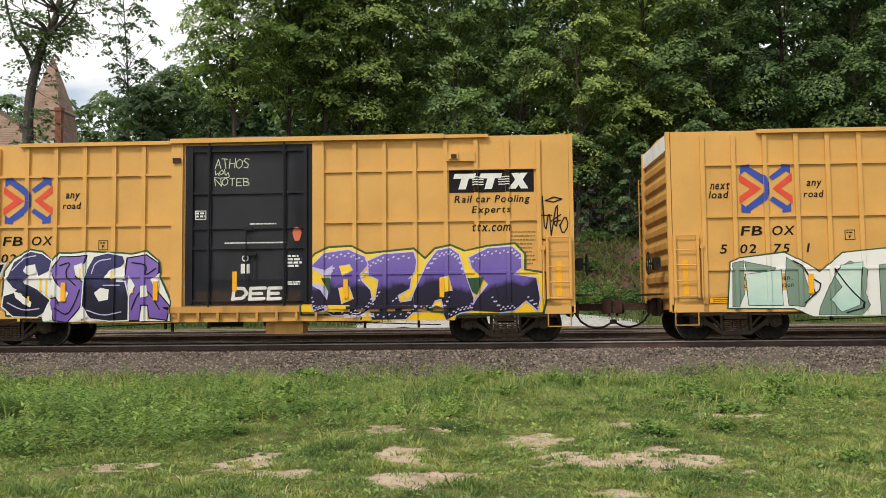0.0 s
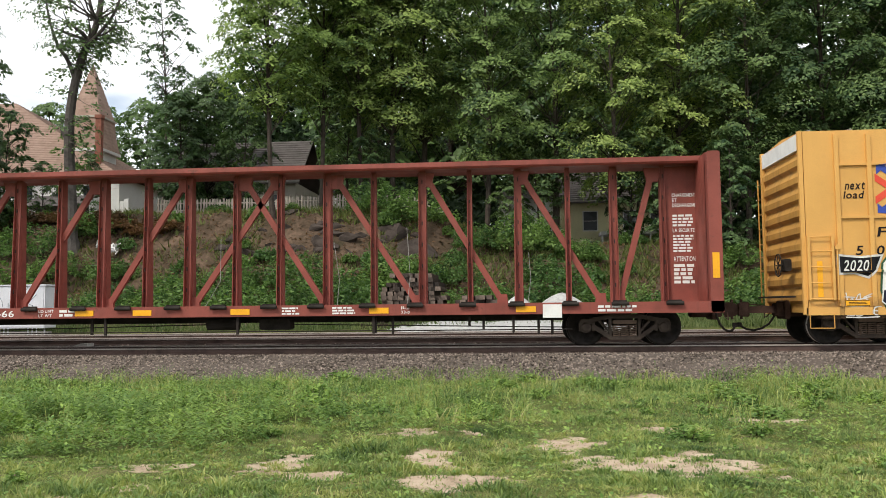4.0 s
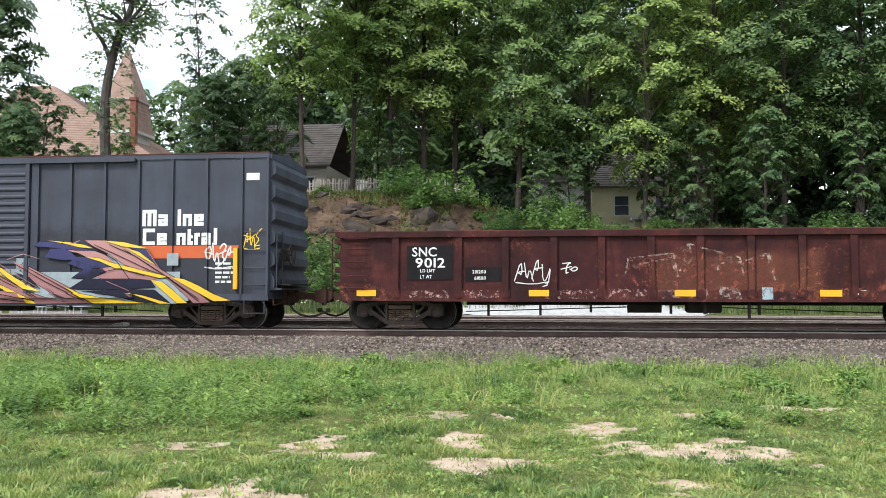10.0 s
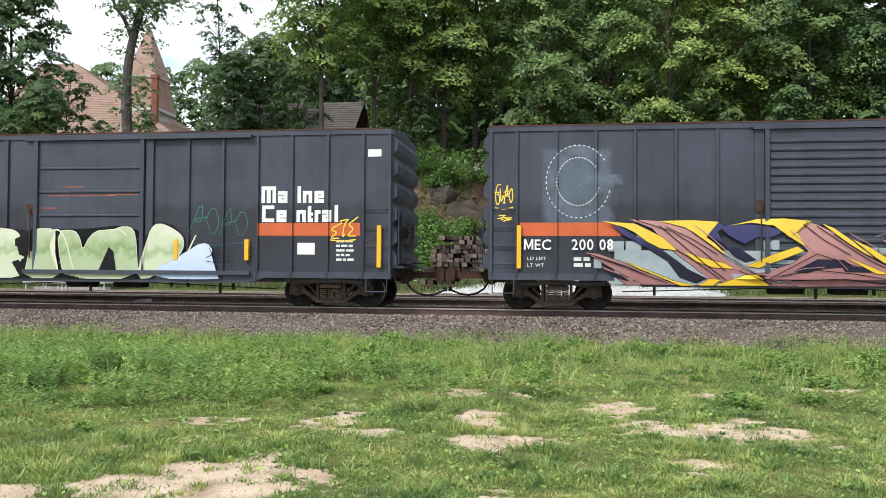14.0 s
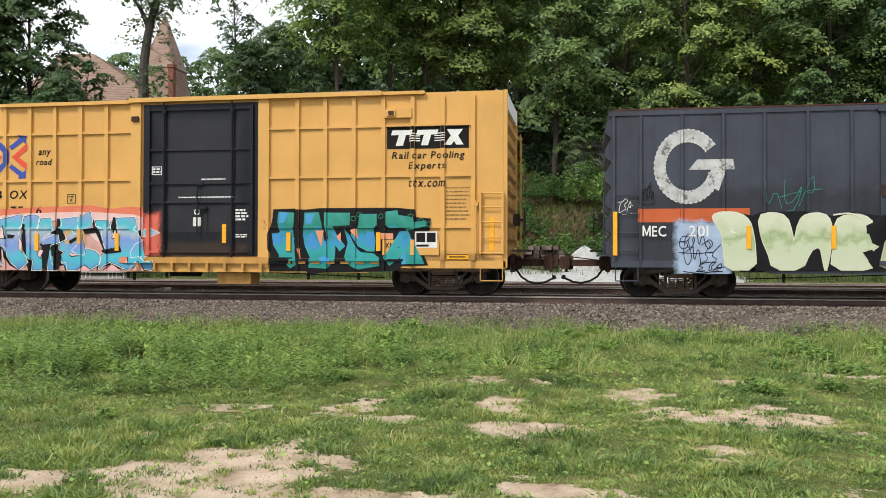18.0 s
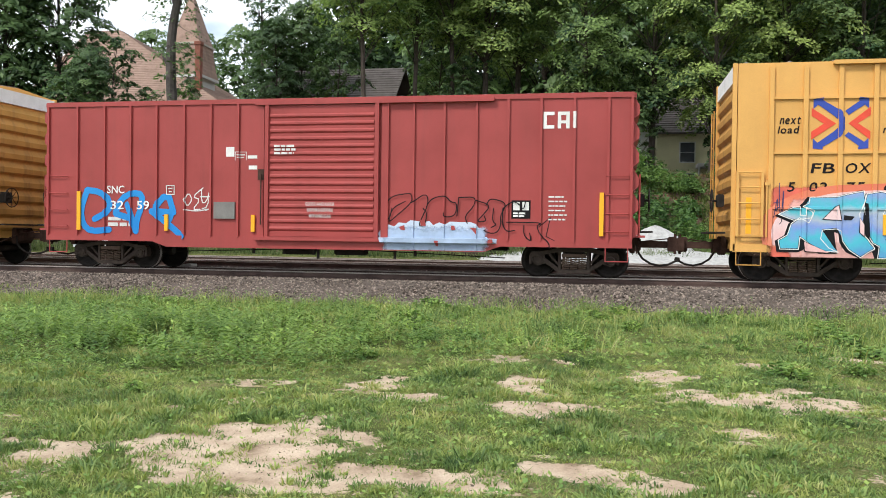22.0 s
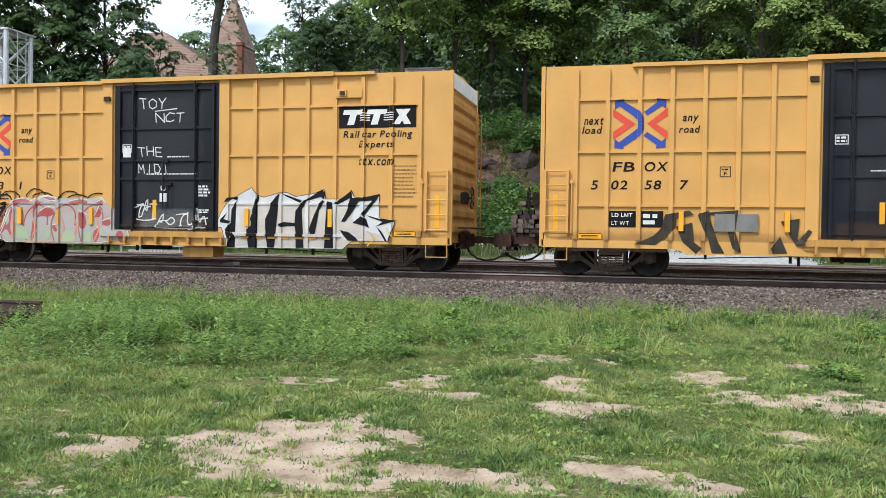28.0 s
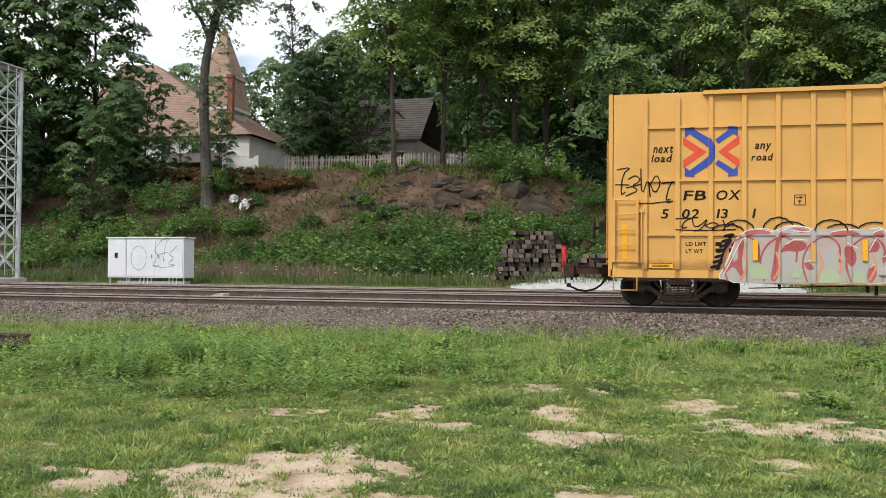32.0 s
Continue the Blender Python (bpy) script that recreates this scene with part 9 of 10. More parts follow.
# ---- beside and behind the tracks ----
def build_cabinet():
    c = thing("signal_cabinet", pose(-20.5, 32.6, 0.76) @ Matrix.Diagonal((0.88, 1, 1, 1)), "white steel signal cabinet with faint scribbles, on short legs", "cabinet")
    bm = B()
    box(bm, -1.02, 2.05, -0.42, 0.42, 0.16, 1.84, bevel=0.02)
    body = part("body", bm, CABINET, c)
    bm = B()
    box(bm, -2.05, -1.05, -0.42, 0.42, 0.16, 1.84, bevel=0.02)
    side = part("side_unit", bm, CABINET, c)
    bm = B()
    box(bm, -2.12, -1.02, -0.47, 0.47, 1.84, 1.89)
    box(bm, -1.02, 2.12, -0.47, 0.47, 1.845, 1.90)
    part("lid", bm, CABINET, c)
    for a, b in ((-0.96, 0.52), (0.56, 1.99)):
        bm = B()
        box(bm, a, b, -0.44, -0.42, 0.22, 1.78, bevel=0.01)
        d = part("door", bm, CABINET, body)
        bm = B()
        rod(bm, (b - 0.18 if a < 0 else a + 0.18, -0.47, 1.0), (b - 0.18 if a < 0 else a + 0.18, -0.47, 1.16), 0.02, n=6)
        part("handle", bm, SILVER, d)
    bm = B()
    box(bm, -1.98, -1.10, -0.44, -0.42, 0.22, 1.78, bevel=0.01)
    part("door", bm, CABINET, side)
    bm = B()
    box(bm, -1.66, -1.5, -0.46, -0.44, 1.0, 1.22)
    part("vent", bm, UNDER, side)
    for x in (-2.0, -1.1, -0.95, -0.35, -0.15, 0.05, 0.25, 1.2, 1.4, 1.6, 1.98):
        bm = B()
        rod(bm, (x, -0.3, -0.12), (x, -0.3, 0.17), 0.03, n=8)
        part("leg", bm, CABINET, c)
    bm = B()
    box(bm, -1.6, 1.9, -0.3, 0.35, -0.15, 0.02)
    part("footing", bm, CONCRETE, c)
    rng = random.Random(2)
    circle = [[(-0.35 + 0.42 * math.cos(k / 14 * 6.283), 1.0 + 0.52 * math.sin(k / 14 * 6.283)) for k in range(14)]]
    spray("scribble", Skin(-0.442), circle + scribble_lines(0.4, 1.6, 0.8, 1.6, rng, 3), 0.010, GHOST, c, 0.003)


def build_mast():
    m = thing("signal_mast", pose(-27.15, 31.0, 0.70), "white galvanised lattice signal mast on a concrete footing", "mast")
    bm = B()
    box(bm, -1.0, 1.0, -0.95, 0.95, -0.25, 0.16, bevel=0.03)
    part("footing", bm, CONCRETE, m)
    H, w = 9.25, 0.72
    for x in (-w, w):
        for y in (-w, w):
            bm = B()
            rod(bm, (x, y, 0.1), (x, y, H), 0.105, n=10)
            box(bm, x - 0.16, x + 0.16, y - 0.16, y + 0.16, 0.14, 0.20)
            part("leg", bm, SILVER, m)
    n = 7
    for k in range(n):
        z0, z1 = 0.35 + k * (H - 0.5) / n, 0.35 + (k + 1) * (H - 0.5) / n
        for a, b in (((-w, -w), (w, -w)), ((-w, w), (w, w)), ((-w, -w), (-w, w)), ((w, -w), (w, w))):
            bm = B()
            rod(bm, (*a, z0), (*b, z1), 0.038, n=6)
            rod(bm, (*b, z0), (*a, z1), 0.038, n=6)
            rod(bm, (*a, z1), (*b, z1), 0.03, n=6)
            part("brace", bm, SILVER, m)
    bm = B()
    box(bm, -1.5, 0.9, -0.85, 0.85, H, H + 0.06)
    part("platform", bm, SILVER, m)
    bm = B()
    for k in range(24):
        rod(bm, (0.88, -0.25, 0.5 + 0.36 * k), (0.88, 0.25, 0.5 + 0.36 * k), 0.012, n=5)
    for y in (-0.25, 0.25):
        rod(bm, (0.88, y, 0.3), (0.88, y, H), 0.02, n=6)
    part("ladder", bm, SILVER, m)


def build_tie_piles():
    """Stacks of old wooden ties, sawn ends toward the railway, each tie an object of its own."""
    bm = B()
    box(bm, -0.115, 0.115, -1.28, 1.30, 0, 0.178, bevel=0.012)
    me = mesh_from("railroad_tie", bm, [TIE, TIE_END])
    for p in me.polygons:
        if abs(p.normal.y) > 0.9:
            p.material_index = 1
    rng = random.Random(8)
    def stack(x0, y, z, rows, wide, lean):
        for r in range(rows):
            n = max(3, wide - int(r * lean) - rng.randint(0, 1))
            for k in range(n):
                if rng.random() < 0.05:
                    continue
                ob = new("railroad_tie", me)
                ob.matrix_basis = pose(x0 + (wide - n) * 0.12 + k * 0.252 + rng.uniform(-0.03, 0.03) + 0.05 * (r % 3), y + rng.uniform(-0.22, 0.22), z + r * 0.186, 0, 0, rng.uniform(-2, 2))
                tagged(ob, "old weathered wooden railway tie in a stack", "railway tie", "stacked ties")
    stack(-5.85, 36.0, 0.96, 11, 13, 0.5)
    stack(-2.75, 36.6, 0.96, 6, 9, 0.6)
    for k, (x, y, a) in enumerate(((-6.5, 35.4, 62), (-5.0, 34.0, 88), (-4.2, 34.25, 93), (-6.9, 35.9, 40), (-0.3, 36.2, 70))):
        ob = new("railroad_tie", me)
        ob.matrix_basis = pose(x, y, ground_z(x, y) + 0.02, 0, 0, a)
        tagged(ob, "old wooden railway tie lying loose on the ground", "railway tie", "stacked ties")


def build_gravel():
    for k, (x, y, r, h) in enumerate(((0.05, 35.6, 1.35, 1.30), (1.9, 35.8, 2.0, 1.38), (-2.5, 34.6, 3.2, 0.34), (3.2, 34.6, 3.6, 0.36), (0.5, 34.2, 3.6, 0.30))):
        bm = B()
        n, m = 36, 9
        rows = []
        for j in range(m + 1):
            q = j / m
            rows.append([bm.verts.new((r * q * math.cos(6.283 * i / n) * (1 + 0.14 * noise.noise((math.cos(6.283 * i / n) * 2, math.sin(6.283 * i / n) * 2, k))), r * 0.75 * q * math.sin(6.283 * i / n),
                                       h * (1 - q ** 1.5 if h > 0.5 else max(0, 1 - q) ** 0.5) + 0.07 * noise.noise((q * 9, i * 1.1, k)) - 0.1 * q)) for i in range(n)])
        for a, b in zip(rows, rows[1:]):
            for i in range(n):
                bm.faces.new((a[i], a[(i + 1) % n], b[(i + 1) % n], b[i]))
        bmesh.ops.remove_doubles(bm, verts=bm.verts[:], dist=0.001)
        solo("spoil_heap", bm, GRAVEL, "heap of pale grey crushed stone by the siding", "heap", "heaps by the siding", at=pose(x, y, ground_z(x, y) + 0.02))


def build_fence():
    f = thing("picket_fence", pose(0, 51.3, 0), "weathered pale wooden picket fence on the bank top", "fence")
    bm = B()
    extrude_y(bm, [(-0.05, 0), (0.05, 0), (0.05, 0.92), (0.0, 1.0), (-0.05, 0.92)], -0.012, 0.012)
    me = mesh_from("picket", bm, PICKET)
    rng = random.Random(5)
    x = -22.5
    zs = lambda x: ground_z(x, 51.3)
    while x < -5.7:
        same(me, "picket", f, pose(x, 0, zs(x) + rng.uniform(0.02, 0.10), 0, rng.uniform(-3, 3), 0))
        x += 0.185
    for k in range(4):
        same(me, "picket", f, pose(-5.65 + 0.22 * k, 0, zs(-5.6) + 0.05, 0, 18 + 16 * k, 0))
    for h in (0.3, 0.75):
        for k in range(8):
            a, b = -22.6 + 2.17 * k, -22.6 + 2.17 * (k + 1)
            bm = B()
            bar(bm, (a, 0.03, zs(a) + h), (b, 0.03, zs(b) + h), 0.08, 0.04)
            part("fence_rail", bm, PICKET, f)
    for k in range(9):
        x = -22.5 + 2.12 * k
        bm = B()
        box(bm, x - 0.05, x + 0.05, 0.04, 0.14, zs(x) - 0.2, zs(x) + 1.05)
        part("fence_post", bm, PICKET, f)


def window_part(parent, x, y, z, w, h, normal="y"):
    bm = B()
    box(bm, x - w / 2 - 0.08, x + w / 2 + 0.08, y - 0.07, y - 0.01, z - 0.08, z + h + 0.08)
    fr = part("window", bm, SIDING, parent)
    bm = B()
    for k in (0, 1):
        box(bm, x - w / 2, x + w / 2, y - 0.085, y - 0.07, z + k * (h / 2 + 0.02), z + (k + 1) * h / 2 - 0.02 * (1 - k))
    part("pane", bm, GLASS_DARK, fr)


def clapboards(parent, x0, x1, y, z0, z1, material, step=0.22):
    bm = B()
    z = z0
    while z < z1:
        extrude_x(bm, [(y, z), (y, z + step), (y - 0.01, z + step), (y - 0.04, z)], x0, x1)
        z += step
    return part("siding", bm, material, parent)


def shingle_slope(parent, x0, x1, a, b, material, rows, name="roof"):
    """A roof plane from the eave a (y, z) to the ridge b (y, z), in overlapping courses."""
    bm = B()
    line = []
    for k in range(rows):
        t, u = k / rows, (k + 1) / rows
        line += [(a[0] + (b[0] - a[0]) * t, a[1] + (b[1] - a[1]) * t + 0.05), (a[0] + (b[0] - a[0]) * u, a[1] + (b[1] - a[1]) * u + 0.005)]
    ring = [(a[0], a[1] - 0.08)] + line + [(b[0], b[1] - 0.08)]
    extrude_x(bm, ring[::-1] if b[0] > a[0] else ring, x0, x1)
    return part(name, bm, material, parent)


def build_church():
    c = thing("church", pose(0, 0, 0), "white clapboard church with a tan shingled hip roof and pointed steeple", "church")
    x0, x1, y0, y1, zb, ze, zr = -52.0, -33.0, 67.5, 80.5, 8.2, 12.7, 21.0
    bm = B()
    box(bm, x0, x1, y0, y1, zb, ze)
    wall = part("wall", bm, SIDING, c)
    clapboards(wall, x0, x1, y0 - 0.005, zb, ze, SIDING, 0.3)
    for x in (-50, -47, -44, -41, -38, -35.6):
        window_part(wall, x, y0 - 0.04, 10.2, 0.9, 1.9)
    # hip roof: one skin of overlapping courses that narrow toward the ridge
    def stacked(rings):
        bm = B()
        rows = [[bm.verts.new(p) for p in ring] for ring in rings]
        for a, b in zip(rows, rows[1:]):
            for i in range(4):
                bm.faces.new((a[i], a[(i + 1) % 4], b[(i + 1) % 4], b[i]))
        bm.faces.new(rows[-1])
        return bm

    def hip(t, up):
        ins, z = t * 6.9, ze + (zr - ze) * t + up
        return [(x0 - 0.5 + ins * 0.4, y0 - 0.5 + t * 6.9, z), (x1 + 0.5 - ins * 2.0, y0 - 0.5 + t * 6.9, z), (x1 + 0.5 - ins * 2.0, y1 + 0.5 - t * 6.9, z), (x0 - 0.5 + ins * 0.4, y1 + 0.5 - t * 6.9, z)]
    n = 44
    part("roof", stacked([hip(k / n + e, up) for k in range(n) for e, up in ((0, 0.05), (1 / n - 0.0005, 0.0))]), SHINGLE_TAN, c)
    # steeple: white tower, flared skirt, ledge and steep spire
    cx, cy = -37.3, 71.0
    bm = B()
    box(bm, cx - 1.5, cx + 1.5, cy - 1.5, cy + 1.5, 11.5, 15.5)
    tower = part("tower", bm, SIDING, c)

    def square(w, z):
        return [(cx + sx * w, cy + sy * w, z) for sx, sy in ((-1, -1), (1, -1), (1, 1), (-1, 1))]
    part("spire_skirt", stacked([square(1.40 + 0.36 * (1 - t) ** 2.0 + 0.02 * (k % 2 == 0), 15.62 + 2.9 * t) for k in range(20) for t in (k / 19,)]), SHINGLE_TAN, c, "flared shingled base of the spire")
    bm = B()
    box(bm, cx - 1.50, cx + 1.50, cy - 1.50, cy + 1.50, 18.42, 18.60)
    part("ledge", bm, SIDING_TAN, c)
    part("spire", stacked([square(1.36 * (1 - t) ** 0.97 + 0.03 + 0.015 * (k % 2 == 0), 18.55 + 4.9 * t) for k in range(30) for t in (k / 29,)]), SHINGLE_TAN, c, "tan shingled pointed spire")
    bm = B()
    box(bm, cx - 1.80, cx + 1.80, cy - 1.80, cy + 1.80, 15.42, 15.66)
    part("cornice", bm, SIDING, tower)
    bm = B()
    box(bm, -35.45, -34.95, 68.0, 68.45, 8.5, 18.1, bevel=0.02)
    box(bm, -35.51, -34.89, 67.94, 68.51, 17.95, 18.25)
    chim = part("chimney", bm, BRICK, c, "tall red brick chimney")
    bm = B()
    extrude_x(bm, [(64.0, 10.0), (67.5, 10.0), (67.5, 11.3)], -40, -34.8)
    part("lean_to_roof", bm, SHINGLE_DARK, c)


def build_houses():
    h = thing("house", pose(0, 0, 0), "low beige house with a dark shingled roof behind the fence", "house", "houses on the bank")
    bm = B()
    box(bm, -25.4, -15.6, 58.6, 66, 6.4, 10.6)
    wall = part("wall", bm, SIDING_TAN, h)
    clapboards(wall, -25.4, -15.6, 58.595, 7.2, 10.6, SIDING_TAN)
    for x in (-23.5, -20.6, -18.9, -17.0):
        window_part(wall, x, 58.55, 8.4, 1.0, 1.3)
    shingle_slope(h, -25.8, -15.2, (58.0, 10.5), (62.3, 14.3), SHINGLE_DARK, 18)
    shingle_slope(h, -25.8, -15.2, (66.6, 10.5), (62.3, 14.3), SHINGLE_DARK, 18)
    s = thing("shed", pose(0, 0, 0), "small white clapboard shed with a gable front", "shed")
    bm = B()
    extrude_y(bm, [(-12.9, 6.8), (-11.5, 6.8), (-11.5, 8.5), (-12.4, 9.5), (-12.9, 9.2)], 56.6, 59.5)
    w = part("wall", bm, SIDING, s)
    clapboards(w, -12.9, -11.5, 56.595, 7.2, 8.4, SIDING)
    bm = B()
    bar(bm, (-12.5, 58.0, 9.68), (-11.3, 58.0, 8.38), 0.10, 3.4)
    part("roof", bm, SHINGLE_DARK, s)
    y = thing("house", pose(1.0, 0, -2.9), "cream-sided house with a porch, half hidden by trees", "house", "houses on the bank")
    bm = B()
    box(bm, 2.4, 11.0, 64.5, 72, 7.0, 12.4)
    wall = part("wall", bm, SIDING_YEL, y)
    clapboards(wall, 2.4, 11.0, 64.495, 7.4, 12.4, SIDING_YEL)
    for x, z in ((4.6, 10.2), (7.6, 10.2), (9.6, 10.2), (4.6, 7.9)):
        window_part(wall, x, 64.45, z, 1.0, 1.4)
    shingle_slope(y, 2.0, 11.4, (64.0, 12.3), (68.2, 15.5), SHINGLE_DARK, 16)
    bm = B()
    box(bm, 5.2, 10.6, 62.6, 64.5, 9.7, 9.95)
    for x in (5.3, 7.0, 8.8, 10.5):
        box(bm, x - 0.07, x + 0.07, 62.7, 62.85, 7.0, 9.7)
    part("porch", bm, SIDING, y)
    g = thing("garage", pose(1.8, 0, 0.4), "white garage seen between the trunks", "garage")
    bm = B()
    box(bm, -3.2, 1.4, 66, 71, 6.8, 9.7)
    gw = part("wall", bm, SIDING, g)
    clapboards(gw, -3.2, 1.4, 65.995, 7.4, 9.6, SIDING)
    shingle_slope(g, -3.5, 1.7, (65.6, 9.6), (68.5, 10.6), SHINGLE_DARK, 10)


def rock_mesh(seed):
    """An angular broken block: the hull of scattered corners, its faces then roughened."""
    rng = random.Random(seed)
    bm = B()
    for _ in range(15):
        d = Vector((rng.gauss(0, 1), rng.gauss(0, 1), rng.gauss(0, 1))).normalized() * rng.uniform(0.75, 1.05)
        bm.verts.new(d)
    hull = bmesh.ops.convex_hull(bm, input=bm.verts[:])
    bmesh.ops.delete(bm, geom=[g for g in hull["geom_interior"] if isinstance(g, bmesh.types.BMVert)], context="VERTS")
    bmesh.ops.subdivide_edges(bm, edges=bm.edges[:], cuts=2, use_grid_fill=True)
    for v in bm.verts:
        v.co += 0.10 * noise.noise_vector(v.co * 2.6 + Vector((seed * 5.0, 0, 0)))
    bmesh.ops.triangulate(bm, faces=bm.faces[:])
    return mesh_from("ledge_rock", bm, ROCK)


def build_rocks():
    ms = [rock_mesh(k) for k in range(6)]
    rng = random.Random(17)
    for k in range(36):
        az = rng.gauss(13.2, 3.4)
        yy = 45.9 + rng.gauss(0, 1.0) - 0.10 * (az - 13)
        s = rng.uniform(0.22, 0.62) * (1.9 if k % 6 == 0 else 1.0)
        x = -yy * math.tan(radians(az))
        ob = new("ledge_rock", ms[rng.randint(0, 5)])
        ob.matrix_basis = pose(x, yy, ground_z(x, yy) - 0.30 * s, rng.uniform(-35, 5), rng.uniform(-20, 20), rng.uniform(-40, 40)) @ Matrix.Diagonal((s * 1.45, s * 1.0, s * 0.72, 1))
        tagged(ob, "dark grey-brown ledge rock breaking out of the bank", "rock", "rocks on the bank")


def build_litter():
    rng = np.random.default_rng(3)
    for k, (x, y, sx, sz) in enumerate(((-23.5, 46.2, 0.26, 0.40), (-22.3, 45.4, 0.30, 0.62))):
        bm = B()
        n, m = 7, 9
        vs = [[bm.verts.new((sx * (i / n - 0.5) * 1.6 + 0.06 * rng.normal() + 0.22 * sx * math.sin(j * 1.3 + k), -0.9 * (1 - j / m) * sz + 0.10 * rng.normal(), sz * j / m * 0.9 + 0.08 * rng.normal() + 0.12)) for i in range(n + 1)] for j in range(m + 1)]
        for j in range(m):
            for i in range(n):
                if rng.random() < 0.82:
                    bm.faces.new((vs[j][i], vs[j][i + 1], vs[j + 1][i + 1], vs[j + 1][i]))
        ob = solo("plastic_sheet", bm, CLOTH, "torn white plastic sheet caught on the bank", "litter", at=pose(x, y, ground_z(x, y) + 0.05))
        md = ob.modifiers.new("thick", "SOLIDIFY")
        md.thickness = 0.012
    # low white board fence on the bank top before the church
    g = thing("board_fence", pose(-27.6, 55.0, ground_z(-27.6, 55.0)), "low white board fence by the church", "fence")
    for k in range(9):
        bm = B()
        h = 1.45 + 0.18 * math.sin(k * 0.8)
        box(bm, -1.4 + 0.31 * k, -1.11 + 0.31 * k, -0.012, 0.012, 0.1, h)
        part("board", bm, SIDING, g)
    for k in range(3):
        bm = B()
        box(bm, -1.4 + 1.35 * k, -1.3 + 1.35 * k, 0.02, 0.12, -0.1, 1.5)
        part("fence_post", bm, SIDING, g)
    # a short length of spare rail on the lawn
    ring = [(-0.075, 0), (0.075, 0), (0.075, 0.014), (0.012, 0.038), (0.012, 0.135), (0.038, 0.148), (0.038, 0.185), (-0.038, 0.185), (-0.038, 0.148), (-0.012, 0.135), (-0.012, 0.038), (-0.075, 0.014)]
    bm = B()
    extrude_x(bm, ring, -3.4, 0)
    solo("spare_rail", bm, RAIL, "rusty length of spare rail lying on blocks", "rail", at=pose(-9.35, 11.45, 0.24, 0, 0, -2))
    for k in (-0.5, -2.6):
        bm = B()
        box(bm, -0.14, 0.14, -0.3, 0.3, -0.05, 0.24, bevel=0.012)
        solo("wooden_block", bm, TIE, "short dark wooden block under the rail", "block", "blocks", at=pose(-9.35 + k, 11.45, 0.0))
    # pale marker block between the rails
    bm = B()
    extrude_y(bm, [(-0.75, 0), (0.12, 0), (0.12, 0.22), (-0.08, 0.22)], -0.2, 0.2)
    solo("derail_block", bm, CONCRETE, "pale wedge-shaped block between the rails", "block", at=pose(-12.3, 23.4, 0.43))


build_cabinet()
build_mast()
build_tie_piles()
build_gravel()
build_fence()
build_church()
build_houses()
build_rocks()
build_litter()

# ---- trees, shrubs and rough growth ----
def leaf_cards(rng, centres, normals, size, aspect=1.05):
    """Folded leaf sprays: four corners and a raised middle line, one island each."""
    n = len(centres)
    u = np.cross(normals, rng.normal(size=(n, 3)))
    u /= np.linalg.norm(u, axis=1)[:, None] + 1e-9
    w = np.cross(normals, u)
    s = (size * rng.uniform(0.6, 1.3, n))[:, None]
    a = centres - u * s
    b = centres + w * s * aspect * 0.5 + normals * s * 0.12
    c = centres + u * s
    d = centres - w * s * aspect * 0.5 + normals * s * 0.12
    v = np.stack([a, b, c, d], 1).reshape(-1, 3)
    k = np.arange(n)[:, None] * 4
    f = np.concatenate([k + [[0, 2, 1]], k + [[0, 3, 2]]], 1).reshape(-1, 3)
    return v, f


def limb(bm, p, q, r0, r1, bend, rng, steps=5):
    """A tapering, slightly crooked limb; returns its points."""
    pts = []
    off = Vector((rng.uniform(-1, 1), rng.uniform(-1, 1), rng.uniform(-0.3, 0.3))) * bend
    for i in range(steps + 1):
        t = i / steps
        pts.append(p.lerp(q, t) + off * math.sin(math.pi * t))
    for i in range(steps):
        a, b = i / steps, (i + 1) / steps
        rod(bm, pts[i], pts[i + 1], r0 + (r1 - r0) * a, r0 + (r1 - r0) * b, 7 if r0 > 0.08 else 5, False)
    return pts


def winding(bm, path, r0, r1):
    """A crooked stem through the given (x, y, z) places, evened out to thirteen points."""
    pts = [Vector(p) for p in path]
    for _ in range(2):
        pts = pts[:1] + [q for a, b in zip(pts, pts[1:]) for q in (a.lerp(b, 0.25), a.lerp(b, 0.75))] + pts[-1:]
    n = len(pts) - 1
    for i in range(n):
        rod(bm, pts[i], pts[i + 1], r0 + (r1 - r0) * i / n, r0 + (r1 - r0) * (i + 1) / n, 9 if r0 > 0.08 else 6, False)
    return [pts[round(i * n / 12)] for i in range(13)]


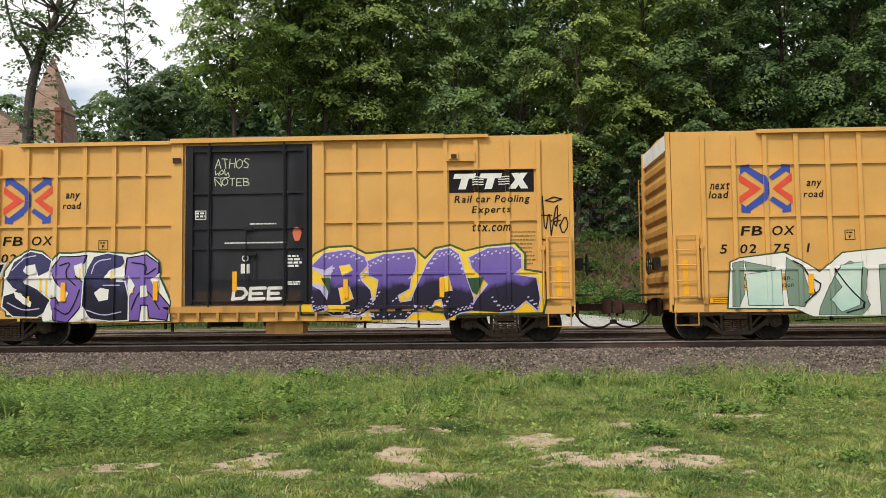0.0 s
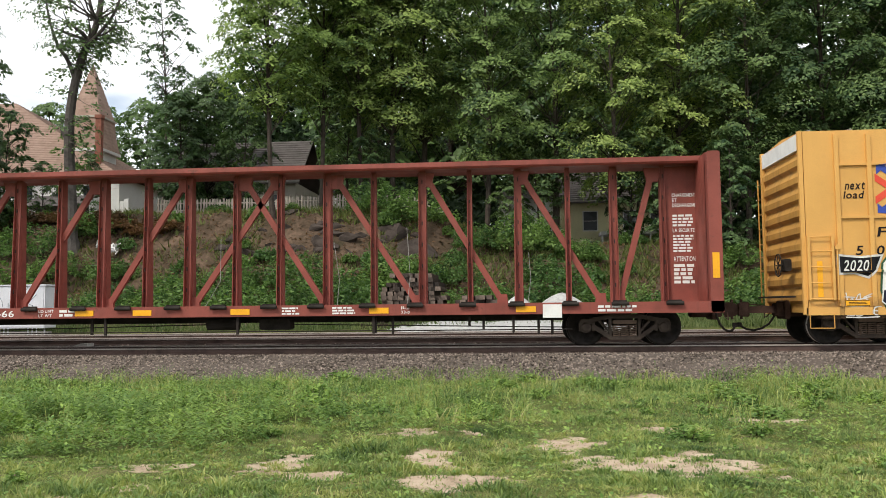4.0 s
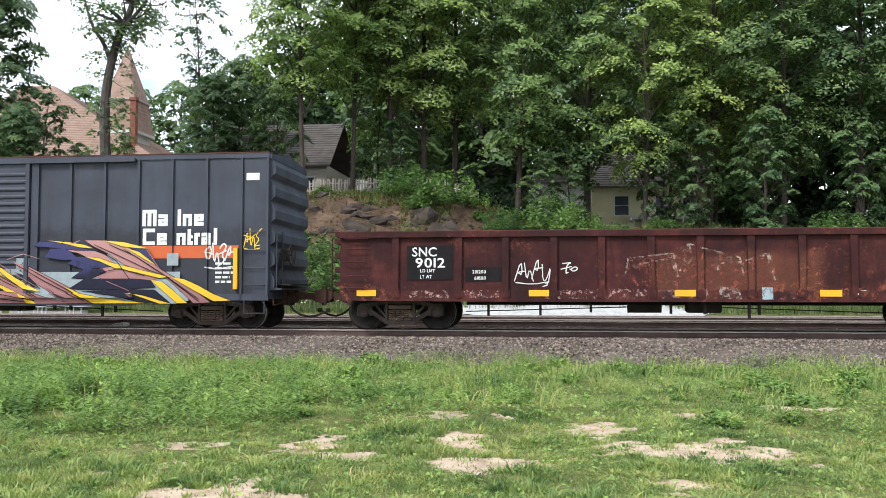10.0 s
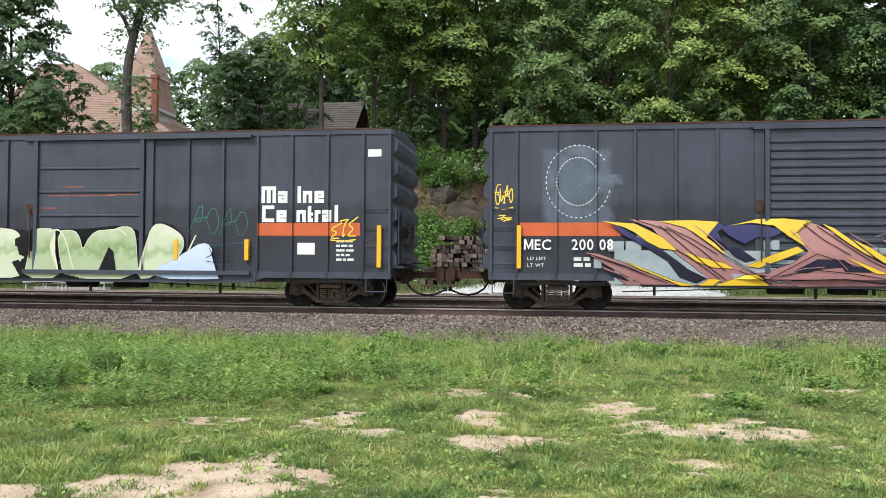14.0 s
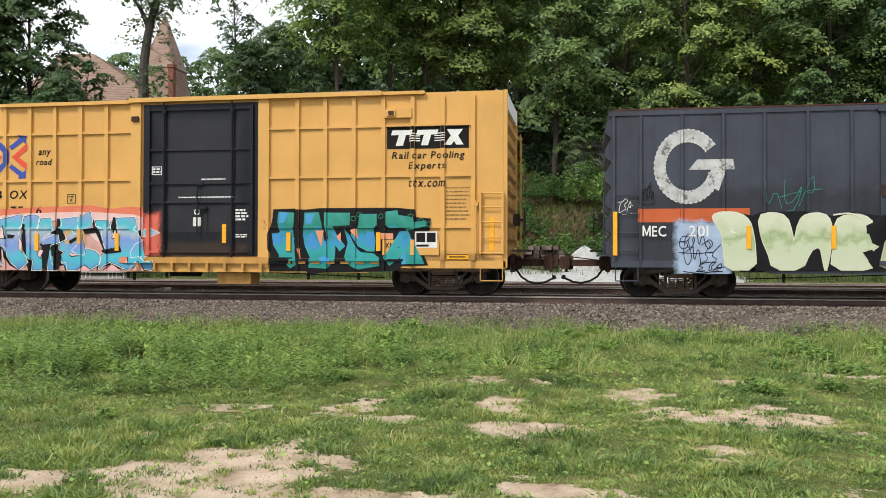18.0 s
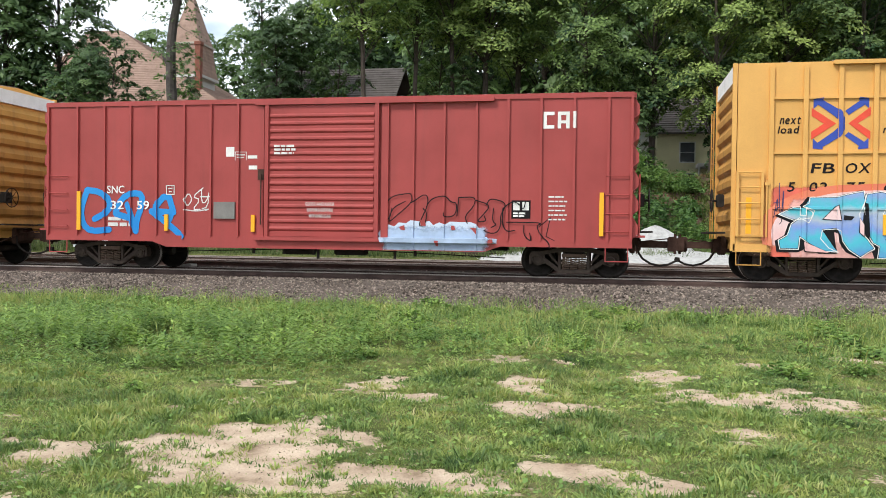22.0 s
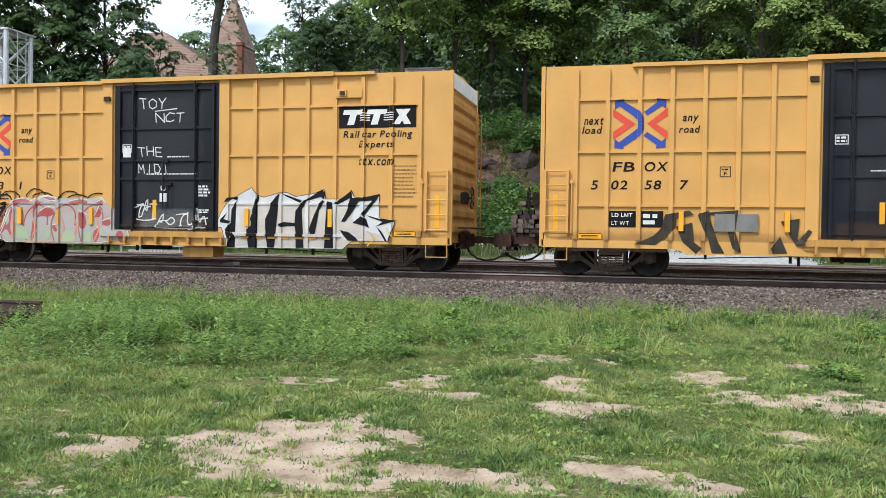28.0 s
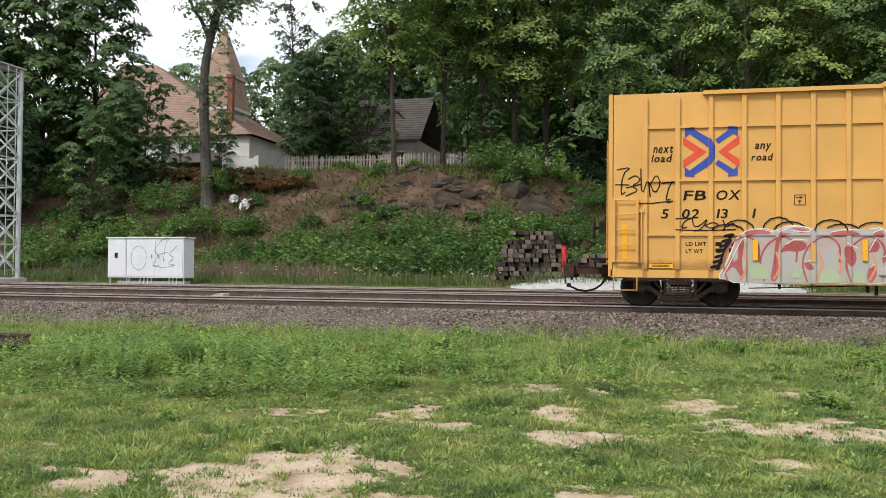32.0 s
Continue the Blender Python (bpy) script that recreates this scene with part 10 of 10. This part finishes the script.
def tree_meshes(seed, height, crown_base, radius, leaves, trunk_r, bark, leaf, clumps=70, size=0.26, sparse=1.0, lean=0.0, spread=0.235, bend=0.3, face=0.55, path=None, forks=(), shoots=0):
    rng = random.Random(seed)
    nrg = np.random.default_rng(seed)
    bm = B()
    top = Vector((lean + rng.uniform(-0.5, 0.5), rng.uniform(-0.5, 0.5), height * 0.92))
    if path:
        spine = winding(bm, path, trunk_r, trunk_r * 0.25)
        for f in forks:
            winding(bm, f, trunk_r * 0.42, 0.03)
    else:
        spine = limb(bm, Vector((0, 0, -0.4)), top, trunk_r, trunk_r * 0.18, 0.35, rng, 12)
    rod(bm, (0, 0, -0.5), (0, 0, 0.7), trunk_r * 1.6, trunk_r * 1.0, 9, False)
    mid, half = (crown_base + height) / 2, (height - crown_base) / 2
    cs = []
    for k in range(clumps):
        z = crown_base + (height - crown_base) * (k + rng.random()) / clumps
        q = (z - mid) / half
        env = radius * math.sqrt(max(0.05, 1 - abs(q) ** 2.2)) * (0.86 + 0.3 * noise.noise((k * 0.7, seed, 0)))
        a = k * 2.399 + rng.uniform(-0.5, 0.5)
        rr = env * rng.uniform(0.35, 1.0) ** 0.6
        t = min(1, max(0, (z - 0.75 * rr) / (height * 0.92)))
        root = spine[min(12, max(2, int(t * 12)))]
        tip = Vector((root.x * 0.6 + rr * math.cos(a), root.y * 0.6 + rr * math.sin(a), z))
        limb(bm, root, tip, trunk_r * 0.24 * (1 - 0.6 * t) + 0.012, 0.010, bend, rng, 4)
        cs.append((tip, rng.uniform(0.55, 1.5) * radius * spread))
    for k in range(shoots):
        z = rng.uniform(3.2, crown_base + 1)
        root = spine[min(12, max(1, int(z / (height * 0.92) * 12)))]
        a, rr = rng.uniform(0, 6.283), rng.uniform(0.4, 1.7)
        tip = Vector((root.x + rr * math.cos(a), root.y + rr * math.sin(a), z + 0.3))
        limb(bm, root, tip, 0.03, 0.008, 0.2, rng, 3)
        cs.append((tip, rng.uniform(0.5, 0.9) * radius * spread))
    per = leaves // clumps
    C, N = [], []
    for tip, r in cs:
        k = max(5, int(per * (r / (radius * spread)) ** 2 * sparse))
        a = nrg.uniform(0, 6.283, k)
        q = np.sqrt(nrg.random(k)) * r * (1 + 0.3 * np.sin(3 * a + tip.x * 5))
        dome = np.maximum(0, 1 - (q / r) ** 2)
        pz = dome * r * 0.26 + nrg.normal(0, 0.10 * r, k) - 0.30 * r * (q / r) ** 2
        C.append(np.stack([tip.x + q * np.cos(a), tip.y + q * np.sin(a), tip.z + pz], 1))
        out = np.stack([np.cos(a) * q / r * 0.7, np.sin(a) * q / r * 0.7, np.ones(k) * 0.9], 1) + nrg.normal(0, 0.30, (k, 3))
        far = math.hypot(tip.x, tip.y) + 0.3
        out += np.array([tip.x / far, tip.y / far, -0.2]) * face
        N.append(out / np.linalg.norm(out, axis=1)[:, None])
    v, f = leaf_cards(nrg, np.concatenate(C), np.concatenate(N), size)
    return mesh_from("trunk", bm, bark), array_mesh("crown", v, f, [leaf])


def plant(name, meshes, x, y, turn, scale, label, category, group):
    t = thing(name, pose(x, y, ground_z(x, y) - 0.1, 0, 0, turn) @ Matrix.Scale(scale, 4), label, category, group)
    for nm, me in zip(("trunk", "crown"), meshes):
        ob = new(nm, me)
        ob.parent = t
    return t


def build_trees():
    maple, shady = [[tree_meshes(seed + k, 21.0 + k, 4.6 + 0.6 * k, 4.9, 22500, 0.21, BARK, leaf, 46, 0.132, spread=0.33) for k in range(n)] for seed, leaf, n in ((40, LEAF_MAPLE, 3), (50, LEAF_SHADE, 2))]
    tall = [tree_meshes(60 + k, 22.0, 6.6, 4.4, 21000, 0.16, BARK, LEAF_LIGHT, 60, 0.130, 0.9, spread=0.28) for k in range(2)]
    dark = [tree_meshes(80 + k, 20.0, 2.0, 5.0, 13000, 0.24, BARK_DARK, LEAF_DARK, 100, 0.24) for k in range(3)]
    low = [tree_meshes(90 + k, 9.0, 0.8, 2.6, 4600, 0.10, BARK_DARK, LEAF_SHADE, 44, 0.145) for k in range(2)]
    bare = tree_meshes(99, 19.5, 11.2, 4.6, 9500, 0.36, BARK_GREY, LEAF_DARK, 64, 0.115, 0.62, 1.6, 0.19, 0.9,
                       path=[(0, 0, -0.4), (-0.15, 0, 3.2), (-0.40, 0.1, 6.2), (-0.32, 0, 8.0), (0.0, -0.1, 9.8), (0.46, 0, 11.7), (1.2, 0.1, 13.2), (1.5, 0, 15.0), (1.4, 0.2, 17.0), (1.8, 0, 18.6)],
                       forks=([(0.0, 0, 9.9), (-0.6, 0.1, 11.3), (-1.2, 0.2, 11.9), (-1.7, 0, 13.5), (-2.2, 0.1, 16.0)], [(0.5, 0, 11.8), (1.5, -0.3, 12.5), (2.5, -0.4, 13.6), (3.1, -0.3, 15.8)], [(1.2, 0, 13.2), (0.5, 0.4, 14.6), (0.2, 0.6, 16.8)], [(-0.4, 0, 6.4), (-0.75, -0.1, 7.0), (-0.8, -0.1, 7.4)]), shoots=36)
    far = [tree_meshes(85 + k, 20.0, 2.0, 5.2, 4600, 0.24, BARK_DARK, LEAF_DARK, 80, 0.36) for k in range(2)]
    thin = tree_meshes(98, 17.5, 9.0, 2.3, 2400, 0.12, BARK, LEAF_DARK, 36, 0.15, 0.7)
    rng = random.Random(71)

    def at(kind, name, az, y, s, label, group):
        ms = kind if isinstance(kind, tuple) else kind[rng.randint(0, len(kind) - 1)]
        plant(name, ms, -y * math.tan(radians(az)), y, rng.uniform(0, 360), s, label, "tree", group)

    plant("tree", bare, -46.0 * math.tan(radians(28.7)), 46.0, 0, 1.0, "tall sparse tree with a dark crooked trunk", "tree", "")
    at(thin, "tree", 23.4, 58.0, 1.0, "thin half-bare tree against the sky", "")
    for az, y, s in ((16.4, 47.5, 1.0), (13.2, 51, 1.0), (10.4, 52.0, 1.0), (-8.0, 57.5, 0.74), (-10.9, 58.5, 0.78)):
        at(tall, "maple_tree", az, y, s, "slender maple with a tall bare trunk", "maples on the bank")
    for az, y, s in ((8.4, 52.6, 1.0), (6.3, 54.5, 1.05), (2.0, 51.8, 0.9), (-2.6, 53.0, 1.0), (-6.4, 51.0, 0.82), (-10.5, 53.0, 1.05), (-15.0, 51.5, 0.95), (-19.2, 53.5, 1.05), (-23.5, 52.0, 1.0), (-27.5, 54.0, 1.05)):
        at(maple if az > -14 else shady, "maple_tree", az, y, s, "large green maple with layered leafy boughs", "maples on the bank")
    for az, y, s in ((20.6, 57.5, 0.52), (22.4, 55.0, 0.44), (38.6, 49.0, 0.86), (42.0, 48.0, 0.95), (46.0, 50.0, 0.95), (35.6, 50.0, 0.72), (34.0, 46.0, 0.36), (41, 44.0, 0.5), (45, 43, 0.6)):
        at(dark, "tree", az, y, s, "dense dark green broadleaf tree", "dark trees")
    for az, y, s in ((9.5, 74, 1.15), (4.0, 74, 1.25), (-0.5, 75, 1.25), (-5, 77, 1.3), (-9.5, 76, 1.3), (-12.5, 66, 1.15), (-16.5, 68, 1.2), (-20.5, 66, 1.15), (-24.5, 67, 1.2), (-28.5, 66, 1.2)):
        at(far, "tree", az, y, s, "dense dark green broadleaf tree", "dark trees")
    for az, y, s in ((22.2, 84, 0.74), (19.6, 92, 0.86), (17.6, 88, 1.0), (15.6, 92, 1.08), (13.6, 90, 1.08), (12.0, 86, 1.1), (24.6, 96, 0.84), (27.2, 98, 0.84), (30.2, 98, 0.86), (33.0, 97, 0.80), (38.5, 90, 0.9), (43, 80, 1.0)):
        at(far, "tree", az, y, s, "distant dark tree behind the houses", "dark trees")
    for az, y, s in ((28.0, 55.0, 0.52), (18.4, 54.5, 0.85), (11.4, 54.5, 0.8), (30.4, 53.5, 0.45), (32.6, 48.5, 0.78), (8.9, 55.2, 0.5), (9.9, 50.8, 0.55), (33.8, 46.0, 0.62), (35.5, 43.5, 0.8), (-1.6, 52.0, 0.7), (-7.4, 52.0, 0.80), (-9.6, 50.0, 0.7), (-14.0, 48.5, 0.8), (-19.4, 48.8, 0.7), (-26, 48.5, 0.7), (0.2, 50, 0.5)):
        at(low, "young_tree", az, y, s, "young leafy tree on the bank", "young trees")


def build_far_woods():
    """The dark depth of the wood behind the trunks, as one mass of leaf sprays, its shade put into the leaf colour."""
    nrg = np.random.default_rng(66)
    n = 52000
    x = nrg.uniform(-75, 85, n)
    y = nrg.uniform(80, 96, n)
    az = np.degrees(np.arctan2(-x, y))
    top = np.where(az > 20, 8.0 + 2.0 * np.sin(x * 0.35), np.where(az > 6, 14.0 + 2.0 * np.sin(x * 0.35), 24 + 3 * np.sin(x * 0.3))) + 1.5 * np.sin(x * 1.1)
    z = 4.6 + (top + 4.4) * nrg.random(n) ** 0.9
    c = np.stack([x, y, z], 1)
    d = nrg.normal(0, 0.6, (n, 3)) + np.array([0, -0.5, 0.6])
    deep = nrg.random(n) < 0.22
    c[deep, 1] += 16
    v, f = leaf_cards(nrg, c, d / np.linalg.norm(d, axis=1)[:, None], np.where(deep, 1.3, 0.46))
    tagged(new("far_woods", array_mesh("far_woods", v, f, [LEAF_DEPTH_SHADE])), "woods behind the trees, leaves coloured dark for deep shade", "woods", kind="stuff")
    # undergrowth in the same leaf colour, darkened for the shade under the trees
    n = 46000
    x = nrg.uniform(-62, 70, n)
    y = nrg.uniform(54, 78, n)
    az = np.degrees(np.arctan2(-x, y))
    ok = ((az < 8.0) & ((az < -12.5) | (az > 1.0) | (y > 73)) & (y > 56)) | ((az > 33) & (y < 64))
    x, y = x[ok], y[ok]
    z = np.array([ground_z(a, b) for a, b in zip(x, y)]) + 3.4 * nrg.random(len(x)) ** 1.4 * (0.7 + 0.4 * np.sin(x * 0.8) * np.sin(y * 0.6))
    d = nrg.normal(0, 0.6, (len(x), 3)) + np.array([0, -0.4, 0.7])
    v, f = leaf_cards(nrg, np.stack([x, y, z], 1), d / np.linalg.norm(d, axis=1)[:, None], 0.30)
    tagged(new("undergrowth", array_mesh("undergrowth", v, f, [LEAF_DEPTH_SHADE])), "undergrowth between the trunks, leaves coloured dark for shade", "undergrowth", kind="stuff")


build_far_woods()


def build_shrubs():
    rng = random.Random(31)
    kinds = []
    for k in range(4):
        kinds.append(weed_clump("shrub", -20 + 3 * k, 41 + 0.4 * k, 1.5 + 0.12 * k, 1.5 + 0.15 * k, 2700, 200 + k, LEAF_BUSH, "leafy green sumac shrub on the bank", 0.105))
        tagged(kinds[-1], group="shrubs on the bank")
    spots = [(31.5, 38.5), (33.5, 39.5), (36, 38.5), (30, 40.5), (28.5, 38.6), (27.2, 39.3), (22.6, 38.6), (20.6, 39.2), (18.8, 38.6), (17.0, 39.4), (15.2, 38.5), (13.8, 39.8), (11.2, 38.6), (9.6, 40.5), (7.5, 39.2), (5.5, 40.2), (3.2, 38.6),
             (1.2, 40.2), (-1, 39.0), (-3.2, 40.5), (-5.4, 39.2), (-7.6, 40.4), (-9.8, 39.0), (-12, 40.2), (-14.5, 39.2), (-17, 40.4), (-19.5, 39.4), (-22, 40), (-25, 39.2), (-28, 40), (26.2, 43.5), (32.5, 42.5), (34.5, 41.5), (38, 40.5), (4.4, 43.5), (-2, 44), 
             (-15.5, 43.5), (-20, 44.5), (8.7, 42.8), (12.2, 41.2), (29.2, 43.8), (6.8, 48.5), (2.6, 47.6), (-0.5, 48.2), (-4.6, 47.0), (-14, 47.6), (-18, 48.2), (-23, 46.2), (-27, 44), (9.4, 48.9), (27.8, 47.0), (36.8, 43.6), (39.5, 43), (41, 39.5), (37.5, 47), (31.2, 45.6), (33.2, 48.0)]
    for az, y in spots:
        s = rng.uniform(0.75, 1.25)
        x = -y * math.tan(radians(az))
        copy_thing(kinds[rng.randint(0, 3)], pose(x, y, ground_z(x, y) - 0.1, 0, 0, rng.uniform(0, 360)) @ Matrix.Scale(s, 4)).scale = (s, s, s)
    small = weed_clump("shrub", -15.0, 45.0, 0.55, 0.6, 700, 260, LEAF_BUSH, "small leafy green shrub on the bank", 0.085)
    tagged(small, group="shrubs on the bank")
    for _ in range(70):
        az, y = rng.uniform(-22, 40), rng.uniform(40.5, 51.0)
        s, x = rng.uniform(0.6, 1.5), -y * math.tan(radians(az))
        copy_thing(small, pose(x, y, ground_z(x, y) - 0.05, 0, 0, rng.uniform(0, 360)) @ Matrix.Scale(s, 4)).scale = (s, s, s * rng.uniform(0.8, 1.3))
    for x, y in ((-28.8, 48.2), (-27.4, 48.5), (-24.2, 48.3), (-23.0, 47.8), (-21.4, 47.3), (-20.0, 46.8), (-25.6, 47.6)):
        tagged(weed_clump("brush_heap", x, y, 1.1, 0.7, 1100, int(-x * 10), LEAF_DRY, "heap of dead brown brush on the bank", 0.13), category="brush heap", group="brush heaps")
    # single darker clumps in the lawn
    base = weed_clump("weed_clump", -3.2, 13.6, 0.30, 0.34, 420, 300, WEED, "leafy green weeds in the lawn", 0.05)
    tagged(base, group="weeds in the lawn")
    for _ in range(70):
        y = rng.uniform(9.5, 17.8)
        x = rng.uniform(-1, 1) * (1.5 + 0.62 * y) - 0.12 * y
        s = rng.uniform(0.35, 1.0) * (0.45 + 0.04 * y)
        if sand_at(x, y) < 0.25:
            copy_thing(base, pose(x, y, ground_z(x, y), 0, 0, 57 * x)).scale = (s * rng.uniform(0.8, 1.5), s, s * rng.uniform(0.4, 0.75))
    for x, y, s in ((-5.7, 10.2, 0.9), (-6.2, 10.5, 0.8), (0.4, 14.6, 0.8), (-1.4, 12.2, 0.8), (2.9, 10.6, 0.7), (4.4, 13.2, 0.9), (-4.6, 7.6, 0.5), (3.6, 8.6, 0.7), (5.5, 16.0, 0.9), (-8.8, 15.0, 1.0), (1.8, 16.2, 0.8), (-2.2, 16.6, 0.9)):
        copy_thing(base, pose(x, y, ground_z(x, y), 0, 0, 57 * x)).scale = (0.7 * s, 0.7 * s, 0.62 * s)
    # rough grass and flowers behind the tracks, and on the bank
    nrg = np.random.default_rng(55)
    n = 26000
    x, y = nrg.uniform(-34, 20, n), nrg.uniform(33.0, 38.6, n)
    tall = np.array([0.75 + 0.8 * noise.noise((a * 0.5, b * 0.4, 81.0)) + 0.5 * noise.noise((a * 2.1, b * 1.2, 82.0)) for a, b in zip(x, y)])
    blades("rough_grass", x, y, nrg.uniform(0.2, 0.8, n) * np.clip(tall, 0.35, 1.6), nrg.uniform(0.02, 0.05, n), nrg, ROUGH, "rough tall grass at the foot of the bank", 0.9, cheap=True)
    n = 5200
    x, y = nrg.normal(-19.5, 3.6, n), nrg.uniform(35.0, 38.6, n)
    keep = np.array([noise.noise((a * 0.6, b * 0.5, 91.0)) > -0.1 for a, b in zip(x, y)])
    x, y = x[keep], y[keep]
    blades("purple_weeds", x, y, nrg.uniform(0.5, 1.15, len(x)), nrg.uniform(0.03, 0.06, len(x)), nrg, PURPLE, "purple-brown seeding weeds below the bank", 0.6, cheap=True)
    n = 60000
    x, y = nrg.uniform(-36, 26, n), nrg.uniform(38, 56, n)
    keep = np.array([noise.noise((a * 0.3, b * 0.3, 2.0)) + 0.3 * noise.noise((a * 1.3, b * 1.3, 6.0)) > -0.12 for a, b in zip(x, y)])
    lean = np.degrees(np.arctan2(-x, y))
    keep &= ~((lean > 20.0) & (lean < 27.5) & (y > 43.5) & (y < 49.5) & (nrg.random(n) < 0.7)) & ~((lean > 10.0) & (lean < 17.0) & (y > 44.5) & (y < 47.5))
    x, y = x[keep], y[keep]
    blades("bank_growth", x, y, nrg.uniform(0.12, 0.5, len(x)), nrg.uniform(0.05, 0.13, len(x)), nrg, LEAF_BANK, "low green growth over the bank", 1.3, cheap=True)
    n = 16000
    x, y = nrg.uniform(-36, 22, n), nrg.uniform(38.5, 55, n)
    z = np.array([ground_z(a, b) for a, b in zip(x, y)]) + nrg.uniform(0.02, 0.12, n)
    d = nrg.normal(0, 0.5, (n, 3)) + np.array([0, -0.3, 1.0])
    v, f = leaf_cards(nrg, np.stack([x, y, z], 1), d / np.linalg.norm(d, axis=1)[:, None], 0.10)
    tagged(new("leaf_litter", array_mesh("leaf_litter", v, f, [LEAF_DRY])), "fallen brown leaves over the bank", "leaf litter", kind="stuff")
    n = 130
    x, y = nrg.uniform(-22, -5, n), nrg.uniform(33.2, 35.5, n)
    z = np.array([ground_z(a, b) for a, b in zip(x, y)]) + nrg.uniform(0.35, 0.7, n)
    v, f = leaf_cards(nrg, np.stack([x, y, z], 1), nrg.normal(size=(n, 3)) * 0.3 + np.array([0, -0.5, 0.8]), 0.045)
    tagged(new("wild_flowers", array_mesh("wild_flowers", v, f, [FLOWER])), "pale wild flowers in the rough grass", "flowers", kind="stuff")


build_trees()
build_shrubs()


# ---- what moves: the train rolls to the right, its wheels turn ----
def motions():
    for car, x0 in CARS:
        walk(car, [(t, pose(x0 + travel(t), TRACK_Y, RAIL_Z)) for t in range(33)])
    for ws, x, r in WHEELSETS:
        walk(ws, [(k / 10, pose(x, 0, r) @ Matrix.Rotation(travel(k / 10) / r, 4, "Y")) for k in range(321)])


motions()
